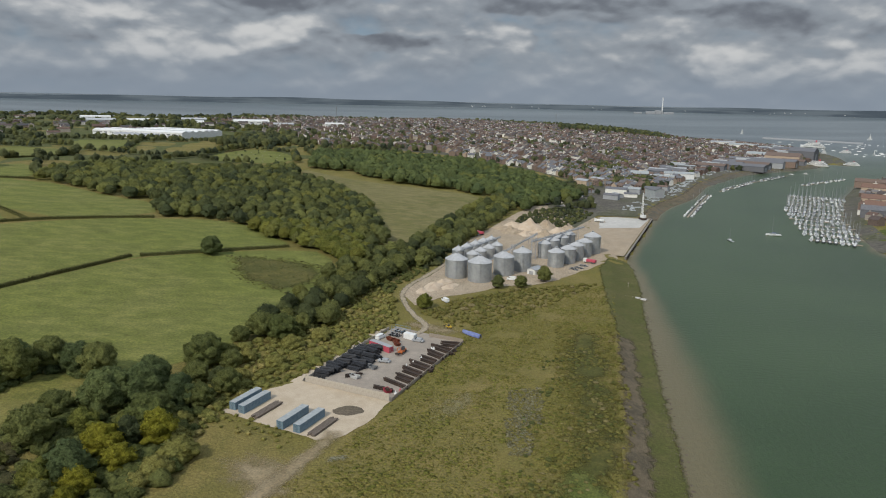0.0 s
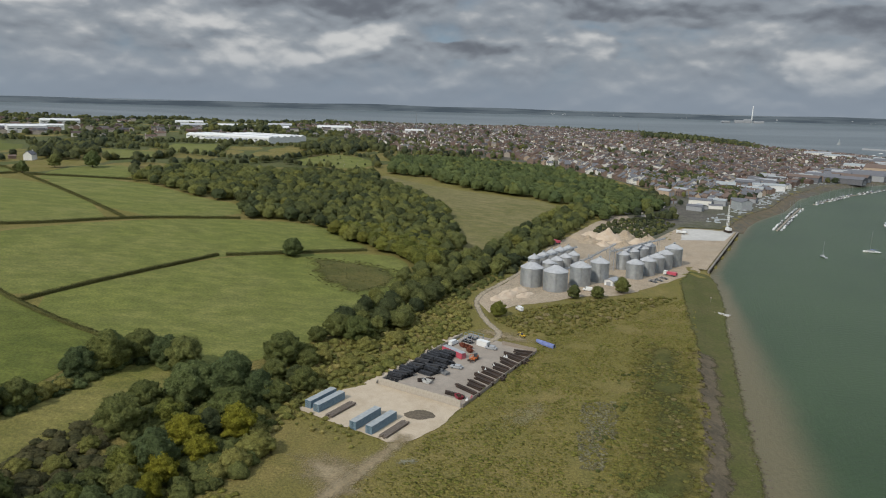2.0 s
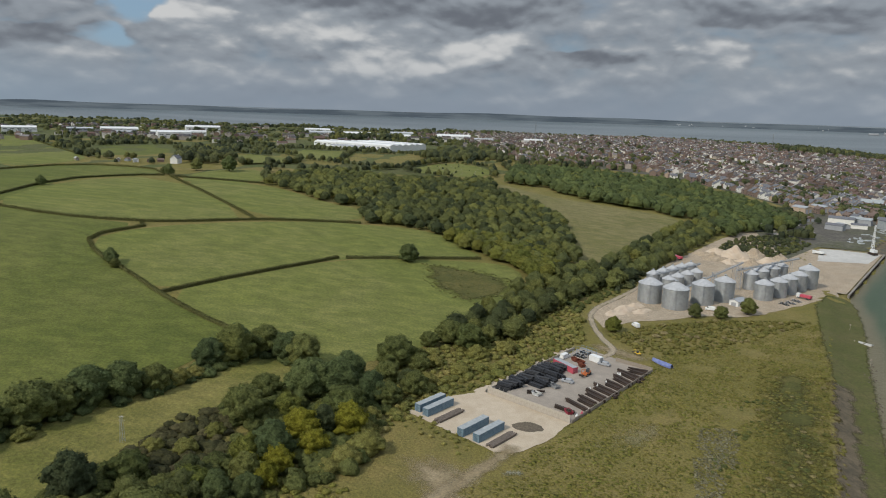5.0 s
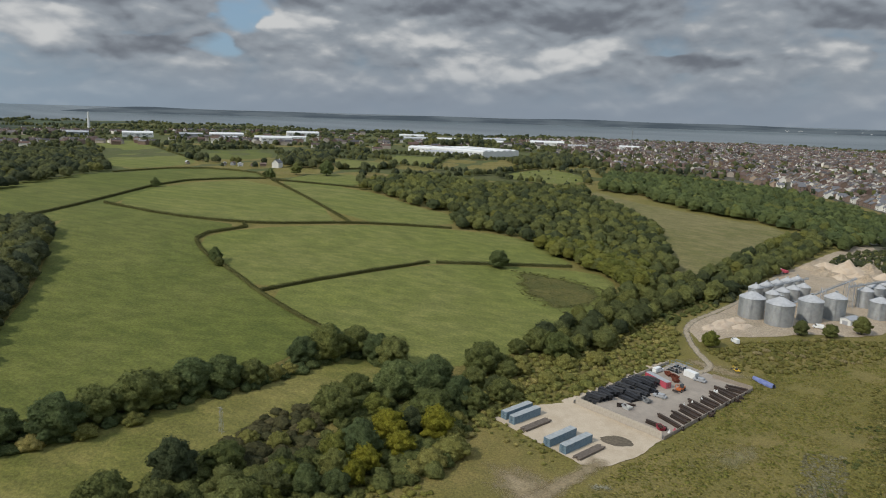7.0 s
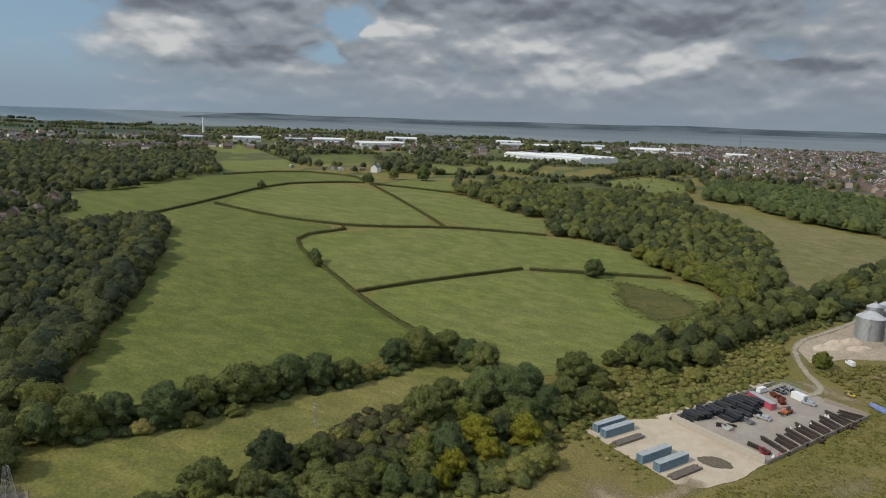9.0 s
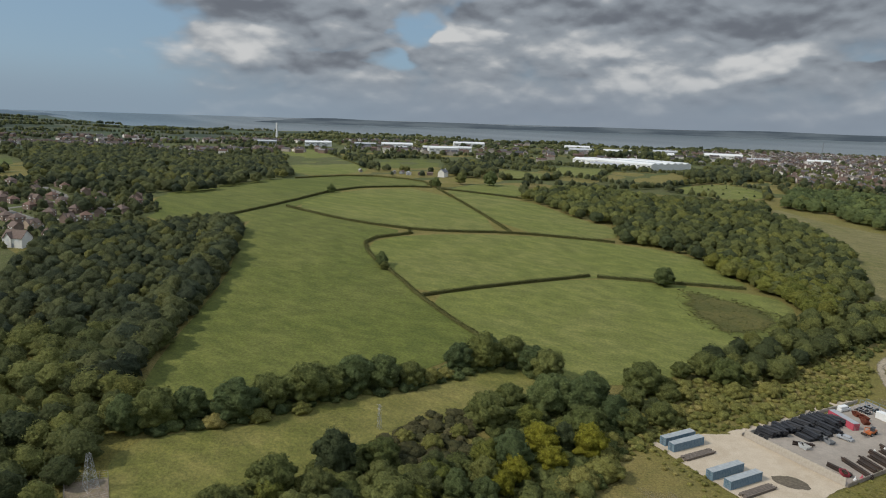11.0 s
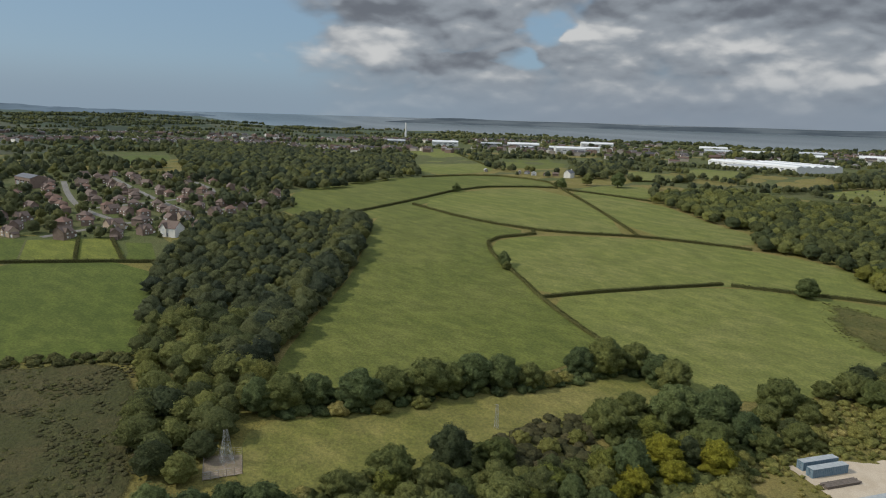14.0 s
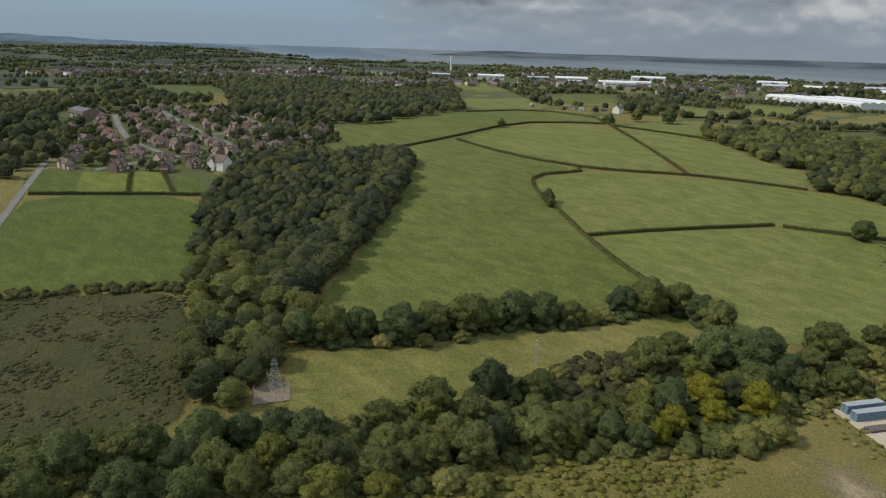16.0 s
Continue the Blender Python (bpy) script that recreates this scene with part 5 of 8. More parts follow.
def container(x, y, turn, mat, roof_mat, label, size=(2.5, 12.2, 2.7), z=None):
    c = empty("container", spin(x, y, z, turn), label, "container", "shipping containers")
    w, l, h = size
    bm = bmesh.new()
    # corrugated long sides
    n = int(l / 0.35)
    for s in (-1, 1):
        prev = None
        for k in range(n + 1):
            px = s * (w / 2 - (0.06 if k % 2 else 0.0))
            py = -l / 2 + l * k / n
            a, b = bm.verts.new((px, py, 0.12)), bm.verts.new((px, py, h - 0.08))
            if prev:
                bm.faces.new((prev[0], a, b, prev[1]))
            prev = (a, b)
    box(bm, (w - 0.14, l - 0.1, h - 0.25), Matrix.Translation((0, 0, 0.14)))
    part("body", bm, mat, c)
    bm = bmesh.new()
    box(bm, (w, l, 0.1), Matrix.Translation((0, 0, h - 0.1)), 0.03)
    part("roof", bm, roof_mat, c)
    for sx in (-1, 1):
        for sy in (-1, 1):
            bm = bmesh.new()
            box(bm, (0.16, 0.18, h - 0.02), Matrix.Translation((sx * (w / 2 - 0.06), sy * (l / 2 - 0.07), 0)))
            part("corner_post", bm, mat, c)
    for sx in (-1, 1):
        door = None
        bm = bmesh.new()
        box(bm, (w / 2 - 0.2, 0.06, h - 0.35), Matrix.Translation((sx * (w / 4 - 0.04), -l / 2 - 0.03, 0.15)))
        door = part("door", bm, mat, c)
        bm = bmesh.new()
        for o in (0.25, 0.7):
            tube(bm, (sx * o, -l / 2 - 0.1, 0.15), (sx * o, -l / 2 - 0.1, h - 0.15), 0.03, 0.03, 5)
        part("lock_rod", bm, M_GALV, door)
    return c


M_BEAM = material("dark_weathered_timber", mottled((0.11, 0.088, 0.07), (0.19, 0.155, 0.125), 1.5, 6.0, 0.5), 0.9)


def flat_stack(x, y, turn, label, layers=2):
    f = empty("timber_stack", spin(x, y, None, turn), label, "timber stack")
    for k in range(layers):
        for i in range(5):
            bm = bmesh.new()
            box(bm, (0.46, 13.2 - 0.7 * ((i * 2 + k) % 3), 0.40), Matrix.Translation((-1.12 + i * 0.56, 0.1 * (i % 2), 0.1 + k * 0.45)), 0.02)
            part("beam", bm, M_BEAM, f)
    return f


CONT_TURN = -25
for x, y in ((-64.6, 218.4), (-61.0, 216.0), (-46.0, 205.6), (-40.3, 203.4)):
    container(x, y, CONT_TURN, M_BLUE, M_BLUE_ROOF, "long faded blue steel storage container on gravel", (2.5, 13.4, 2.9))
flat_stack(-56.0, 212.3, CONT_TURN, "long low stack of weathered brown beams")
flat_stack(-35.6, 201.0, CONT_TURN, "long low stack of weathered brown beams")
container(-23.5, 272.3, 47, M_RED, M_GREYPAINT, "red steel container with a faded grey roof")


def panel_fence(line, label, tall=2.4, gap=2.4, mat=None, posts=True):
    f = empty("panel_fence", Matrix.Translation((line[0][0], line[0][1], z_at(*line[0]))), label, "fence")
    o = f.matrix_basis.translation
    mesh_panel = mesh_post = None
    for (ax, ay), (bx, by) in zip(line, line[1:]):
        l = math.hypot(bx - ax, by - ay)
        n = max(1, round(l / gap))
        a = math.atan2(by - ay, bx - ax)
        for k in range(n):
            x, y = ax + (bx - ax) * (k + 0.5) / n, ay + (by - ay) * (k + 0.5) / n
            if mesh_panel is None:
                bm = bmesh.new()
                box(bm, (l / n - 0.12, 0.12, tall), Matrix.Translation((0, 0, -0.2)), 0.02)
                for r in range(3):
                    box(bm, (l / n - 0.2, 0.17, 0.08), Matrix.Translation((0, 0, 0.4 + r * tall * 0.36)))
                p = part("panel", bm, mat or M_PANEL, f)
                mesh_panel = p.data
                bm = bmesh.new()
                box(bm, (0.18, 0.22, tall + 0.15), Matrix.Translation((0, 0, -0.2)), 0.02)
                q = part("post", bm, mat or M_PANEL, f)
                mesh_post = q.data
            else:
                p, q = new("panel", mesh_panel), new("post", mesh_post)
                p.parent = q.parent = f
            wob = random.Random(k * 7 + int(ax)).uniform(-0.025, 0.025)
            p.matrix_basis = Matrix.Translation((x - o.x, y - o.y, z_at(x, y) - o.z)) @ Matrix.Rotation(a + wob, 4, "Z")
            qx, qy = ax + (bx - ax) * k / n, ay + (by - ay) * k / n
            q.matrix_basis = Matrix.Translation((qx - o.x, qy - o.y, z_at(qx, qy) - o.z)) @ Matrix.Rotation(a, 4, "Z")
    return f


panel_fence([(-48, 236.5), (-16.2, 221.3)], "tall weathered concrete panel wall across a yard", 3.1)
panel_fence([(-15.6, 221.6), (11, 281.5)], "low weathered timber panel fence along a yard", 1.3, 2.2, M_PLANK)
panel_fence([(10.8, 282), (-4, 289)], "weathered timber panel fence behind a yard", 1.8, 2.4, M_PLANK)
panel_fence([(-49, 237), (-22, 298)], "low weathered panel fence along a yard", 1.3, 3.0)


def pipe_bundle(seed):
    b = empty("pipe_bundle", Matrix(), "bundle of black plastic pipes on a gravel yard", "pipes", "black pipe bundles")
    r = random.Random(seed)
    for row in range(3):
        for i in range(5 - row):
            bm = bmesh.new()
            o = r.uniform(-0.25, 0.25)
            tube(bm, (-3 + o, (i - (4 - row) / 2) * 0.46, 0.24 + row * 0.40), (3 + o, (i - (4 - row) / 2) * 0.46, 0.24 + row * 0.40), 0.23, 0.23, 8)
            part("pipe", bm, M_BLACK, b)
    return b


proto = pipe_bundle(3)
first, rng = True, random.Random(8)
ux, uy = Vector((0.43, 0.90, 0)), Vector((0.90, -0.43, 0))
for i in range(14):
    for j in range(2 if i > 3 else 1):
        p = Vector((-43.5, 243.5, 0)) + ux * (i * 2.55) + uy * (1.0 + j * 6.3 + (i % 3) * 0.4 - (2.4 if i > 10 else 0) + rng.uniform(-0.7, 0.7))
        m = spin(p.x, p.y, None, -25.5 + rng.uniform(-13, 13))
        if first:
            proto.matrix_basis, first = m, False
        else:
            copy_thing(proto, m)
        if rng.random() < 0.5:
            copy_thing(proto, m @ Matrix.Translation((rng.uniform(-0.8, 0.8), 0, 1.25)) @ Matrix.Rotation(rng.uniform(-0.12, 0.12), 4, "Z"))


def beam_stack(x, y, turn, length, label, seed):
    s = empty("beam_stack", spin(x, y, None, turn), label, "steel beams", "stacks of steel beams")
    r = random.Random(seed)
    for k in range(2):
        for i in range(3 - k):
            bm = bmesh.new()
            o, c = r.uniform(-0.6, 0.6), (i - (2 - k) / 2) * 0.62
            for zz in (0.0, 0.46):
                box(bm, (length, 0.5, 0.06), Matrix.Translation((o, c, 0.1 + k * 0.56 + zz)))
            box(bm, (length, 0.06, 0.46), Matrix.Translation((o, c, 0.1 + k * 0.56)))
            part("beam", bm, M_RUST, s)
    return s


for k in range(15):
    q = k / 14
    x, y = -15.0 + 20.5 * q, 236.0 + 44.0 * q
    beam_stack(x + (k % 2) * 1.2, y, -38 - 5 * min(1, q * 2) + 34 * max(0, q - 0.8) * 5 + (k * 37 % 9) - 4, 12.0 - (k * 5 % 6), "stack of rusty dark steel beams beside a fence", k)
beam_stack(-19, 231, -26, 8, "single rusty steel beams near a wall", 30)
beam_stack(-31, 243, 20, 6, "rusty steel frame pieces in a yard", 31)


def wheels(parent, spots, rad, wide):
    for x, y in spots:
        bm = bmesh.new()
        tube(bm, (x - wide / 2, y, rad), (x + wide / 2, y, rad), rad, rad, 14)
        w = part("wheel", bm, M_TYRE, parent)
        bm = bmesh.new()
        tube(bm, (x - wide / 2 - 0.02, y, rad), (x + wide / 2 + 0.02, y, rad), rad * 0.5, rad * 0.5, 10)
        part("hub", bm, M_GALV, w)


def van(x, y, turn, mat, label, size=(2.0, 5.2, 2.2), name="van", z=None):
    v = empty(name, spin(x, y, z, turn), label, name)
    w, l, h = size
    bm = bmesh.new()
    box(bm, (w, l, h * 0.48), Matrix.Translation((0, 0, 0.35)), 0.12)
    part("body", bm, mat, v)
    bm = bmesh.new()
    long_ = l * (0.72 if h > 1.8 else 0.5)
    box(bm, (w * 0.92, long_, h * 0.42), Matrix.Translation((0, -(l - long_) / 2 + (0.1 if h > 1.8 else l * 0.14), 0.35 + h * 0.46)), 0.14)
    part("cabin", bm, mat, v)
    bm = bmesh.new()
    box(bm, (w * 0.94, 0.7, h * 0.26), Matrix.Translation((0, l * 0.22 - (0.35 if h < 1.8 else 0), 0.4 + h * 0.5)), 0.05)
    part("windscreen", bm, M_GLASS, v)
    wheels(v, [(sx * w * 0.44, sy * l * 0.31) for sx in (-1, 1) for sy in (-1, 1)], 0.34, 0.24)
    return v


def telehandler(x, y, turn, mat, label):
    t = empty("telehandler", spin(x, y, None, turn), label, "digger")
    bm = bmesh.new()
    box(bm, (1.9, 4.6, 1.0), Matrix.Translation((0, 0, 0.7)), 0.12)
    part("chassis", bm, mat, t)
    bm = bmesh.new()
    box(bm, (1.0, 1.6, 1.5), Matrix.Translation((-0.45, 0.2, 1.6)), 0.1)
    part("cab", bm, M_GLASS, t, "glazed cab")
    bm = bmesh.new()
    tube(bm, (0.5, -1.8, 1.7), (0.5, 3.6, 3.4), 0.24, 0.18, 6)
    tube(bm, (0.5, 3.6, 3.4), (0.5, 4.2, 1.6), 0.14, 0.12, 6)
    part("arm", bm, mat, t)
    bm = bmesh.new()
    box(bm, (1.9, 0.8, 0.7), Matrix.Translation((0.3, 4.3, 0.9)), 0.08)
    part("bucket", bm, M_RUST, t)
    wheels(t, [(sx * 0.95, sy * 1.5) for sx in (-1, 1) for sy in (-1, 1)], 0.62, 0.45)
    return t


def rack_frame(x, y, turn, w, l, h, mat, label):
    s = empty("steel_rack", spin(x, y, None, turn), label, "rack")
    for sx in (-1, 1):
        for k in range(4):
            bm = bmesh.new()
            tube(bm, (sx * w / 2, -l / 2 + l * k / 3, 0), (sx * w / 2, -l / 2 + l * k / 3, h), 0.07, 0.07, 4)
            part("post", bm, mat, s)
    for zz in (h * 0.5, h):
        for sx in (-1, 1):
            bm = bmesh.new()
            tube(bm, (sx * w / 2, -l / 2, zz), (sx * w / 2, l / 2, zz), 0.07, 0.07, 4)
            part("rail", bm, mat, s)
    bm = bmesh.new()
    for k in range(7):
        box(bm, (w, 0.4, 0.3 + 0.4 * (k % 3)), Matrix.Translation((0, -l / 2 + l * (k + 0.5) / 7, 0.1)))
    part("load", bm, M_BLACK, s)
    return s


def skip(x, y, turn, mat, label):
    bm = bmesh.new()
    v = [bm.verts.new(p) for p in ((-0.9, -1.2, 0.1), (0.9, -1.2, 0.1), (0.9, 1.2, 0.1), (-0.9, 1.2, 0.1), (-1.0, -1.9, 1.4), (1.0, -1.9, 1.4), (1.0, 1.9, 1.4), (-1.0, 1.9, 1.4))]
    for f in ((3, 2, 1, 0), (0, 1, 5, 4), (1, 2, 6, 5), (2, 3, 7, 6), (3, 0, 4, 7)):
        bm.faces.new([v[i] for i in f])
    bmesh.ops.solidify(bm, geom=bm.faces[:], thickness=0.06)
    ob = part("skip", bm, mat)
    ob.matrix_basis = spin(x, y, None, turn)
    return tagged(ob, label, "skip")


telehandler(-14.5, 268, 160, M_ORANGE, "orange telescopic digger in a yard")
digger = telehandler(5, 301, 60, M_YELLOW, "small yellow digger on rough grass")
digger.matrix_basis = digger.matrix_basis @ Matrix.Scale(0.6, 4)
van(-25, 285, -30, M_WHITE, "white van beside a red container")
van(-8.5, 282, 70, M_GREYPAINT, "grey pickup truck in a yard", (1.9, 5.2, 1.7), "pickup")
van(-21, 257.5, 75, M_GREYPAINT, "grey pickup truck with an open back", (1.9, 5.0, 1.6), "pickup")
container(-12, 285.5, 55, M_WHITE, M_WHITE, "small white site cabin", (2.6, 5.5, 2.6))
rack_frame(-16.5, 293, 60, 3, 8, 3, M_BLUE, "blue steel rack of stored parts")
rack_frame(-19, 289, 60, 2.6, 6, 2.4, M_GREYPAINT, "grey steel rack of stored parts")
for x, y, t in ((-20.5, 283, 40), (-18, 281, 45), (-17.2, 277, 30)):
    skip(x, y, t, M_RUSTRED, "rusty red open skip")
for x, y, t in ((-27.5, 252.5, 60), (-24.8, 250.5, 50)):
    skip(x, y, t, M_GREYPAINT, "dull grey open skip")
skip(-30.5, 241, 60, M_WHITE, "white open skip in a yard")
skip(-17.5, 229, 30, M_RED, "red open skip behind a wall")


def buoy(x, y, mat, rad, label):
    bm = bmesh.new()
    tube(bm, (0, 0, 0.0), (0, 0, rad * 0.7), rad, rad * 1.05, 12)
    tube(bm, (0, 0, rad * 0.7), (0, 0, rad * 2.2), rad * 0.9, rad * 0.25, 12)
    tube(bm, (0, 0, rad * 2.2), (0, 0, rad * 2.8), 0.07, 0.07, 6)
    ob = part("buoy", bm, mat)
    ob.matrix_basis = spin(x, y)
    return tagged(ob, label, "buoy")


for x, y, m in ((-14.5, 227.5, M_WHITE), (-13, 230, M_RED), (-11, 232.5, M_WHITE), (-12, 253, M_WHITE), (-9.5, 257, M_WHITE), (-6.5, 262, M_WHITE), (-2.5, 272.5, M_WHITE), (-1.6, 273, M_WHITE)):
    buoy(x, y, m, 0.55, "stored " + ("white" if m is M_WHITE else "red") + " marker buoy")
for i in range(9):
    bm = bmesh.new()
    bmesh.ops.create_cone(bm, cap_ends=False, segments=14, radius1=0.75, radius2=0.75, depth=0.5)
    bmesh.ops.create_cone(bm, cap_ends=False, segments=14, radius1=0.45, radius2=0.45, depth=0.5)
    bmesh.ops.bridge_loops(bm, edges=[e for e in bm.edges if e.is_boundary and e.verts[0].co.z > 0])
    ob = part("tyre", bm, M_TYRE)
    x, y = -45.5 + (i % 3) * 1.7, 239.5 + (i // 3) * 1.7
    ob.matrix_basis = spin(x, y, z_at(x, y) + 0.3) @ Matrix.Rotation(0.3 * (i % 4), 4, "X")
    tagged(ob, "large black rubber tyre fender", "tyre", "tyres in the yard")


def covered_boat(x, y, turn):
    b = empty("covered_boat", spin(x, y, None, turn), "boat under a blue tarpaulin on grass", "boat")
    bm = bmesh.new()
    for k in range(9):
        q = k / 8
        w, h = 1.5 * math.sin(math.pi * (0.12 + 0.8 * q)) ** 0.6, 1.7 - 0.6 * q
        ring = [bm.verts.new((math.cos(a) * w, -5.5 + 11 * q, max(0, math.sin(a)) * h + 0.2)) for a in (math.pi * i / 8 for i in range(9))]
        if k:
            for i in range(8):
                bm.faces.new((last[i], last[i + 1], ring[i + 1], ring[i]))
        last = ring
    part("cover", bm, M_TARP, b)
    bm = bmesh.new()
    box(bm, (1.6, 9, 0.5), Matrix.Translation((0, 0, 0)), 0.1)
    part("hull", bm, M_GREYPAINT, b)
    return b


covered_boat(15, 292, 42)


# ---- quay ----
M_QUAY = material("stained_quay_concrete", mottled((0.17, 0.15, 0.125), (0.30, 0.27, 0.23), 0.5, 6.0, 0.5), 0.9)


def quay_wall():
    q = tagged(new("quay_wall"), "sheet-piled concrete quay wall with timber fenders", "quay", kind="structure")
    a, b = Vector((127, 461, 0)), Vector((193, 623, 0))
    d = (b - a).normalized()
    n = Vector((d.y, -d.x, 0))
    bm = bmesh.new()
    m = Matrix.Translation((a + b) / 2 + n * 0.2 + Vector((0, 0, -3))) @ Matrix.Rotation(math.atan2(d.y, d.x), 4, "Z")
    box(bm, ((b - a).length, 1.2, 5.75), m, 0.06)
    part("capping", bm, M_QUAY, q)
    m2 = Matrix.Translation(b + Vector((-17, 6.4, -3))) @ Matrix.Rotation(math.atan2(9, -31), 4, "Z")
    bm = bmesh.new()
    box(bm, (36, 1.2, 5.75), m2, 0.06)
    part("return_wall", bm, M_QUAY, q)
    mesh = None
    for k in range(44):
        p = a.lerp(b, (k + 0.5) / 44) + n * 0.95
        if mesh is None:
            bm = bmesh.new()
            box(bm, (0.4, 0.35, 5.2), Matrix.Translation((0, 0, -3)), 0.03)
            f = part("fender", bm, M_RUST, q)
            mesh = f.data
        else:
            f = new("fender", mesh)
            f.parent = q
        f.matrix_basis = Matrix.Translation(p) @ Matrix.Rotation(math.atan2(d.y, d.x), 4, "Z")


quay_wall()


def harbour_crane(x, y):
    c = empty("harbour_crane", spin(x, y, 2.6, 20), "pale mobile harbour crane with a raised boom on a quay", "crane")
    bm = bmesh.new()
    box(bm, (4, 7, 1.6), Matrix.Translation((0, 0, 0.5)), 0.1)
    part("undercarriage", bm, M_RUST, c)
    bm = bmesh.new()
    box(bm, (3.2, 5, 2.4), Matrix.Translation((0, -0.5, 2.2)), 0.15)
    part("house", bm, M_WHITE, c)
    bm = bmesh.new()
    box(bm, (1.2, 1.4, 1.6), Matrix.Translation((1.2, 2.0, 3.6)), 0.08)
    part("cab", bm, M_GLASS, c)
    bm = bmesh.new()
    lo, hi = Vector((0, 1.2, 4)), Vector((1.2, 3.2, 24))
    for sx, sy in ((-1, -1), (1, -1), (1, 1), (-1, 1)):
        tube(bm, lo + Vector((sx * 0.8, sy * 0.8, 0)), hi + Vector((sx * 0.35, sy * 0.35, 0)), 0.16, 0.12, 4)
    for k in range(12):
        p, q = lo.lerp(hi, k / 12), lo.lerp(hi, (k + 1) / 12)
        for sx, sy in ((-1, -1), (1, -1), (1, 1), (-1, 1)):
            s = 0.8 - 0.45 * k / 12
            tube(bm, p + Vector((sx * s, sy * s, 0)), q + Vector((-sy * s, sx * s, 0)), 0.08, 0.08, 4)
    part("boom", bm, M_WHITE, c, "white lattice boom")
    bm = bmesh.new()
    tube(bm, hi, (0, -2.6, 4.6), 0.05, 0.05, 4)
    tube(bm, hi, (1.6, 4.2, 7), 0.04, 0.04, 4)
    part("cable", bm, M_RUST, c)
    return c


harbour_crane(183, 617)


def lorry(x, y, turn, mat, label, z=None):
    t = empty("lorry", spin(x, y, z, turn), label, "lorry")
    bm = bmesh.new()
    box(bm, (2.4, 2.0, 2.4), Matrix.Translation((0, 3.4, 0.6)), 0.15)
    part("cab", bm, M_WHITE, t)
    bm = bmesh.new()
    box(bm, (2.2, 0.1, 0.9), Matrix.Translation((0, 4.42, 1.8)))
    part("windscreen", bm, M_GLASS, t)
    bm = bmesh.new()
    box(bm, (2.5, 6.2, 1.6), Matrix.Translation((0, -0.9, 1.1)), 0.06)
    part("load_bed", bm, mat, t)
    wheels(t, [(sx * 1.05, sy) for sx in (-1, 1) for sy in (3.2, -1.6, -2.9)], 0.5, 0.35)
    return t


lorry(140, 600, 60, M_WHITE, "white tipper lorry on a quay", 2.6)
lorry(98, 438, 55, M_RED, "red tipper lorry beside silos")
lorry(30, 520, 40, M_RED, "red lorry beside a sand quarry")
lorry(26, 516, 40, M_BLUE, "blue lorry beside a sand quarry")
for x, y, t in ((92, 429, 50), (88, 423, 50), (84, 419, 40)):
    rack_frame(x, y, t, 2, 6, 1.2, M_GREYPAINT, "grey steel frame pieces beside silos")
van(42, 390, 80, M_WHITE, "white van beside silos")
van(35, 388, 80, M_GREYPAINT, "grey car beside silos", (1.8, 4.3, 1.45), "car")
van(3.5, 343, 30, M_WHITE, "white van beside a track")


def jetty():
    j = empty("jetty", at(109.5, 367.5, 0, -38), "small broken concrete jetty in shallow water", "jetty")
    for k in range(3):
        bm = bmesh.new()
        box(bm, (3.4, 3.0, 0.9), Matrix.Translation(((k - 1) * 3.9, 0.2 * (k % 2), -0.4)) @ Matrix.Rotation(0.06 * (k - 1), 4, "Z"), 0.08)
        part("slab", bm, M_CONCRETE, j)
    for k in range(4):
        bm = bmesh.new()
        tube(bm, (-6 + k * 4, -1.7, -1), (-6 + k * 4, -1.7, 1.4), 0.14, 0.12, 6)
        part("pile", bm, M_PLANK, j)
    return j


jetty()
for x, y in ((104, 331), (110, 388)):
    p = new("marker_post")
    bm = bmesh.new()
    tube(bm, (0, 0, -1), (0, 0, 3.0), 0.12, 0.1, 6)
    box(bm, (0.6, 0.6, 0.6), Matrix.Translation((0, 0, 3.0)), 0.05)
    bpy.data.objects.remove(p)
    ob = part("marker_post", bm, M_PLANK)
    ob.matrix_basis = at(x, y, 0)
    tagged(ob, "weathered timber marker post in shallow water", "post")


# ---- pylons ----
def pylon(x, y, tall, fenced):
    p = lattice_tower("pylon", x, y, 3.4 if fenced else 1.2, tall, M_GALV, "grey steel lattice power pylon", "pylon", 0.9 if fenced else 0.5, 6, 0.042 if fenced else 0.03)
    if not fenced:
        for k in range(2):
            bm = bmesh.new()
            tube(bm, (-1.1, 0, tall - 0.2 - k * 1.3), (1.1, 0, tall - 0.2 - k * 1.3), 0.03, 0.03, 4)
            part("crossarm", bm, M_GALV, p)
    return p


pylon(-175, 80, 10.3, True)
M_PINK = material("reddish_earth", ground_colour((0.24, 0.185, 0.135), (0.29, 0.225, 0.17), (0.12, 0.11, 0.05), 0.2, 0.5, 2.0), 0.95)


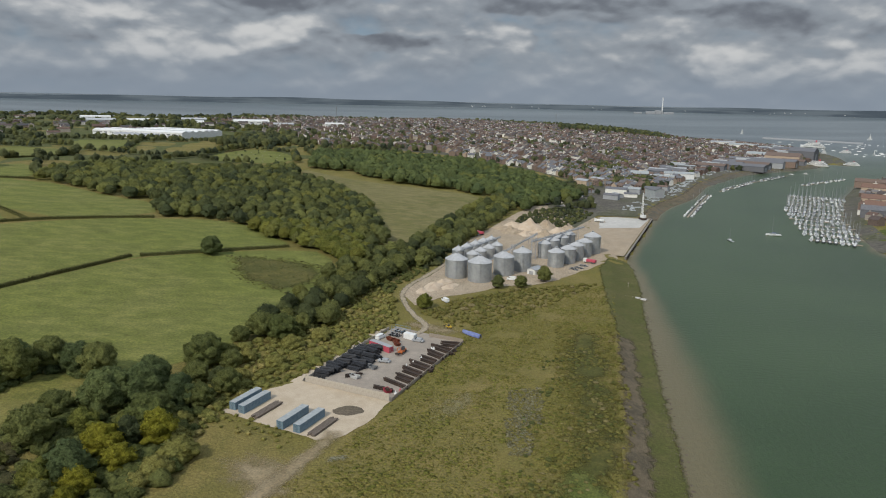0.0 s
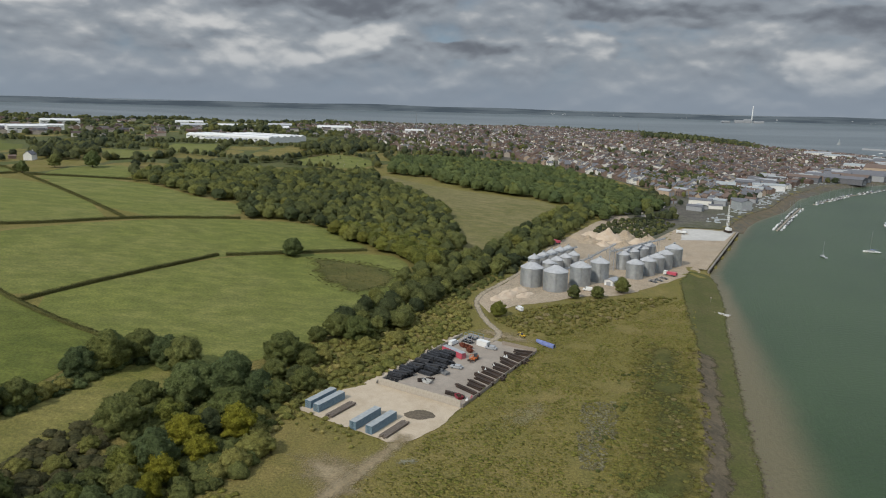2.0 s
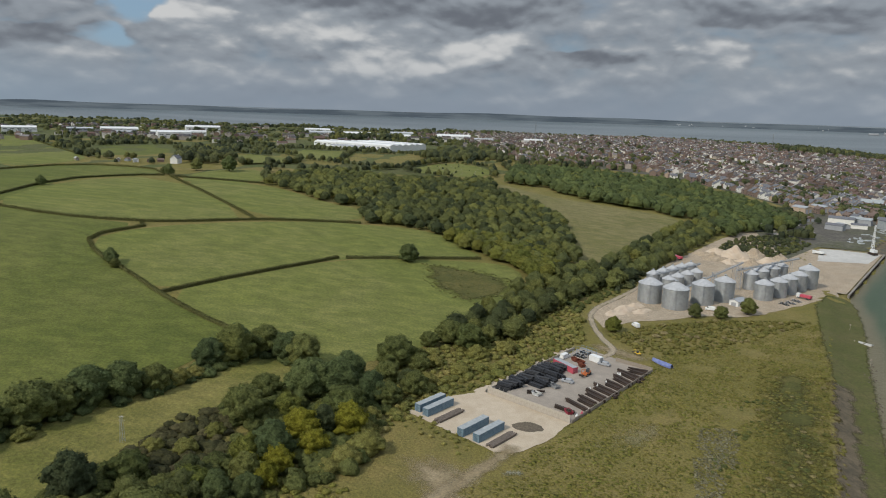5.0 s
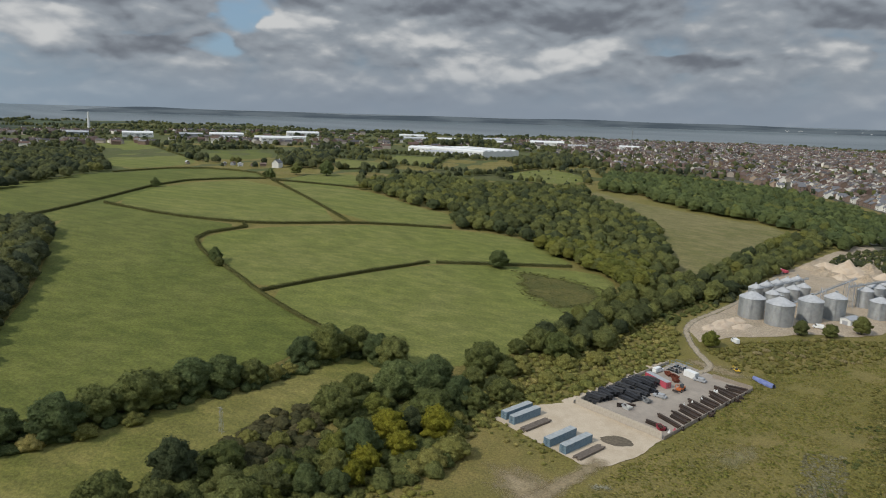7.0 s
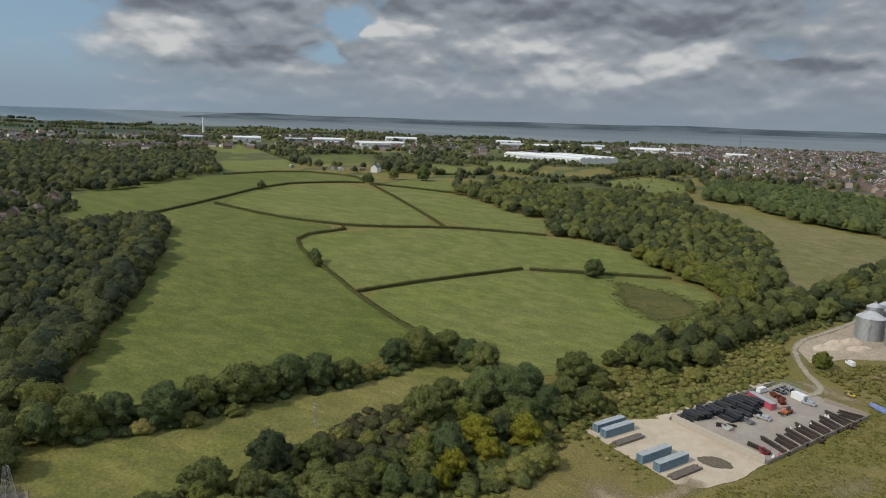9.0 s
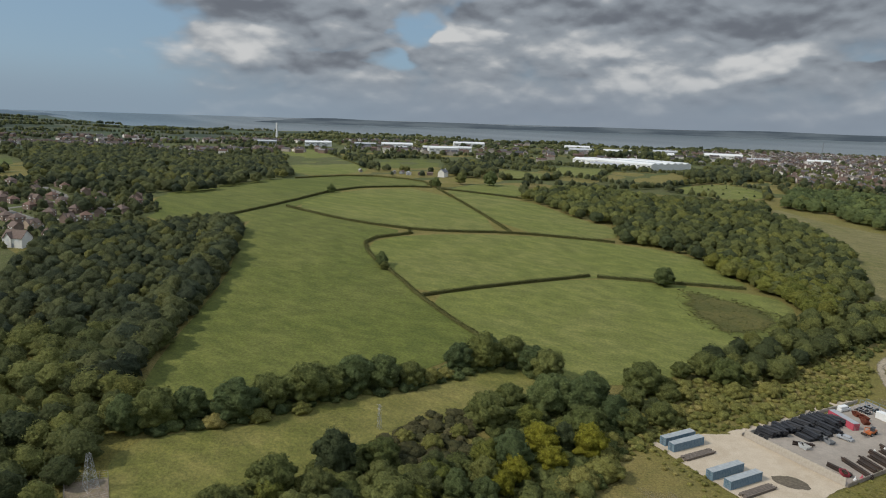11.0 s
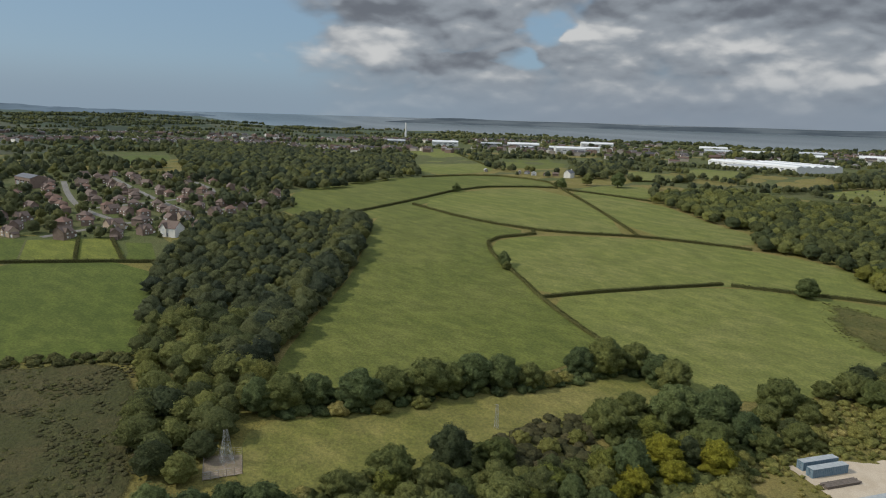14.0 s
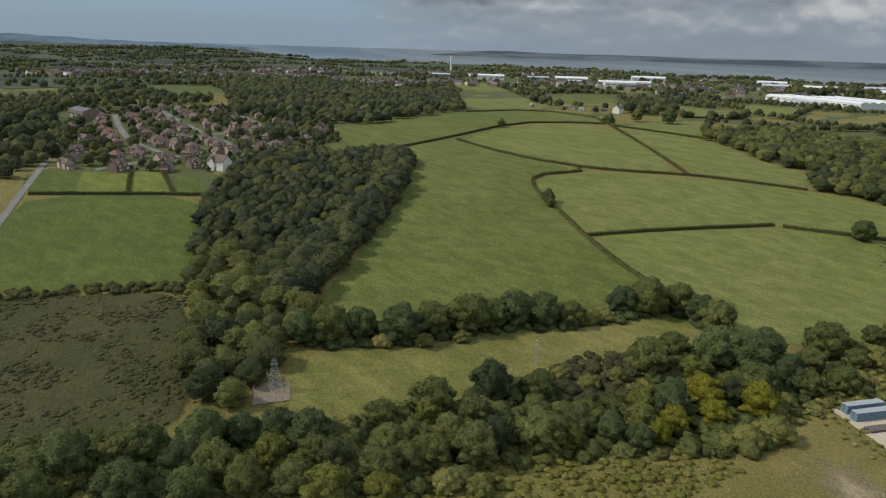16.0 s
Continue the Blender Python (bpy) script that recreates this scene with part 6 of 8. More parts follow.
def post_fence(line, label, tall=2.6, gap=2.2):
    f = empty("post_fence", Matrix.Translation((line[0][0], line[0][1], z_at(*line[0]))), label, "fence")
    o = f.matrix_basis.translation
    for (ax, ay), (bx, by) in zip(line, line[1:]):
        n = max(1, round(math.hypot(bx - ax, by - ay) / gap))
        for k in range(n):
            x, y = ax + (bx - ax) * k / n - o.x, ay + (by - ay) * k / n - o.y
            z = z_at(x + o.x, y + o.y) - o.z
            bm = bmesh.new()
            tube(bm, (x, y, z - 0.2), (x, y, z + tall), 0.07, 0.06, 5)
            part("post", bm, M_PLANK, f)
        for h in (0.5, 1.2, 1.9, 2.5):
            bm = bmesh.new()
            tube(bm, (ax - o.x, ay - o.y, z_at(ax, ay) - o.z + h), (bx - o.x, by - o.y, z_at(bx, by) - o.z + h), 0.02, 0.02, 3)
            part("wire", bm, M_GALV, f)
    return f


drape("pylon_ground", [(-182, 76.5), (-176.5, 85.5), (-167.5, 81), (-171, 71)], M_PINK, "bare brown fenced ground round a pylon", "ground", 0.25, 2, 0.1, 0)
post_fence([(-182, 76.5), (-176.5, 85.5), (-167.5, 81), (-171, 71), (-182, 76.5)], "thin timber post and wire fence round a pylon")
pylon(-141.5, 157, 8.5, False)

# ---- houses ----
M_BRICK = material("red_brown_brick", mottled((0.175, 0.125, 0.10), (0.25, 0.185, 0.145), 0.6, 6.0, 0.5), 0.9)
M_BRICK_PALE = material("buff_brick", mottled((0.38, 0.29, 0.21), (0.46, 0.36, 0.27), 0.6, 6.0, 0.5), 0.9)
M_TILE = material("brown_roof_tiles", mottled((0.125, 0.088, 0.070), (0.175, 0.128, 0.104), 0.7, 6.0, 0.5), 0.85, (3.0, 0.04))
M_TILE_RED = material("red_roof_tiles", mottled((0.150, 0.090, 0.066), (0.195, 0.120, 0.092), 0.7, 6.0, 0.5), 0.85, (3.0, 0.04))
M_SLATE = material("grey_slate", mottled((0.105, 0.106, 0.115), (0.165, 0.166, 0.175), 0.7, 6.0, 0.5), 0.7, (3.0, 0.03))
M_RENDER = material("white_render", mottled((0.76, 0.74, 0.68), (0.66, 0.64, 0.58), 0.5, 5.0, 0.5), 0.85)
M_PATH = material("pale_tarmac", ground_colour((0.187, 0.173, 0.151), (0.223, 0.209, 0.187), (0.158, 0.144, 0.130), 0.05, 0.4, 3.0), 0.9)


def window(parent, x, y, z, w, h, turn):
    m = Matrix.Translation((x, y, z)) @ Matrix.Rotation(turn, 4, "Z")
    bm = bmesh.new()
    box(bm, (w, 0.14, h), m)
    f = part("window", bm, M_WHITE, parent)
    bm = bmesh.new()
    for k in (-1, 1):
        box(bm, (w / 2 - 0.12, 0.06, h - 0.18), m @ Matrix.Translation((k * w / 4, -0.06, 0.09)))
    part("pane", bm, M_GLASS, f)


def hip_roof(bm, w, l, eave, ridge, over=0.45):
    a, b = w / 2 + over, l / 2 + over
    lo = [bm.verts.new(p) for p in ((-a, -b, eave), (a, -b, eave), (a, b, eave), (-a, b, eave))]
    hi = [bm.verts.new((0, -max(0.4, b - a), ridge)), bm.verts.new((0, max(0.4, b - a), ridge))]
    for f in ((lo[0], lo[1], hi[0]), (lo[1], lo[2], hi[1], hi[0]), (lo[2], lo[3], hi[1]), (lo[3], lo[0], hi[0], hi[1]), (lo[3], lo[2], lo[1], lo[0])):
        bm.faces.new(f)


def make_house(wall_mat, roof_mat, w, l, eave, ridge, hipped, garage, label, category="house"):
    """Front towards -x and +x, ridge along y."""
    h = empty("house", Matrix(), label, category, "houses of the estate")
    a, b = bmesh.new(), bmesh.new()
    if hipped:
        box(a, (w, l, eave + 0.4), Matrix.Translation((0, 0, -0.4)))
        hip_roof(b, w, l, eave, ridge)
    else:
        gable(a, b, w, l, eave, ridge)
        # a smaller cross gable on the front
        gable(a, b, l * 0.36, w * 0.5, eave, eave + (ridge - eave) * 0.78, m=Matrix.Translation((-w * 0.32, l * 0.2, 0)) @ Matrix.Rotation(math.pi / 2, 4, "Z"))
    part("wall", a, wall_mat, h)
    part("roof", b, roof_mat, h)
    bm = bmesh.new()
    box(bm, (0.7, 0.9, 2.0), Matrix.Translation((0.6, l * 0.36, ridge - 1.1)))
    box(bm, (0.84, 1.04, 0.15), Matrix.Translation((0.6, l * 0.36, ridge + 0.75)))
    part("chimney", bm, wall_mat, h)
    for side in (-1, 1):
        xx = side * (w / 2 + 0.03) if hipped or side > 0 else -w * 0.32 - w * 0.25 - 0.03
        for k, zz in ((-0.3, eave - 1.7), (0.2, eave - 1.7), (0.2, 0.9)):
            window(h, xx if (k > 0 or side > 0 or hipped) else -w / 2 - 0.03, l * k, zz, 1.7, 1.25, math.pi / 2 * (-side))
    bm = bmesh.new()
    box(bm, (0.12, 1.0, 2.1), Matrix.Translation((-w / 2 - 0.05, -0.4, 0)))
    part("door", bm, M_GREYPAINT, h)
    if garage:
        a, b = bmesh.new(), bmesh.new()
        gable(a, b, 3.4, 5.6, 2.5, 4.0, m=Matrix.Translation((-0.5, -l / 2 - 1.9, 0)) @ Matrix.Rotation(math.pi / 2, 4, "Z"))
        part("garage", a, wall_mat, h)
        part("garage_roof", b, roof_mat, h)
        bm = bmesh.new()
        box(bm, (0.1, 2.4, 2.1), Matrix.Translation((-0.5 - 2.86, -l / 2 - 1.9, 0)))
        part("garage_door", bm, M_WHITE, h)
    return h


HOUSES = [make_house(M_BRICK, M_TILE, 8.5, 11, 5.2, 8.8, False, True, "red-brown brick house with a brown tiled gable roof"),
          make_house(M_BRICK, M_TILE_RED, 9, 10, 5.2, 8.6, True, False, "red-brown brick house with a red hipped roof"),
          make_house(M_BRICK_PALE, M_TILE, 8.5, 12, 5.0, 8.4, False, True, "buff brick house with a brown tiled roof"),
          make_house(M_BRICK, M_TILE, 9.5, 10.5, 5.3, 9.0, True, True, "brick house with a brown hipped roof and a garage")]
ESTATE = [(-462, 82), (-418, 160), (-440, 232), (-480, 288), (-566, 315), (-640, 290), (-720, 262), (-715, 160), (-562, 92)]
drape("estate_ground", ESTATE, M_ROUGH, "gardens and verges of a housing estate", "ground", 0.12, 20)
STREETS = [[(-455, 98), (-470, 150), (-478, 200), (-500, 260), (-560, 296)], [(-470, 150), (-530, 140), (-600, 150), (-690, 170)],
           [(-478, 200), (-540, 200), (-610, 205), (-700, 215)], [(-530, 140), (-540, 200), (-560, 260), (-640, 270)]]
for line in STREETS:
    drape("estate_road", ribbon(rounded(line, 2, False), 4.6), M_PATH, "pale tarmac estate road", "road", 0.2, 8, 0, 0)
spots, rng = [], random.Random(61)
for line in STREETS:
    for (ax, ay), (bx, by) in zip(line, line[1:]):
        l = math.hypot(bx - ax, by - ay)
        a = math.atan2(by - ay, bx - ax)
        for k in range(int(l / 14.5)):
            for side in (-1, 1):
                d = (k + 0.5) * 14.5 + rng.uniform(-4, 4)
                if rng.random() < 0.12:
                    continue
                x, y = ax + (bx - ax) * d / l - math.sin(a) * side * (11 + 3 * (k % 2)), ay + (by - ay) * d / l + math.cos(a) * side * (11 + 3 * (k % 2))
                if all((x - u) ** 2 + (y - v) ** 2 > 11.2 ** 2 for u, v, _ in spots) and all(far_from(s, np.array([x]), np.array([y]), False)[0] > 8.5 for s in STREETS):
                    spots.append((x, y, math.degrees(a) + (90 if side > 0 else -90) + 180 + rng.choice((0, 0, 25, -30, 90)) + rng.uniform(-10, 10)))
for x, y in scatter(ESTATE, 14.0, 62):
    if all((x - u) ** 2 + (y - v) ** 2 > 14.5 ** 2 for u, v, _ in spots) and all(far_from(s, np.array([x]), np.array([y]), False)[0] > 10 for s in STREETS):
        if rng.random() < 0.4:
            spots.append((x, y, rng.choice((20, 60, 110, 200))))
extra = make_house(M_RENDER, M_TILE, 9, 12, 5.2, 9.2, False, False, "cream house with a brown dormer roof beside a wood")
extra.matrix_basis = spin(-424, 163, None, 120)
spots = [q for q in spots if (q[0] + 424) ** 2 + (q[1] - 163) ** 2 > 200]
used = set()
for x, y, t in spots:
    k = rng.choices(range(4), (4, 3, 2, 3))[0]
    m = spin(x, y, None, t) @ Matrix.Scale(0.84, 4)
    if k in used:
        copy_thing(HOUSES[k], m)
    else:
        used.add(k)
        HOUSES[k].matrix_basis = m
s = Stuff(FAR_TREES)
gaps = [(x, y) for x, y in scatter(ESTATE, 5.6, 63) if all((x - u) ** 2 + (y - v) ** 2 > 8.5 ** 2 for u, v, _ in spots) and all(far_from(q, np.array([x]), np.array([y]), False)[0] > 4 for q in STREETS)]
for x, y in gaps:
    s.add(rng, x, y, z_at(x, y), rng.choice((rng.uniform(0.2, 0.5), rng.uniform(0.3, 0.95))))
for x, y in scatter([(-500, 232), (-485, 268), (-512, 276), (-525, 240)], 7, 64):
    s.add(rng, x, y, z_at(x, y), rng.uniform(0.9, 1.2))
for outline, gap in (([(-505, 30), (-560, 75), (-640, 110), (-560, 105), (-500, 84), (-450, 50)], 9), ([(-820, 120), (-900, 260), (-760, 290), (-730, 240), (-735, 130), (-660, 60)], 12)):
    for x, y in scatter(outline, gap, 65):
        s.add(rng, x, y, z_at(x, y), rng.uniform(0.7, 1.25))
for x, y in scatter([(-470, 40), (-560, 60), (-700, 60), (-860, 90), (-860, 190), (-700, 120), (-640, 112), (-560, 108), (-500, 84)], 9.5, 66):
    s.add(rng, x, y, z_at(x, y), rng.uniform(0.6, 1.3))
s.done("estate_trees", M_LEAF_DARK, "garden trees and shrubs between houses", "trees")
drape("lane", ribbon(rounded([(-340, 22), (-375, 37), (-418, 52), (-470, 71), (-516, 86), (-602, 120)], 2, False), 3.6), M_PATH, "pale narrow lane beside fields", "road", 0.25, 8, 0, 0)

# ---- farm ----
farmhouse = make_house(M_RENDER, M_SLATE, 8, 13, 5.5, 9.0, False, False, "white rendered farmhouse with a slate roof")
farmhouse["group"] = "farm"
farmhouse.matrix_basis = spin(-494, 654, None, 15)
for x, y, w, l, t, wm, rm in ((-533, 637, 6, 9, 40, M_WHITE, M_GALV_ROOF), (-522, 646, 5, 9, 35, M_BRICK, M_TILE), (-514, 654, 5, 7, 130, M_BRICK, M_TILE),
                              (-551, 632, 3.5, 7, 40, M_PLANK, M_GREYPAINT), (-546, 640, 4, 8, 20, M_GREYPAINT, M_TILE), (-592, 616, 3.5, 6, 60, M_PLANK, M_GALV_ROOF)):
    shed(x, y, w, l, 2.6, 4.0, t, wm, rm, "low farm outbuilding beside a hedge")

# ---- works and warehouses ----
M_PALE_ROOF = material("pale_grey_sheeting", mottled((0.36, 0.37, 0.38), (0.46, 0.47, 0.48), 0.1, 6.0, 0.5), 0.6)

def works(x, y, w, l, eave, bays, turn, wall_mat, roof_mat, label, windows_=8):
    """A wide building of several low gabled bays; l runs along its front."""
    b = empty("works_building", spin(x, y, None, turn), label, "factory")
    for k in range(bays):
        a, r = bmesh.new(), bmesh.new()
        gable(a, r, w / bays, l, eave, eave + w / bays * 0.17, 0.05, 0.25, Matrix.Translation((-w / 2 + (k + 0.5) * w / bays, 0, 0)))
        part("wall", a, wall_mat, b)
        part("roof", r, M_PALE_ROOF if k % 3 == 1 and roof_mat is M_WHITE else roof_mat, b)
    for k in range(windows_):
        bm = bmesh.new()
        box(bm, (0.2, l / windows_ * 0.6, eave * 0.12), Matrix.Translation((-w / 2 - 0.05, -l / 2 + l * (k + 0.5) / windows_, eave * 0.6)))
        part("window_band", bm, M_GLASS, b)
    for k in range(3):
        bm = bmesh.new()
        box(bm, (0.2, 5, min(5, eave * 0.6)), Matrix.Translation((-w / 2 - 0.06, -l / 2 + l * (k + 0.7) / 3.4, 0)))
        part("door", bm, M_GREYPAINT, b)
    return b


works(-664, 139, 14, 30, 8, 1, 100, M_BRICK, M_SLATE, "long brick building with a grey slate roof", 6)
works(-429, 1108, 88, 127, 8.5, 6, 67, M_WHITE, M_WHITE, "large white factory with long low white roofs", 12)
works(-522, 1126, 46, 58, 7, 3, 67, M_WHITE, M_WHITE, "white factory wing with a low stepped roof", 5)
works(-463, 1058, 22, 72, 5, 2, 67, M_WHITE, M_GREYPAINT, "low pale workshop in front of a factory", 5)
for x, y, w, l, h, t, dark in ((-1175, 1085, 40, 85, 9, 48, 0), (-1120, 1180, 30, 70, 7, 45, 1), (-1040, 1200, 45, 100, 9, 45, 0), (-905, 1165, 35, 70, 8, 42, 0), (-815, 1075, 40, 80, 11, 45, 0),
                               (-860, 1200, 30, 60, 9, 40, 0), (-960, 1120, 25, 40, 7, 45, 1), (-1010, 1440, 45, 110, 9, 40, 0), (-720, 1480, 40, 80, 8, 30, 1), (-640, 1500, 40, 90, 8, 25, 0),
                               (-520, 1420, 40, 100, 8, 22, 0), (-430, 1580, 50, 110, 8, 18, 0), (-800, 1620, 40, 90, 8, 30, 0), (-580, 1640, 40, 80, 8, 20, 1), (-340, 1500, 30, 60, 7, 15, 1),
                               (-1260, 1010, 30, 60, 7, 50, 1), (-240, 1560, 30, 60, 8, 10, 0)):
    works(x, y, w * 0.8, l * 0.7, h, 2, t + 90, M_GREYPAINT if dark else M_WHITE, M_PALE_ROOF if dark else M_WHITE, "pale industrial warehouse on the plateau", 5)


def mast_tower(x, y, tall):
    bm = bmesh.new()
    for k in range(6):
        za, zb = tall * k / 6, tall * (k + 1) / 6
        wa, wb = 7.0 - 3.0 * k / 6, 7.0 - 3.0 * (k + 1) / 6
        bmesh.ops.create_cone(bm, cap_ends=True, segments=8, radius1=wa / 2, radius2=wb / 2, depth=zb - za, matrix=Matrix.Translation((0, 0, (za + zb) / 2)))
    ob = part("tower", bm, M_WHITE)
    ob.matrix_basis = spin(x, y)
    return tagged(ob, "tall slender white tower on the plateau", "tower")


mast_tower(-1516, 1249, 45)
for x, y, h in ((-238, 1577, 45), (339, 2100, 40)):
    lattice_tower("radio_mast", x, y, 2.2, h, M_GALV, "thin grey lattice radio mast", "mast", 1.0, 14, 0.16)

# ---- the town ----
def house_rows(name, spots, label, seed, wall_cols, roof_cols, lo=0.85, hi=1.2):
    """Many small houses in one mesh: spots of x, y, turn, width, length."""
    r, v, quads, tris, mi_q, mi_t, n = random.Random(seed), [], [], [], [], [], 0
    zs = height(np.array([q[0] for q in spots]), np.array([q[1] for q in spots]))
    for (x, y, turn, w, l), z in zip(spots, zs):
        e, up = r.uniform(4.8, 6.4), r.uniform(2.0, 3.0)
        a, b, o = w / 2, l / 2, 0.3
        local = [(-a, -b, -1), (a, -b, -1), (a, b, -1), (-a, b, -1), (-a, -b, e), (a, -b, e), (a, b, e), (-a, b, e), (0, -b, e + up), (0, b, e + up),
                 (-a - o, -b - o, e - 0.2), (0, -b - o, e + up + 0.1), (0, b + o, e + up + 0.1), (-a - o, b + o, e - 0.2),
                 (a + o, -b - o, e - 0.2), (a + o, b + o, e - 0.2),
                 (-0.4, b - 1.2, e + up - 0.6), (0.4, b - 1.2, e + up - 0.6), (0.4, b - 0.2, e + up - 0.6), (-0.4, b - 0.2, e + up - 0.6),
                 (-0.4, b - 1.2, e + up + 1.3), (0.4, b - 1.2, e + up + 1.3), (0.4, b - 0.2, e + up + 1.3), (-0.4, b - 0.2, e + up + 1.3)]
        c, s_ = math.cos(turn), math.sin(turn)
        v += [(x + p * c - q * s_, y + p * s_ + q * c, z + h) for p, q, h in local]
        quads += [[n + i for i in f] for f in ((0, 1, 5, 4), (1, 2, 6, 5), (2, 3, 7, 6), (3, 0, 4, 7), (10, 11, 12, 13), (11, 14, 15, 12),
                                               (16, 17, 21, 20), (17, 18, 22, 21), (18, 19, 23, 22), (19, 16, 20, 23), (20, 21, 22, 23))]
        mi_q += [0, 0, 0, 0, 1, 1, 0, 0, 0, 0, 0]
        tris += [[n + 4, n + 5, n + 8], [n + 6, n + 7, n + 9]]
        mi_t += [0, 0]
        n += len(local)
    me = mesh_of(name, v, [np.array(quads), np.array(tris)], [wall_cols, roof_cols])
    me.polygons.foreach_set("material_index", np.array(mi_q + mi_t, np.int32))
    return tagged(new(name, me), label, "houses", kind="stuff")


M_TOWN_WALL = material("town_walls", island([(0.40, 0.36, 0.31), (0.17, 0.115, 0.09), (0.21, 0.15, 0.115), (0.74, 0.71, 0.66), (0.15, 0.105, 0.085), (0.42, 0.37, 0.31), (0.70, 0.67, 0.62), (0.24, 0.18, 0.14), (0.16, 0.12, 0.10)]), 0.9)
M_TOWN_ROOF = material("town_roofs", island([(0.092, 0.078, 0.074), (0.132, 0.086, 0.070), (0.085, 0.082, 0.088), (0.155, 0.104, 0.082), (0.120, 0.110, 0.108), (0.105, 0.080, 0.072), (0.200, 0.186, 0.180), (0.140, 0.096, 0.080)]), 0.85)
TOWN = [(-178, 1000), (-27, 1062), (117, 975), (180, 868), (228, 812), (290, 880), (425, 1085), (600, 1225), (740, 1370), (840, 1560), (880, 1750), (830, 2000),
        (690, 2250), (350, 2270), (0, 2250), (-420, 2150), (-640, 1800), (-430, 1650), (-300, 1300)]


def town_spots(outline, angle, row, step, seed, keep=0.86, clear=()):
    r, out = random.Random(seed), []
    xs, ys = [p[0] for p in outline], [p[1] for p in outline]
    cx, cy, reach = sum(xs) / len(xs), sum(ys) / len(ys), max(max(xs) - min(xs), max(ys) - min(ys)) * 0.75
    us, vs = [], []
    u = -reach
    while u < reach:
        v = -reach + r.uniform(0, 20)
        while v < reach:
            if r.random() < 0.05:
                v += r.uniform(12, 40)
            us.append(u + r.uniform(-1.2, 1.2))
            vs.append(v)
            v += step * r.uniform(0.9, 1.3)
        u += row * r.choice((0.62, 1.0, 1.15))
    us, vs = np.array(us), np.array(vs)
    bend = angle + 0.35 * np.sin(us * 0.004 + 1) + 0.2 * np.sin(vs * 0.006)
    px = cx + us * math.cos(angle) - vs * math.sin(angle) + 25 * np.sin(vs * 0.008)
    py = cy + us * math.sin(angle) + vs * math.cos(angle) + 25 * np.sin(us * 0.007)
    ok = inside(outline, px, py) & (inland(px, py) > 14)
    for c in clear:
        ok &= ~inside(c, px, py)
    for x, y, b in zip(px[ok], py[ok], bend[ok]):
        green = noise.noise((x * 0.006, y * 0.006, seed)) > 0.33
        if r.random() < (0.25 if green else keep):
            out.append((float(x), float(y), float(b) + r.choice((0, 0, 0, 1.5708)) + r.uniform(-0.06, 0.06), r.uniform(7.5, 10.5), step * r.uniform(0.85, 1.25)))
    return out


FACTORY_LAND = [(-580, 1000), (-300, 1000), (-270, 1260), (-580, 1240)]
town = town_spots(TOWN, 0.45, 27, 8.5, 71, 0.86)
town.sort(key=lambda q: q[0] ** 2 + q[1] ** 2)
TOWN_KINDS = [(M_RENDER, M_SLATE, "white rendered town house with a slate roof"), (M_BRICK, M_TILE, "brown brick town house with a tiled roof"),
              (M_BRICK_PALE, M_SLATE, "buff brick town house with a slate roof"), (M_BRICK, M_SLATE, "red-brown terraced town house")]


def town_house(wall_mat, roof_mat, label):
    h = empty("town_house", Matrix(), label, "house", "houses of the town")
    a, b = bmesh.new(), bmesh.new()
    gable(a, b, 8.5, 9.5, 5.6, 8.2)
    part("wall", a, wall_mat, h)
    part("roof", b, roof_mat, h)
    bm = bmesh.new()
    box(bm, (0.8, 1.0, 1.9), Matrix.Translation((0, 3.9, 7.6)))
    part("chimney", bm, wall_mat, h)
    bm = bmesh.new()
    for k in (-2.4, 2.4):
        for z in (1.0, 3.6):
            for s_ in (-1, 1):
                box(bm, (0.12, 1.5, 1.3), Matrix.Translation((s_ * 4.27, k, z)))
    part("window_panes", bm, M_GLASS, h)
    return h


kinds, rng = [town_house(*k) for k in TOWN_KINDS], random.Random(76)
for i, (x, y, turn, w, l) in enumerate(town[:190]):
    k = i if i < 4 else rng.choices(range(4), (2, 4, 2, 4))[0]
    m = spin(x, y, None, math.degrees(turn))
    if i < 4:
        kinds[k].matrix_basis = m
    else:
        copy_thing(kinds[k], m)
town = town[190:]
house_rows("town_houses", town, "dense brick and white houses of a town on a hill", 72, M_TOWN_WALL, M_TOWN_ROOF)
s, rng = Stuff(TINY_TREES), random.Random(73)
for x, y in scatter(TOWN, 30, 74):
    if inland(np.array([x]), np.array([y]))[0] > 20:
        for k in range(rng.choice((1, 2, 3, 4))):
            s.add(rng, x + rng.uniform(-9, 9), y + rng.uniform(-9, 9), z_at(x, y), rng.uniform(0.5, 1.15), rng.uniform(0.9, 1.4))
for cx, cy, n, sp in ((235, 905, 16, 14), (180, 925, 12, 12), (-40, 1068, 14, 12), (300, 1180, 9, 8), (250, 845, 10, 10), (-120, 1010, 30, 35), (365, 1415, 10, 10), (241, 1060, 16, 16), (269, 942, 12, 12), (122, 1011, 8, 8),
                         (202, 991, 20, 14), (237, 1046, 24, 18), (260, 1097, 20, 16), (357, 1381, 30, 16), (244, 903, 26, 14), (267, 923, 20, 12), (137, 803, 40, 20), (154, 793, 20, 14), (138, 677, 12, 10), (-127, 1104, 20, 25), (-75, 1121, 14, 18), (60, 1250, 14, 25), (200, 1350, 14, 30), (-200, 1250, 30, 40), (300, 1600, 16, 40), (-100, 1500, 24, 50)):
    for k in range(n):
        x, y = cx + rng.gauss(0, sp), cy + rng.gauss(0, sp)
        s.add(rng, x, y, z_at(x, y), rng.uniform(0.8, 1.25))
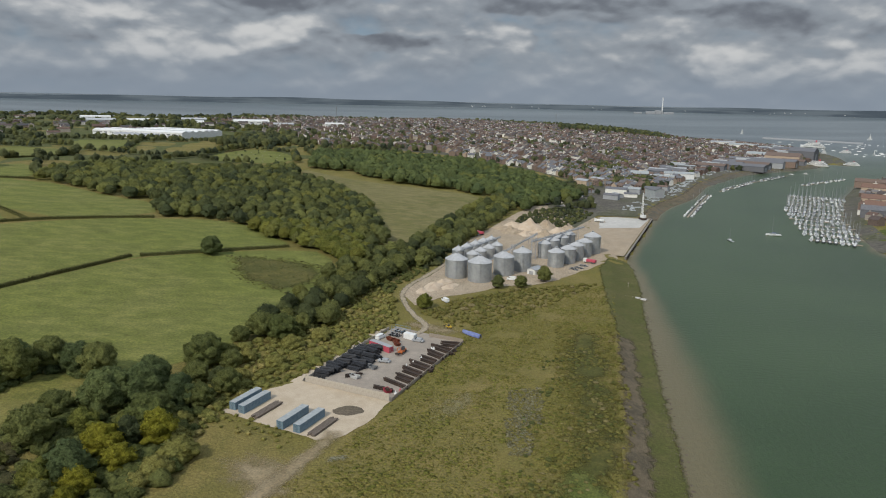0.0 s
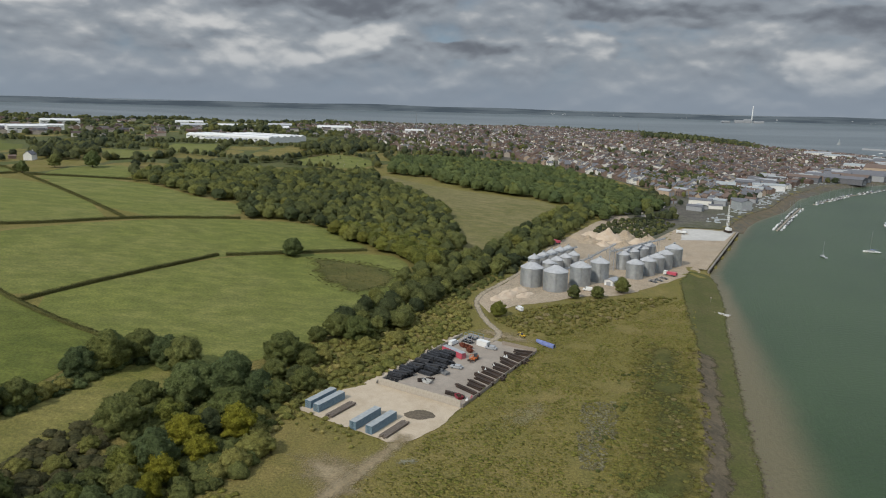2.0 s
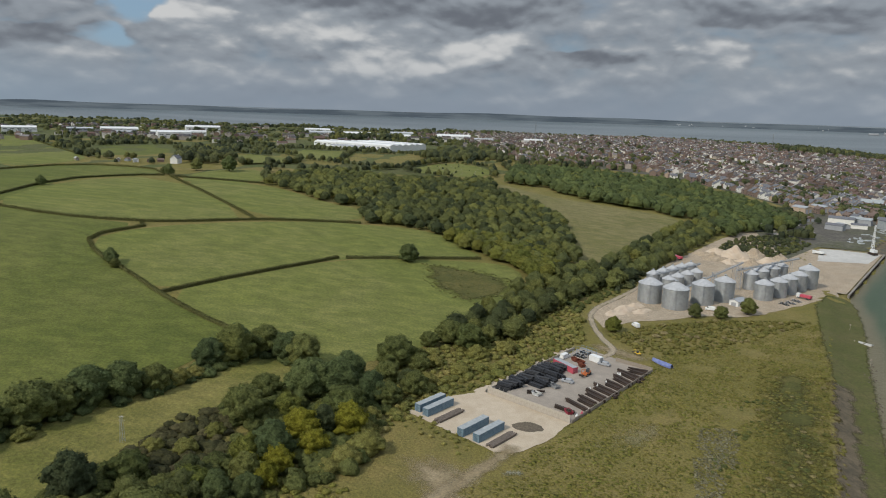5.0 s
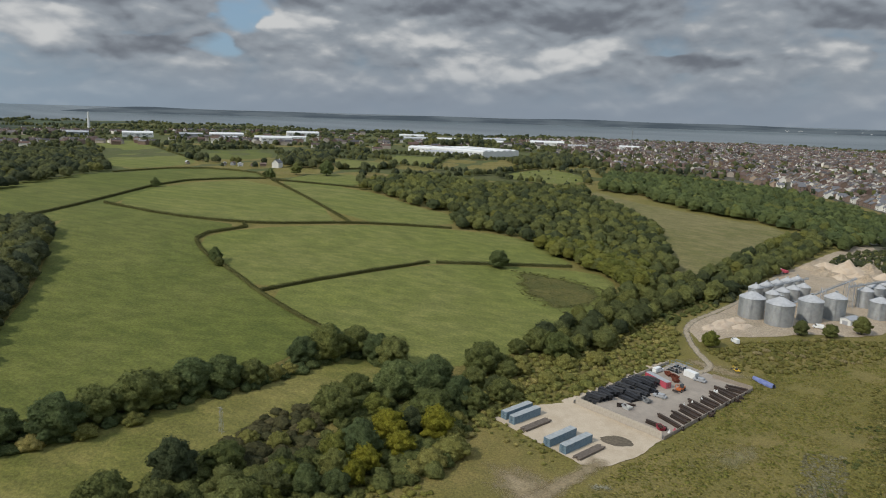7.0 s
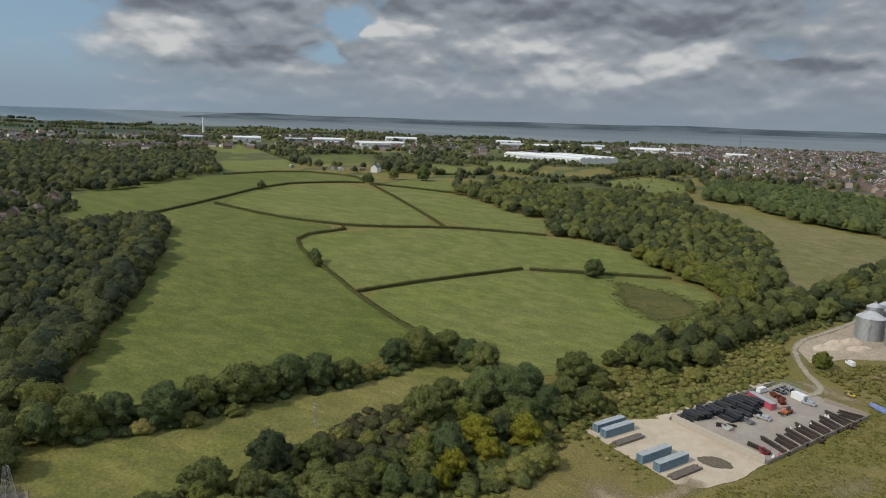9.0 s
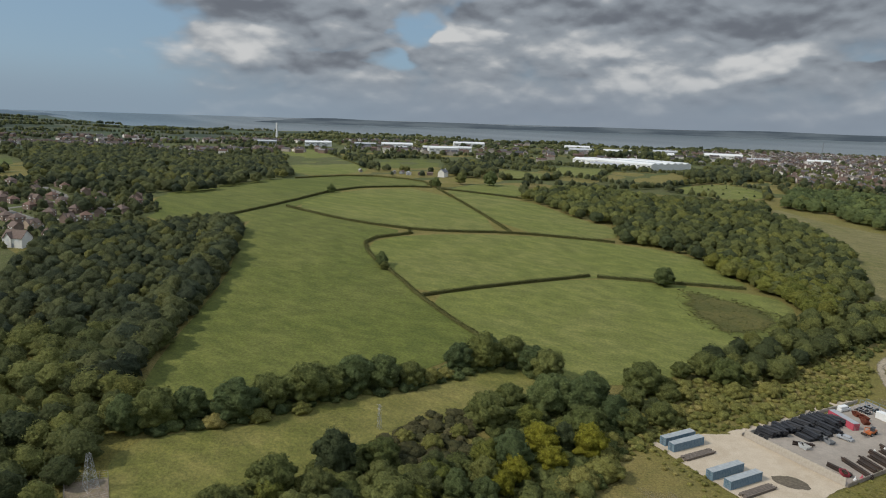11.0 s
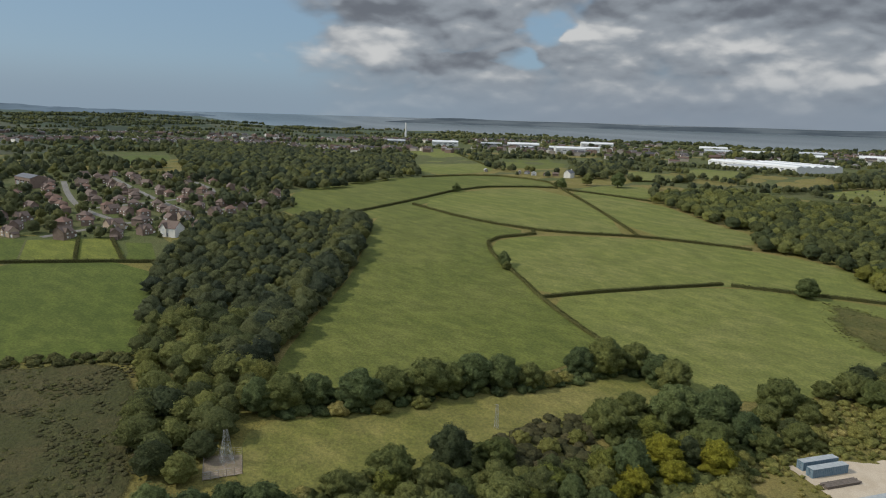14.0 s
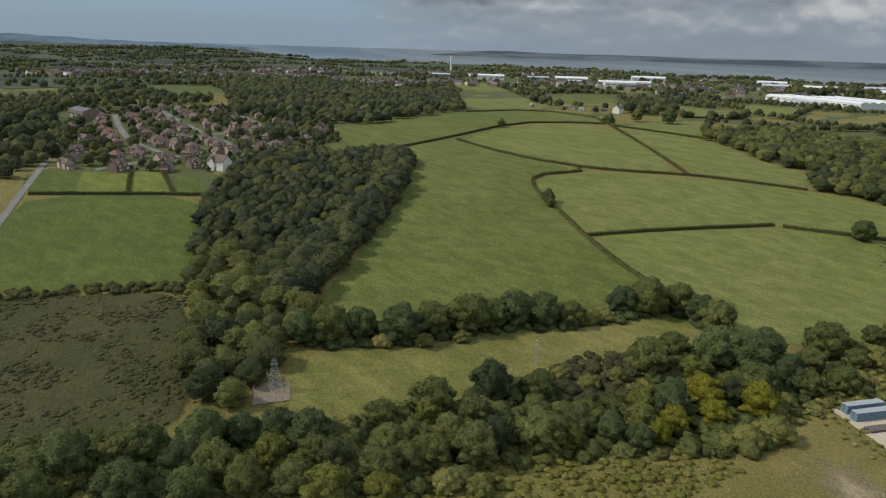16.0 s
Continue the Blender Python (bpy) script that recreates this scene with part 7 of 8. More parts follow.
for x, y in scatter([(330, 1960), (420, 2000), (560, 2010), (650, 1990), (640, 2120), (500, 2160), (350, 2100)], 8.5, 75):
    s.add(rng, x, y, z_at(x, y), rng.uniform(1.3, 2.1))
for (ax, ay), (bx, by) in (((-600, 1800), (-420, 2090)), ((-420, 2090), (0, 2200)), ((0, 2200), (340, 2220))):
    for k in range(70):
        q = rng.random()
        x, y = ax + (bx - ax) * q + rng.gauss(0, 18), ay + (by - ay) * q + rng.gauss(0, 22)
        s.add(rng, x, y, z_at(x, y), rng.uniform(0.9, 1.5), 1.3)
s.done("town_trees", M_LEAF_DARK, "dark trees among the houses of a town", "trees")
drape("town_ground", TOWN, M_TOWNGROUND, "streets and yards of a town", "ground", 0.12, 60)
drape("waterfront_ground", [(112, 735), (150, 722), (192, 640), (215, 690), (238, 735), (280, 795), (340, 920), (440, 1062), (420, 1080), (290, 885), (226, 815), (180, 870), (140, 800)],
      M_TOWNGROUND, "muddy grey ground of a waterfront", "ground", 0.16, 18, 0)
drape("waterfront_ground", [(112, 566), (146, 633), (161, 633), (196, 629), (216, 676), (240, 722), (290, 796), (352, 926), (300, 905), (230, 825), (180, 872), (122, 745), (104, 712)],
      M_TOWNGROUND, "dark dirt ground behind a quay", "ground", 0.2, 12, 0, 0)
drape("waterfront_ground", ribbon([(194, 632), (214, 680), (238, 726), (286, 796), (350, 925)], 44), M_TOWNGROUND, "dark muddy ground above a foreshore", "ground", 0.18, 8, 0, 0)
drape("foreshore", ribbon([(196, 630), (216, 676), (240, 722), (288, 792), (352, 920), (450, 1060), (528, 1134), (600, 1188), (668, 1244), (738, 1334)], 24), M_MUD, "dark muddy foreshore", "ground", 0.34, 5, 0, 0, 3)
drape("foreshore", ribbon([(333, 503), (358, 571), (390, 651), (495, 832), (560, 924), (676, 1046)], 26), M_TOWNGROUND, "stony foreshore below a marina", "ground", 0.24, 6, 0, 0)
drape("waterfront_ground", ribbon([(350, 925), (440, 1075), (520, 1142), (592, 1196), (660, 1252), (730, 1340), (765, 1320), (845, 1515), (905, 1735), (880, 1850), (850, 1958), (826, 2110)], 110),
      M_TOWNGROUND, "grey paved waterfront of a town", "ground", 0.3, 14, 0, 0)

# waterfront sheds
for x, y, w, l, h, t, wm, rm in ((203, 796, 12, 24, 6, 70, M_RENDER, M_SLATE), (186, 748, 10, 16, 5, 60, M_GREYPAINT, M_SLATE), (240, 772, 13, 18, 9, 20, M_BLUE_ROOF, M_SLATE), (222, 800, 11, 20, 6, 65, M_GREYPAINT, M_BLUE_ROOF),
                                 (212, 768, 8, 14, 4, 80, M_RENDER, M_SLATE), (196, 764, 7, 12, 4, 20, M_GREYPAINT, M_GREYPAINT), (250, 812, 10, 18, 6, 60, M_BRICK, M_SLATE), (268, 838, 9, 18, 5, 55, M_GREYPAINT, M_TILE),
                                 (440, 1128, 20, 44, 8, 55, M_SLATE, M_TILE), (478, 1158, 22, 50, 9, 50, M_BRICK, M_SLATE), (530, 1172, 22, 48, 8, 48, M_SLATE, M_TILE), (598, 1222, 24, 52, 10, 50, M_BRICK, M_SLATE),
                                 (556, 1262, 22, 60, 9, 50, M_SLATE, M_SLATE), (640, 1262, 18, 40, 8, 50, M_SLATE, M_TILE), (304, 952, 12, 32, 6, 75, M_RENDER, M_BLUE_ROOF), (335, 975, 14, 40, 8, 80, M_WHITE, M_BLUE_ROOF),
                                 (204, 892, 10, 22, 6, 30, M_BRICK_PALE, M_GREYPAINT), (178, 862, 12, 18, 6, 40, M_BRICK_PALE, M_GREYPAINT), (359, 1060, 14, 30, 7, 70, M_WHITE, M_GREYPAINT),
                                 (500, 1130, 22, 55, 8, 50, M_SLATE, M_SLATE), (560, 1200, 24, 60, 9, 55, M_GREYPAINT, M_SLATE), (640, 1300, 35, 60, 14, 52, M_BRICK_PALE, M_TILE),
                                 (715, 1375, 40, 46, 19, 50, M_SLATE, M_SLATE), (520, 1215, 20, 50, 8, 50, M_GREYPAINT, M_SLATE), (445, 1150, 18, 44, 7, 60, M_WHITE, M_GREYPAINT),
                                 (660, 1430, 24, 60, 8, 55, M_RENDER, M_BLUE_ROOF), (770, 1780, 20, 70, 7, 75, M_RENDER, M_BLUE_ROOF), (744, 1850, 20, 60, 9, 75, M_RENDER, M_GREYPAINT),
                                 (800, 1620, 22, 50, 9, 60, M_GREYPAINT, M_SLATE), (170, 800, 8, 14, 4, 30, M_BRICK, M_TILE), (150, 760, 8, 14, 4, 70, M_RENDER, M_SLATE)):
    shed(x, y, w, l, h, h + w * 0.16, t, wm, rm, "pale waterfront workshop beside the river" if wm in (M_WHITE, M_RENDER) else "dark waterfront building beside the river",
         "waterfront_building", 2, "building")

rng = random.Random(77)
for k in range(46):
    q = rng.random()
    i = rng.randrange(8)
    line = [(300, 905), (420, 1085), (505, 1160), (585, 1225), (650, 1280), (720, 1390), (790, 1530), (840, 1700), (830, 1880)]
    (ax, ay), (bx, by) = line[i], line[i + 1]
    x, y = ax + (bx - ax) * q - rng.uniform(8, 60), ay + (by - ay) * q + rng.uniform(0, 30)
    w = rng.uniform(8, 16)
    shed(x, y, w, rng.uniform(14, 34), rng.uniform(5, 9), rng.uniform(9.5, 12), rng.uniform(30, 80), rng.choice((M_BRICK, M_RENDER, M_GREYPAINT, M_SLATE, M_BRICK_PALE)),
         rng.choice((M_SLATE, M_TILE, M_GREYPAINT, M_BLUE_ROOF)), "old waterfront warehouse in a crowded town", "warehouse", 1, "building")

# ---- east bank ----
EAST = [(366, 585), (395, 652), (500, 832), (564, 922), (680, 1040), (800, 1160), (950, 1200), (950, 600), (420, 570)]
drape("east_ground", EAST, M_TOWNGROUND, "paved ground of the opposite bank", "ground", 0.16, 30, 0)
drape("east_lawn", [(338, 505), (360, 568), (395, 600), (420, 560), (390, 470)], M_LAWN, "green lawn on the opposite bank", "ground", 0.2, 10)
house_rows("east_houses", town_spots(EAST, 0.5, 20, 9, 81, 0.8), "terraced houses on the opposite bank", 82, M_TOWN_WALL, M_TOWN_ROOF)
for x, y, w, l, h, t, wm, rm in ((420, 655, 12, 30, 8, 60, M_SLATE, M_SLATE), (470, 735, 14, 34, 9, 62, M_BRICK_PALE, M_TILE_RED), (530, 830, 14, 40, 10, 60, M_BRICK_PALE, M_TILE_RED),
                                 (570, 915, 14, 36, 8, 55, M_BRICK, M_TILE), (440, 690, 12, 22, 8, 60, M_BRICK_PALE, M_TILE_RED)):
    shed(x, y, w, l, h, h + 4, t, wm, rm, "tall brick apartment block beside a marina", "apartment_block", 2, "building")


# ---- boats ----
def hull_mesh(bm, l, w, h):
    last = None
    for k in range(11):
        q = k / 10
        half = w / 2 * (math.sin(math.pi * min(1, 0.30 + 0.70 * q)) ** 0.75 if q < 0.999 else 0.02)
        y, sheer = -l / 2 + l * q, h * (0.85 + 0.3 * q * q)
        ring = [bm.verts.new((half * a, y, z)) for a, z in ((-1, sheer), (-0.92, h * 0.35), (-0.5, -0.25), (0, -0.4), (0.5, -0.25), (0.92, h * 0.35), (1, sheer))]
        if last:
            for i in range(6):
                bm.faces.new((last[i], last[i + 1], ring[i + 1], ring[i]))
            bm.faces.new((last[6], last[0], ring[0], ring[6]))
        else:
            bm.faces.new(ring[::-1])
        last = ring


def make_boat(l, sail, label, mat, cover):
    b = empty("boat", Matrix(), label, "boat", "moored boats")
    w, h = l * 0.31, l * 0.105
    bm = bmesh.new()
    hull_mesh(bm, l, w, h)
    part("hull", bm, mat, b)
    bm = bmesh.new()
    box(bm, (w * 0.56, l * (0.42 if sail else 0.5), h * (0.6 if sail else 1.2)), Matrix.Translation((0, l * 0.05, h * 0.9)), w * 0.06)
    c = part("cabin", bm, M_GREYPAINT if cover is M_TARP else M_WHITE, b)
    bm = bmesh.new()
    box(bm, (w * 0.58, l * 0.3, h * 0.25), Matrix.Translation((0, l * 0.05, h * (1.1 if sail else 1.5))))
    part("cabin_window", bm, M_GLASS, c)
    if sail:
        bm = bmesh.new()
        tube(bm, (0, l * 0.1, h * 0.9), (0, l * 0.1, l * 1.4), 0.13, 0.09, 5)
        part("mast", bm, M_GALV, b)
        bm = bmesh.new()
        tube(bm, (0, l * 0.08, h * 0.9 + 1.3), (0, -l * 0.32, h * 0.9 + 1.2), 0.2, 0.14, 6)
        part("boom", bm, cover, b, "boom under a sail cover")
    return b


M_HULL = material("weathered_gelcoat", mottled((0.62, 0.62, 0.60), (0.50, 0.50, 0.49), 0.5), 0.4)
BOATS = [make_boat(10, True, "white sailing yacht moored at a pontoon", M_HULL, M_TARP), make_boat(8.5, True, "small grey sailing yacht at a mooring", M_BLUE_ROOF, M_GREYPAINT),
         make_boat(12, True, "long white sailing yacht at a mooring", M_WHITE, M_TARP), make_boat(8, False, "white motor cruiser at a mooring", M_HULL, M_GREYPAINT),
         make_boat(10.5, True, "dark-hulled sailing yacht at a mooring", M_SLATE, M_GREYPAINT)]
afloat = set()


def moor(k, x, y, turn):
    m = at(x, y, 0, turn)
    if k in afloat:
        return copy_thing(BOATS[k], m)
    afloat.add(k)
    BOATS[k].matrix_basis = m
    return BOATS[k]


def pontoon(a, b, wide=2.0):
    a, b = Vector((*a, 0)), Vector((*b, 0))
    d, p = b - a, tagged(empty("pontoon", Matrix.Translation(a), "", ""), "floating timber pontoon between boats", "pontoon", "pontoons")
    turn, n = Matrix.Rotation(math.atan2(d.y, d.x), 4, "Z"), max(1, int(d.length / 12))
    for k in range(n):
        bm = bmesh.new()
        box(bm, (d.length / n - 0.2, wide, 0.9), Matrix.Translation(d * ((k + 0.5) / n) + Vector((0, 0, -0.4))) @ turn, 0.05)
        part("deck", bm, M_PLANK, p)
        bm = bmesh.new()
        q = d * ((k + 0.5) / n) + Vector((-d.y, d.x, 0)).normalized() * wide * 0.6
        tube(bm, q + Vector((0, 0, -2)), q + Vector((0, 0, 3)), 0.2, 0.2, 6)
        part("mooring_post", bm, M_RUST, p)
    return p


MARINA = [(353, 704), (428, 847), (520, 880), (392, 660), (352, 560), (331, 528), (296, 541), (322, 619)]
rng = random.Random(91)
across, along = Vector((0.80, -0.60)), Vector((0.46, 0.89))
for i in range(12):
    o = Vector((300, 545)) + along * (8 + i * 27)
    inside_ = [k for k in range(-60, 90) if inside(MARINA, np.array([o.x + across.x * k]), np.array([o.y + across.y * k]))[0]]
    if len(inside_) < 12:
        continue
    a, b = o + across * inside_[0], o + across * inside_[-1]
    pontoon(a[:], b[:])
    n = int((b - a).length / 4.4)
    for k in range(n):
        for side in (-1, 1):
            if rng.random() < 0.93:
                p = a + across * (2.2 + k * 4.4 + rng.uniform(-0.5, 0.5)) + along * side * (6.6 + rng.uniform(-1.2, 1.8))
                moor(rng.choices(range(5), (5, 4, 2, 3, 2))[0], p.x, p.y, math.degrees(math.atan2(along.y, along.x)) - 90 + (0 if side > 0 else 180) + rng.uniform(-3, 3))


def boats_along(line, gap, side, kinds, jitter=0.8):
    for (ax, ay), (bx, by) in zip(line, line[1:]):
        pontoon((ax, ay), (bx, by), 1.8)
        l = math.hypot(bx - ax, by - ay)
        t = math.degrees(math.atan2(by - ay, bx - ax))
        for k in range(int(l / gap)):
            for s_ in side:
                if rng.random() < 0.8:
                    q = (k + 0.5) * gap / l
                    x, y = ax + (bx - ax) * q - math.sin(radians(t)) * 3.2 * s_, ay + (by - ay) * q + math.cos(radians(t)) * 3.2 * s_
                    moor(rng.choice(kinds), x + rng.uniform(-jitter, jitter), y, t - 90 + rng.uniform(-4, 4))


boats_along([(237, 654), (275, 732), (322, 826)], 14, (-1, 1), (1, 3, 4))
boats_along([(350, 862), (435, 968), (544, 1085)], 15, (-1, 1), (0, 1, 3, 4))
boats_along([(500, 950), (612, 1045)], 16, (-1, 1), (0, 2, 3))
moor(1, 231, 539, 10)
moor(2, 279, 568, 75)
for x, y, t in ((250, 775, 50), (262, 785, 30), (300, 850, 60), (268, 800, 20), (560, 1105, 40), (590, 1120, 60)):
    moor(3, x, y, t)


def sailing(x, y, tall, turn):
    b = empty("sailing_boat", at(x, y, 0, turn), "distant yacht under white sail", "boat")
    bm = bmesh.new()
    hull_mesh(bm, tall * 0.75, tall * 0.22, tall * 0.08)
    part("hull", bm, M_WHITE, b)
    for s_, l in ((1, 0.28), (-1, 0.34)):
        bm = bmesh.new()
        v = [bm.verts.new(p) for p in ((0, 0, tall * 0.12), (0, s_ * tall * l, tall * 0.12), (0.04 * tall, s_ * tall * l * 0.4, tall * 0.5), (0, 0, tall))]
        bm.faces.new(v)
        bmesh.ops.solidify(bm, geom=bm.faces[:], thickness=0.05)
        part("sail", bm, M_WHITE, b)
    return b


for x, y, h, t in ((1155, 2700, 24, 20), (1500, 2450, 22, 50), (900, 1640, 18, 40), (1020, 1640, 10, 80), (1900, 3000, 30, 10)):
    sailing(x, y, h, t)


def ferry(x, y, l, turn, label):
    f = empty("ferry", at(x, y, 0, turn), label, "ship")
    bm = bmesh.new()
    hull_mesh(bm, l, l * 0.24, l * 0.09)
    part("hull", bm, M_WHITE, f)
    for k in range(3):
        bm = bmesh.new()
        box(bm, (l * 0.2, l * (0.8 - 0.16 * k), l * 0.055), Matrix.Translation((0, -l * 0.03, l * (0.085 + 0.056 * k))), 0.1)
        d = part("deckhouse", bm, M_WHITE, f)
        bm = bmesh.new()
        box(bm, (l * 0.202, l * (0.74 - 0.16 * k), l * 0.018), Matrix.Translation((0, -l * 0.03, l * (0.11 + 0.056 * k))))
        part("window_band", bm, M_GLASS, d)
    bm = bmesh.new()
    tube(bm, (0, -l * 0.1, l * 0.25), (0, -l * 0.13, l * 0.34), l * 0.03, l * 0.025, 8)
    part("funnel", bm, M_RED, f)
    return f


ferry(1003, 1885, 60, 60, "large white ferry near a breakwater")
ferry(690, 1275, 40, 50, "white ferry at a town quay")
ferry(775, 1310, 28, 60, "small white ferry at a landing stage")
ferry(980, 1690, 26, 70, "small white ship in the harbour mouth")


def breakwater(a, b):
    a, b = Vector((*a, 0)), Vector((*b, 0))
    d = b - a
    bm = bmesh.new()
    box(bm, (d.length, 9, 5.5), Matrix.Translation((a + b) / 2 + Vector((0, 0, -1.5))) @ Matrix.Rotation(math.atan2(d.y, d.x), 4, "Z"), 1.0)
    box(bm, (d.length, 1.5, 1.5), Matrix.Translation((a + b) / 2 + Vector((0, 0, 4))) @ Matrix.Rotation(math.atan2(d.y, d.x), 4, "Z"), 0.1)
    return tagged(part("breakwater", bm, M_GREYPAINT), "long low stone breakwater across a harbour mouth", "breakwater", kind="structure")


breakwater((1084, 2362), (1288, 2131))
s, rng = Stuff([(np.array([(-1.6, -5, 0), (1.6, -5, 0), (1.6, 2, 0), (0, 5, 0), (-1.6, 2, 0), (-1.4, -4, 1.6), (1.4, -4, 1.6), (1.2, 2, 1.6), (0, 4, 1.4), (-1.2, 2, 1.6)], float),
                 np.array([(0, 1, 6, 5), (1, 2, 7, 6), (2, 3, 8, 7), (3, 4, 9, 8), (4, 0, 5, 9), (5, 6, 7, 9)]), np.array([(7, 8, 9)]))]), random.Random(95)
for k in range(110):
    x, y = rng.uniform(930, 1500), rng.uniform(1500, 2150)
    if inland(np.array([x]), np.array([y]))[0] < -30:
        s.add(rng, x, y, -0.2, rng.uniform(0.8, 1.3))
s.done("moored_boats", M_WHITE, "many small white boats on far moorings", "boats")

# boats laid up ashore along the waterfront
s, rng = Stuff(s.kinds), random.Random(96)
for (ax, ay), (bx, by), n in (((200, 665), (236, 735), 22), ((236, 735), (286, 806), 26), ((286, 806), (345, 930), 44), ((345, 930), (430, 1070), 40), ((430, 1070), (600, 1200), 40)):
    for k in range(n):
        q = rng.random()
        x, y = ax + (bx - ax) * q - rng.uniform(4, 24), ay + (by - ay) * q + rng.uniform(0, 8)
        s.add(rng, x, y, z_at(x, y) + 0.3, rng.uniform(0.3, 0.65))
s.done("laid_up_boats", M_BLUE_ROOF, "small pale boats laid up along a waterfront", "boats")

# ---- trees and hedgerows of the plateau ----
ALL_WOODS = [WOOD_A, WOOD_B, WOOD_E, WOOD_F, ESTATE, TOWN]
s, rng = Stuff(TINY_TREES), random.Random(101)
pts = scatter(PLATEAU, 20, 102, ALL_WOODS + FIELDS + [[(-780, 225), (-780, 330), (-870, 370), (-880, 220)]])
for x, y in pts:
    d = noise.noise((x * 0.0065, y * 0.0065, 3.0)) + 0.4 * noise.noise((x * 0.02, y * 0.02, 5.0))
    r, turn = math.hypot(x, y), math.degrees(math.atan2(-x, y))
    if d > -0.10 and r > 1020 and not (turn > 54 and r > 1250) and not inside(FACTORY_LAND, np.array([x]), np.array([y]))[0]:
        if r > 2000 and rng.random() < 0.5:
            continue
        for k in range(2 if r < 1500 else 1):
            s.add(rng, x + rng.uniform(-7, 7), y + rng.uniform(-7, 7), z_at(x, y), rng.uniform(0.6, 1.15), rng.uniform(1.0, 1.5) * (1 if r < 1500 else 1.5))
s.done("plateau_trees", M_LEAF_DARK, "dark scattered trees of the plateau", "trees")

# hedgerows with trees on field edges
s, rng = Stuff(TINY_TREES), random.Random(105)


def tree_line(a, b, gap, lo, hi, miss=0.12):
    l = math.hypot(b[0] - a[0], b[1] - a[1])
    for k in range(int(l / gap)):
        if rng.random() > miss:
            x, y = a[0] + (b[0] - a[0]) * k * gap / l + rng.uniform(-2, 2), a[1] + (b[1] - a[1]) * k * gap / l + rng.uniform(-2, 2)
            if inland(np.array([x]), np.array([y]))[0] > 10:
                s.add(rng, x, y, z_at(x, y), rng.uniform(lo, hi))


def polar(az, r):
    return (-math.sin(radians(az)) * r, math.cos(radians(az)) * r)


for r, az0, az1, lo, hi in ((790, 77, 90, 0.6, 1.1), (870, 62, 67, 0.5, 1.0), (960, 77, 90, 0.6, 1.2), (1180, 58, 90, 0.6, 1.2), (1330, 55, 84, 0.6, 1.1), (1560, 50, 90, 0.7, 1.2),
                            (1850, 45, 90, 0.8, 1.3), (2250, 35, 90, 0.9, 1.4), (2700, 52, 90, 1.0, 1.6), (3200, 62, 90, 1.1, 1.8), (3700, 64, 90, 1.2, 2.0)):
    az = az0
    while az < az1:
        step = rng.uniform(2, 6)
        if rng.random() < 0.3:
            az += step * 0.6
            continue
        tree_line(polar(az, r + rng.uniform(-40, 40)), polar(az + step, r + rng.uniform(-40, 40)), 8 if r < 1500 else 10, lo, hi)
        if rng.random() < 0.5:
            tree_line(polar(az, r), polar(az + rng.uniform(-2, 2), r * 1.15), 10 if r < 1500 else 18, lo, hi)
        az += step
# the skyline belt in front of the strait
az = -10.0
while az < 48:
    r = 2230 + 60 * math.sin(az * 0.3) + rng.uniform(-60, 60) - max(0, az - 10) * 4
    x, y = polar(az, r)
    if inland(np.array([x]), np.array([y]))[0] > 15:
        s.add(rng, x, y, z_at(x, y), rng.uniform(0.9, 1.6), 1.3)
    az += rng.uniform(0.08, 0.3)
for k in range(60):
    cx, cy = polar(rng.uniform(50, 89), rng.uniform(1050, 3600))
    wide_ = rng.uniform(14, 46)
    for i in range(int(wide_ * 0.5)):
        x, y = cx + rng.gauss(0, wide_), cy + rng.gauss(0, wide_ * 0.7)
        s.add(rng, x, y, z_at(x, y), rng.uniform(0.7, 1.2), rng.uniform(1.1, 1.6))
for k in range(120):
    x, y = polar(59.2 + rng.gauss(0, 0.75), rng.uniform(2600, 3000))
    s.add(rng, x, y, z_at(x, y), rng.uniform(1.0, 1.5), 1.5)
for k in range(70):
    cx, cy = polar(rng.uniform(63, 90), rng.uniform(1150, 3700))
    wide_ = rng.uniform(20, 60)
    for i in range(int(wide_ * 0.45)):
        x, y = cx + rng.gauss(0, wide_), cy + rng.gauss(0, wide_ * 0.5)
        s.add(rng, x, y, z_at(x, y), rng.uniform(0.7, 1.3), rng.uniform(1.2, 1.8))
s.done("hedgerow_trees", M_LEAF_DARK, "lines of dark hedgerow trees between far fields", "trees")

# copses, hedge trees and gardens of the nearer fields
s, rng = Stuff(FAR_TREES), random.Random(107)
for a, b in (((-540, 1000), (-330, 1000)), ((-330, 1000), (-280, 1100)), ((-430, 1008), (-350, 985)), ((-600, 950), (-540, 1000)), ((-200, 905), (-280, 930)), ((-290, 790), (-260, 930)),
             ((-170, 900), (-190, 960)), ((-640, 670), (-780, 820)), ((-700, 920), (-780, 820)), ((-640, 675), (-570, 650)), ((-420, 812), (-360, 795)), ((-540, 838), (-470, 822)),
             ((-800, 300), (-860, 235)), ((-1070, 415), (-1120, 318)), ((-856, 225), (-1118, 305)), ((-800, 322), (-1060, 425)), ((-700, 925), (-900, 1020)), ((-330, 985), (-250, 940)), ((-437, 694), (-398, 748)), ((-398, 748), (-421, 807)), ((-355, 790), (-290, 800)), ((-430, 1000), (-365, 795)),
             ((-455, 857), (-539, 901)), ((-340, 582), (-391, 669)), ((-330, 705), (-290, 790)), ((-213, 772), (-280, 786)), ((-170, 816), (-192, 898)), ((-400, 690), (-330, 720))):
    tree_line(a, b, 6.5, 0.45, 1.05, 0.08)
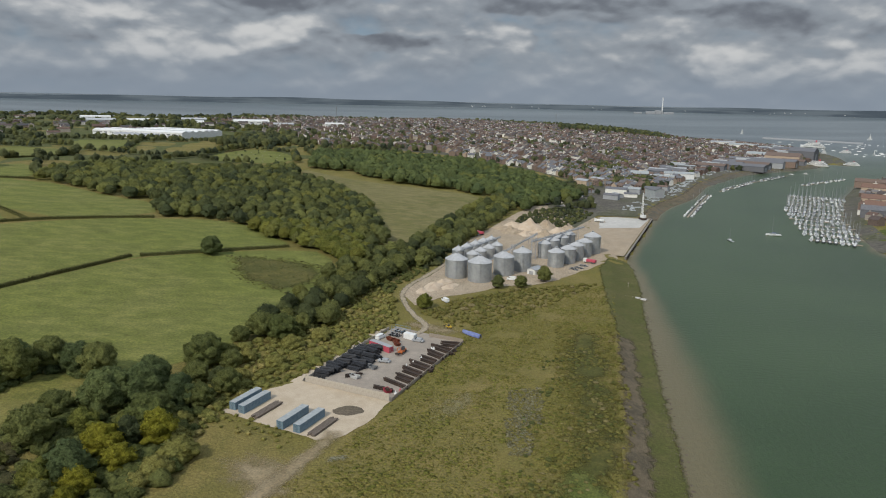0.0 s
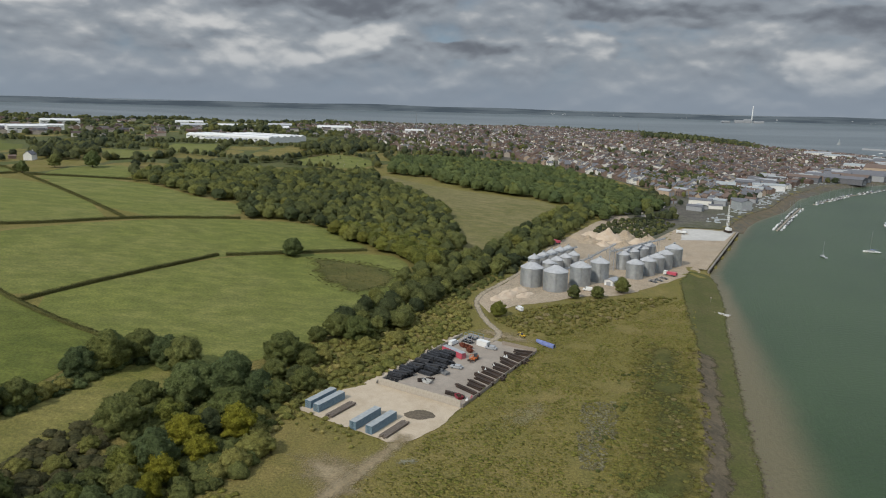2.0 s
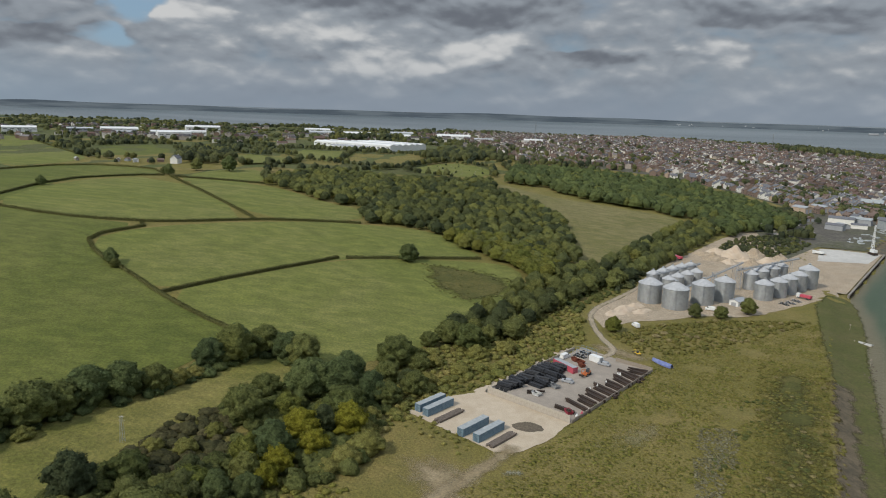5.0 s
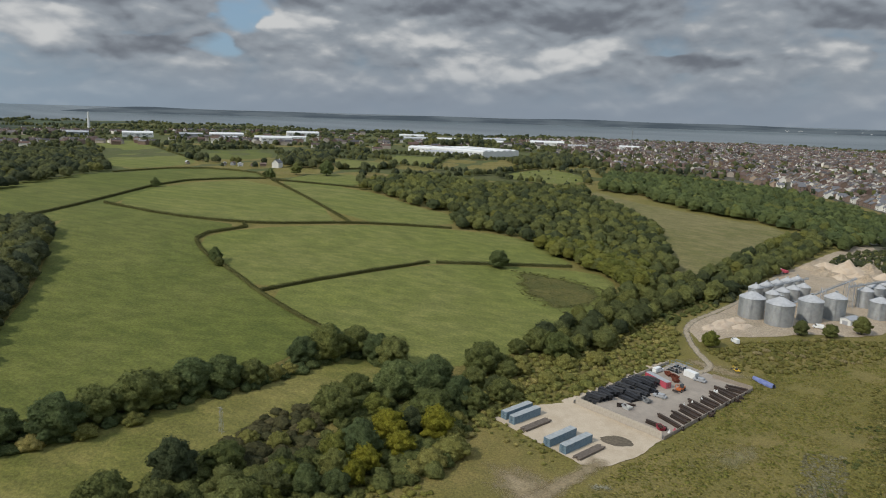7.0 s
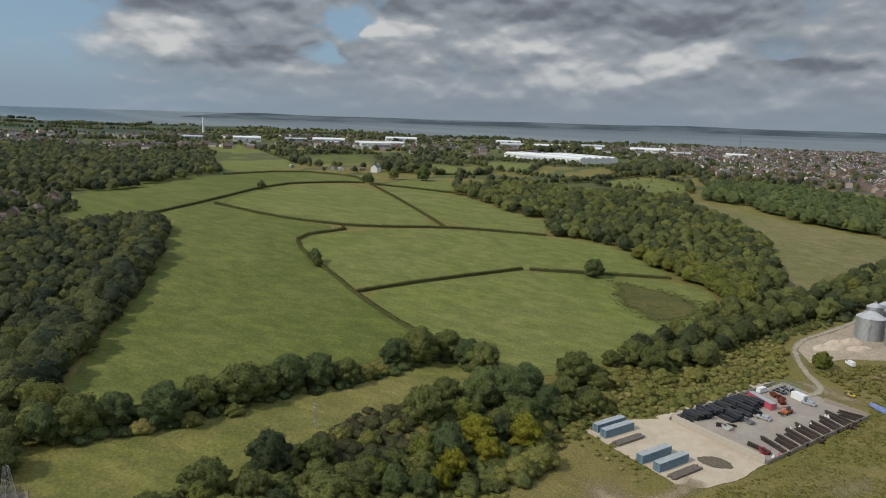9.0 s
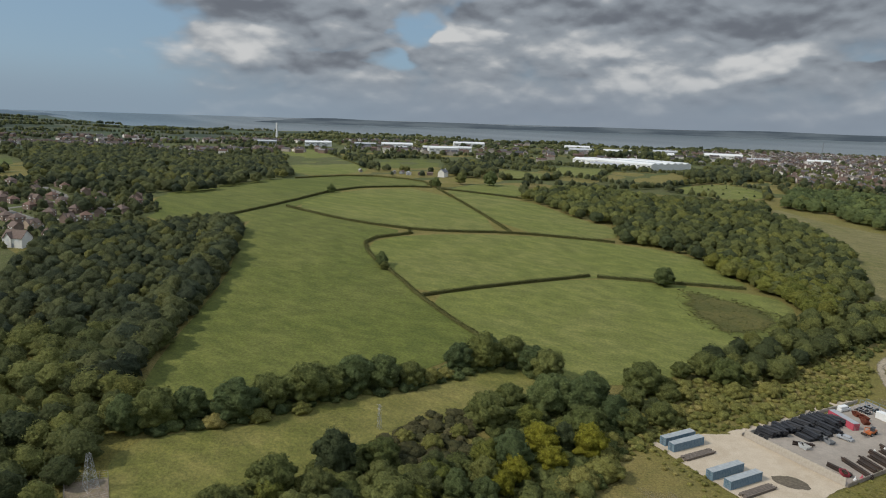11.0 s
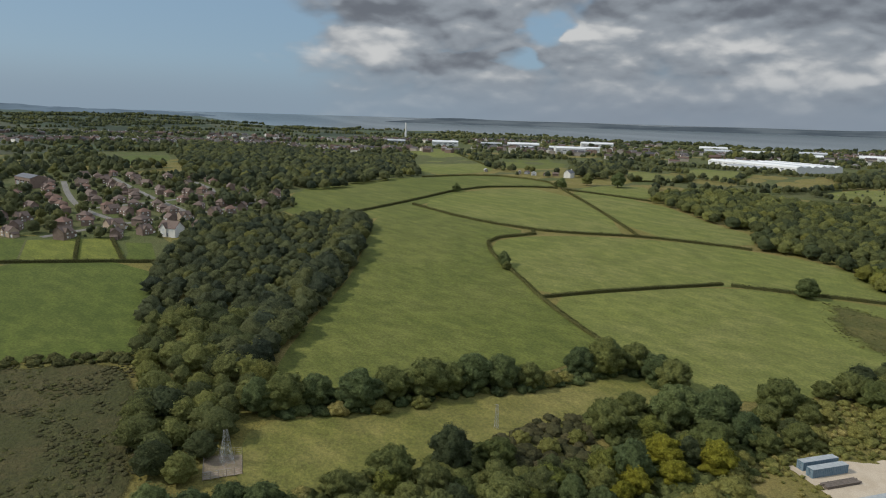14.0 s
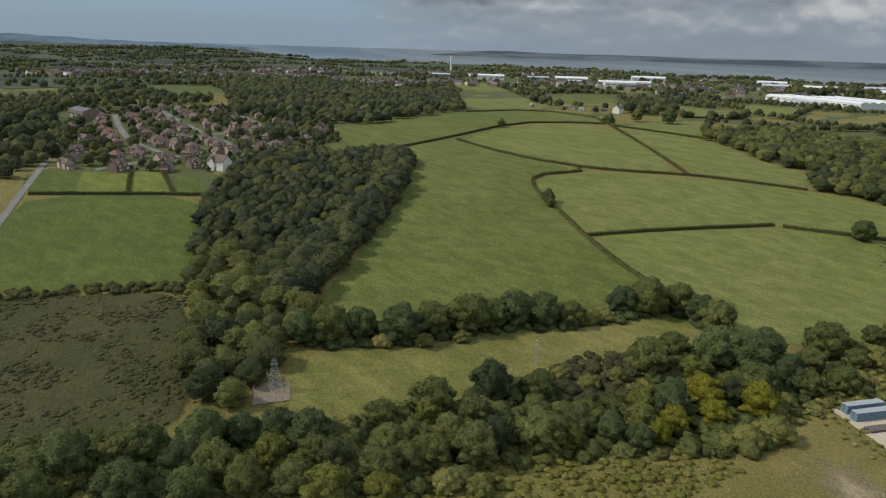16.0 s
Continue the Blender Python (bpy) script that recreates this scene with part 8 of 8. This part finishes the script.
for x, y in scatter([(-486, 664), (-456, 673), (-468, 735), (-545, 830), (-585, 830), (-548, 724), (-508, 680)], 8, 108):
    s.add(rng, x, y, z_at(x, y), rng.uniform(0.9, 1.4))
for x, y, k in ((-508, 632, 0.8), (-514, 640, 0.7), (-640, 700, 0.8), (-612, 655, 0.7), (-585, 640, 0.6), (-540, 615, 0.5), (-555, 660, 0.9), (-570, 668, 0.8), (-525, 670, 0.9), (-421, 800, 0.6)):
    s.add(rng, x, y, z_at(x, y), k)
for x, y in scatter([(-190, 960), (-120, 960), (-60, 1010), (-110, 1120), (-280, 1180), (-290, 1000), (-240, 940)], 15, 109):
    s.add(rng, x, y, z_at(x, y), rng.uniform(0.6, 1.2))
for x, y in scatter([(-530, 1058), (-370, 1022), (-360, 1005), (-440, 1008), (-540, 1030)], 11, 110):
    if rng.random() < 0.55:
        s.add(rng, x, y, z_at(x, y), rng.uniform(0.5, 0.95), 1.2)
for x, y in scatter([(-305, 935), (-240, 950), (-215, 1020), (-250, 1075), (-300, 1050)], 7.5, 113):
    s.add(rng, x, y, z_at(x, y), rng.uniform(1.0, 1.6))
for x, y in scatter([(-590, 1260), (-520, 1330), (-480, 1370), (-545, 1400), (-620, 1320)], 9, 114):
    s.add(rng, x, y, z_at(x, y), rng.uniform(1.2, 1.8))
for x, y in scatter([(-275, 795), (-252, 915), (-200, 890), (-182, 820), (-213, 785)], 17, 111):
    s.add(rng, x, y, z_at(x, y), rng.uniform(0.15, 0.35))
s.done("field_trees", M_LEAF_DARK, "copses and hedge trees round fields and a farm", "trees")

# scattered villages on the plateau
spots, rng = [], random.Random(111)
for r, az0, az1, n in ((1420, 60, 82, 90), (1480, 62, 80, 60), (1250, 52, 60, 30), (1650, 50, 66, 60), (1750, 40, 56, 60), (1850, 60, 80, 70), (1300, 46, 52, 20), (2000, 30, 45, 50), (1150, 56, 60, 8)):
    for k in range(n):
        x, y = polar(rng.uniform(az0, az1), r + rng.gauss(0, 30))
        spots.append((x, y, rng.uniform(0, 3.14), rng.uniform(7, 9), rng.uniform(9, 16)))
for k in range(110):
    x, y = -700 + rng.gauss(0, 170), 1330 + rng.gauss(0, 110)
    spots.append((x, y, rng.choice((0.6, 2.2)) + rng.uniform(-0.1, 0.1), rng.uniform(7, 12), rng.uniform(9, 22)))
for k in range(45):
    x, y = -880 + rng.gauss(0, 90), 1090 + rng.gauss(0, 50)
    spots.append((x, y, rng.choice((0.6, 2.2)), rng.uniform(7, 12), rng.uniform(9, 18)))
house_rows("village_houses", spots, "scattered pale houses of plateau villages", 112, M_TOWN_WALL, M_TOWN_ROOF)

# gravestones in the cemetery
bm, rng = bmesh.new(), random.Random(121)
for x, y in scatter([(-275, 795), (-252, 915), (-200, 890), (-182, 820), (-213, 785)], 13, 122):
    box(bm, (0.6, 0.3, 0.9), spin(x, y, None, 20), 0.0)
tagged(part("gravestones", bm, M_STONE), "rows of pale gravestones in grass", "gravestones", kind="stuff")

# power station chimney and tanks on the far shore
def far_works():
    c = empty("power_station", at(*polar(-17.3, 4560), 48), "white power station with a tall chimney across the strait", "power station")
    bm = bmesh.new()
    tube(bm, (0, 0, 0), (0, 0, 100), 3.6, 2.8, 12)
    part("chimney", bm, M_WHITE, c)
    for k, (o, w, h) in enumerate(((-70, 60, 16), (-25, 40, 22), (40, 60, 13), (-150, 50, 10))):
        bm = bmesh.new()
        box(bm, (w, 20, h), Matrix.Translation((o, 0, 0)), 1.0)
        part("block", bm, M_GREYPAINT, c)
    return c


far_works()
rng = random.Random(131)
for k in range(26):
    az = rng.choice((rng.uniform(-32, -14), rng.uniform(-14, -2)))
    bm = bmesh.new()
    w = rng.uniform(3, 11)
    box(bm, (w, 10, rng.uniform(1.5, 3)), None, 0.3)
    ob = part("shore_building", bm, M_HULL)
    ob.matrix_basis = at(*polar(az, 4600), 50 + rng.uniform(0, 26), az)
    tagged(ob, "tiny white building on the far shore", "building", "buildings on the far shore")

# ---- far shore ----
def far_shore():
    m = bpy.data.materials.new("hazed_far_land")
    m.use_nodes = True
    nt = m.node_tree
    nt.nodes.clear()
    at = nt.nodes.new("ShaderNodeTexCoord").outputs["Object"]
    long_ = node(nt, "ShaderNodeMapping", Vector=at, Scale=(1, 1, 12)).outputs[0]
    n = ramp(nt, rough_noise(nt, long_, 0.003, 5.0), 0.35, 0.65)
    # distance haze painted as blue-grey colour; the land glows by emission
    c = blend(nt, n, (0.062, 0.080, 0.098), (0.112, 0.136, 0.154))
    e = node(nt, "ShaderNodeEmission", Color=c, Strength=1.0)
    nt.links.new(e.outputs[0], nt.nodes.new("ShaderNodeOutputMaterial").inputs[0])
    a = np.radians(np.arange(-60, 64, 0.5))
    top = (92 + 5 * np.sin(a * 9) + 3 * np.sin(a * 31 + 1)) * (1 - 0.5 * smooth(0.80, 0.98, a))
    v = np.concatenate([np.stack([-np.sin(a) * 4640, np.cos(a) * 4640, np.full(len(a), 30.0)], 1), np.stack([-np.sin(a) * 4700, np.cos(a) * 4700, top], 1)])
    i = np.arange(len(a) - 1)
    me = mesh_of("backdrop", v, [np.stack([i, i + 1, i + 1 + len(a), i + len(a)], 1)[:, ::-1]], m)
    return tagged(new("backdrop", me), "wooded shore across the strait, blue haze painted in", "backdrop", kind="structure")


def far_downs(r, tops, colour, label):
    """A ridge of hills, glowing with painted-in haze: tops of (turn in degrees, height)."""
    m = bpy.data.materials.new("far_downs")
    m.use_nodes = True
    nt = m.node_tree
    nt.nodes.clear()
    at_ = nt.nodes.new("ShaderNodeTexCoord").outputs["Object"]
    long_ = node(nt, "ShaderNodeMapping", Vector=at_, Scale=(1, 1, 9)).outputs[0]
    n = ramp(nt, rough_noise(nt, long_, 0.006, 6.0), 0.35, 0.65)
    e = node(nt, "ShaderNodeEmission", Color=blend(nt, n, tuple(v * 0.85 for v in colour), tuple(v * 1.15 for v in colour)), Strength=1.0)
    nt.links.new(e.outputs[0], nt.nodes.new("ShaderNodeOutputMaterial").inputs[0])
    deg = np.arange(tops[0][0], tops[-1][0], 0.3)
    z = np.interp(deg, [t[0] for t in tops], [t[1] for t in tops]) + 2.0 * np.sin(deg * 2.1) + 1.2 * np.sin(deg * 5.3)
    a = np.radians(deg)
    v = np.concatenate([np.stack([-np.sin(a) * (r - 80), np.cos(a) * (r - 80), np.full(len(a), 10.0)], 1), np.stack([-np.sin(a) * r, np.cos(a) * r, z], 1)])
    i = np.arange(len(a) - 1)
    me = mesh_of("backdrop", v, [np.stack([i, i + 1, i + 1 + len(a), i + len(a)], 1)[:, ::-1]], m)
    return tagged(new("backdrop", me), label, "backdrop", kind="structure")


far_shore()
far_downs(4750, [(62, 40), (64, 62), (68, 86), (72, 92), (76, 97), (80, 112), (84, 124), (92, 130), (110, 120), (150, 90), (179, 60)], (0.105, 0.145, 0.185), "blue downs on the horizon, haze painted in")
far_downs(3900, [(63, 42), (65, 58), (67, 72), (70, 74), (74, 70), (78, 78), (84, 84), (95, 80), (120, 70), (179, 55)], (0.075, 0.100, 0.090), "green downs beyond villages, haze painted in")
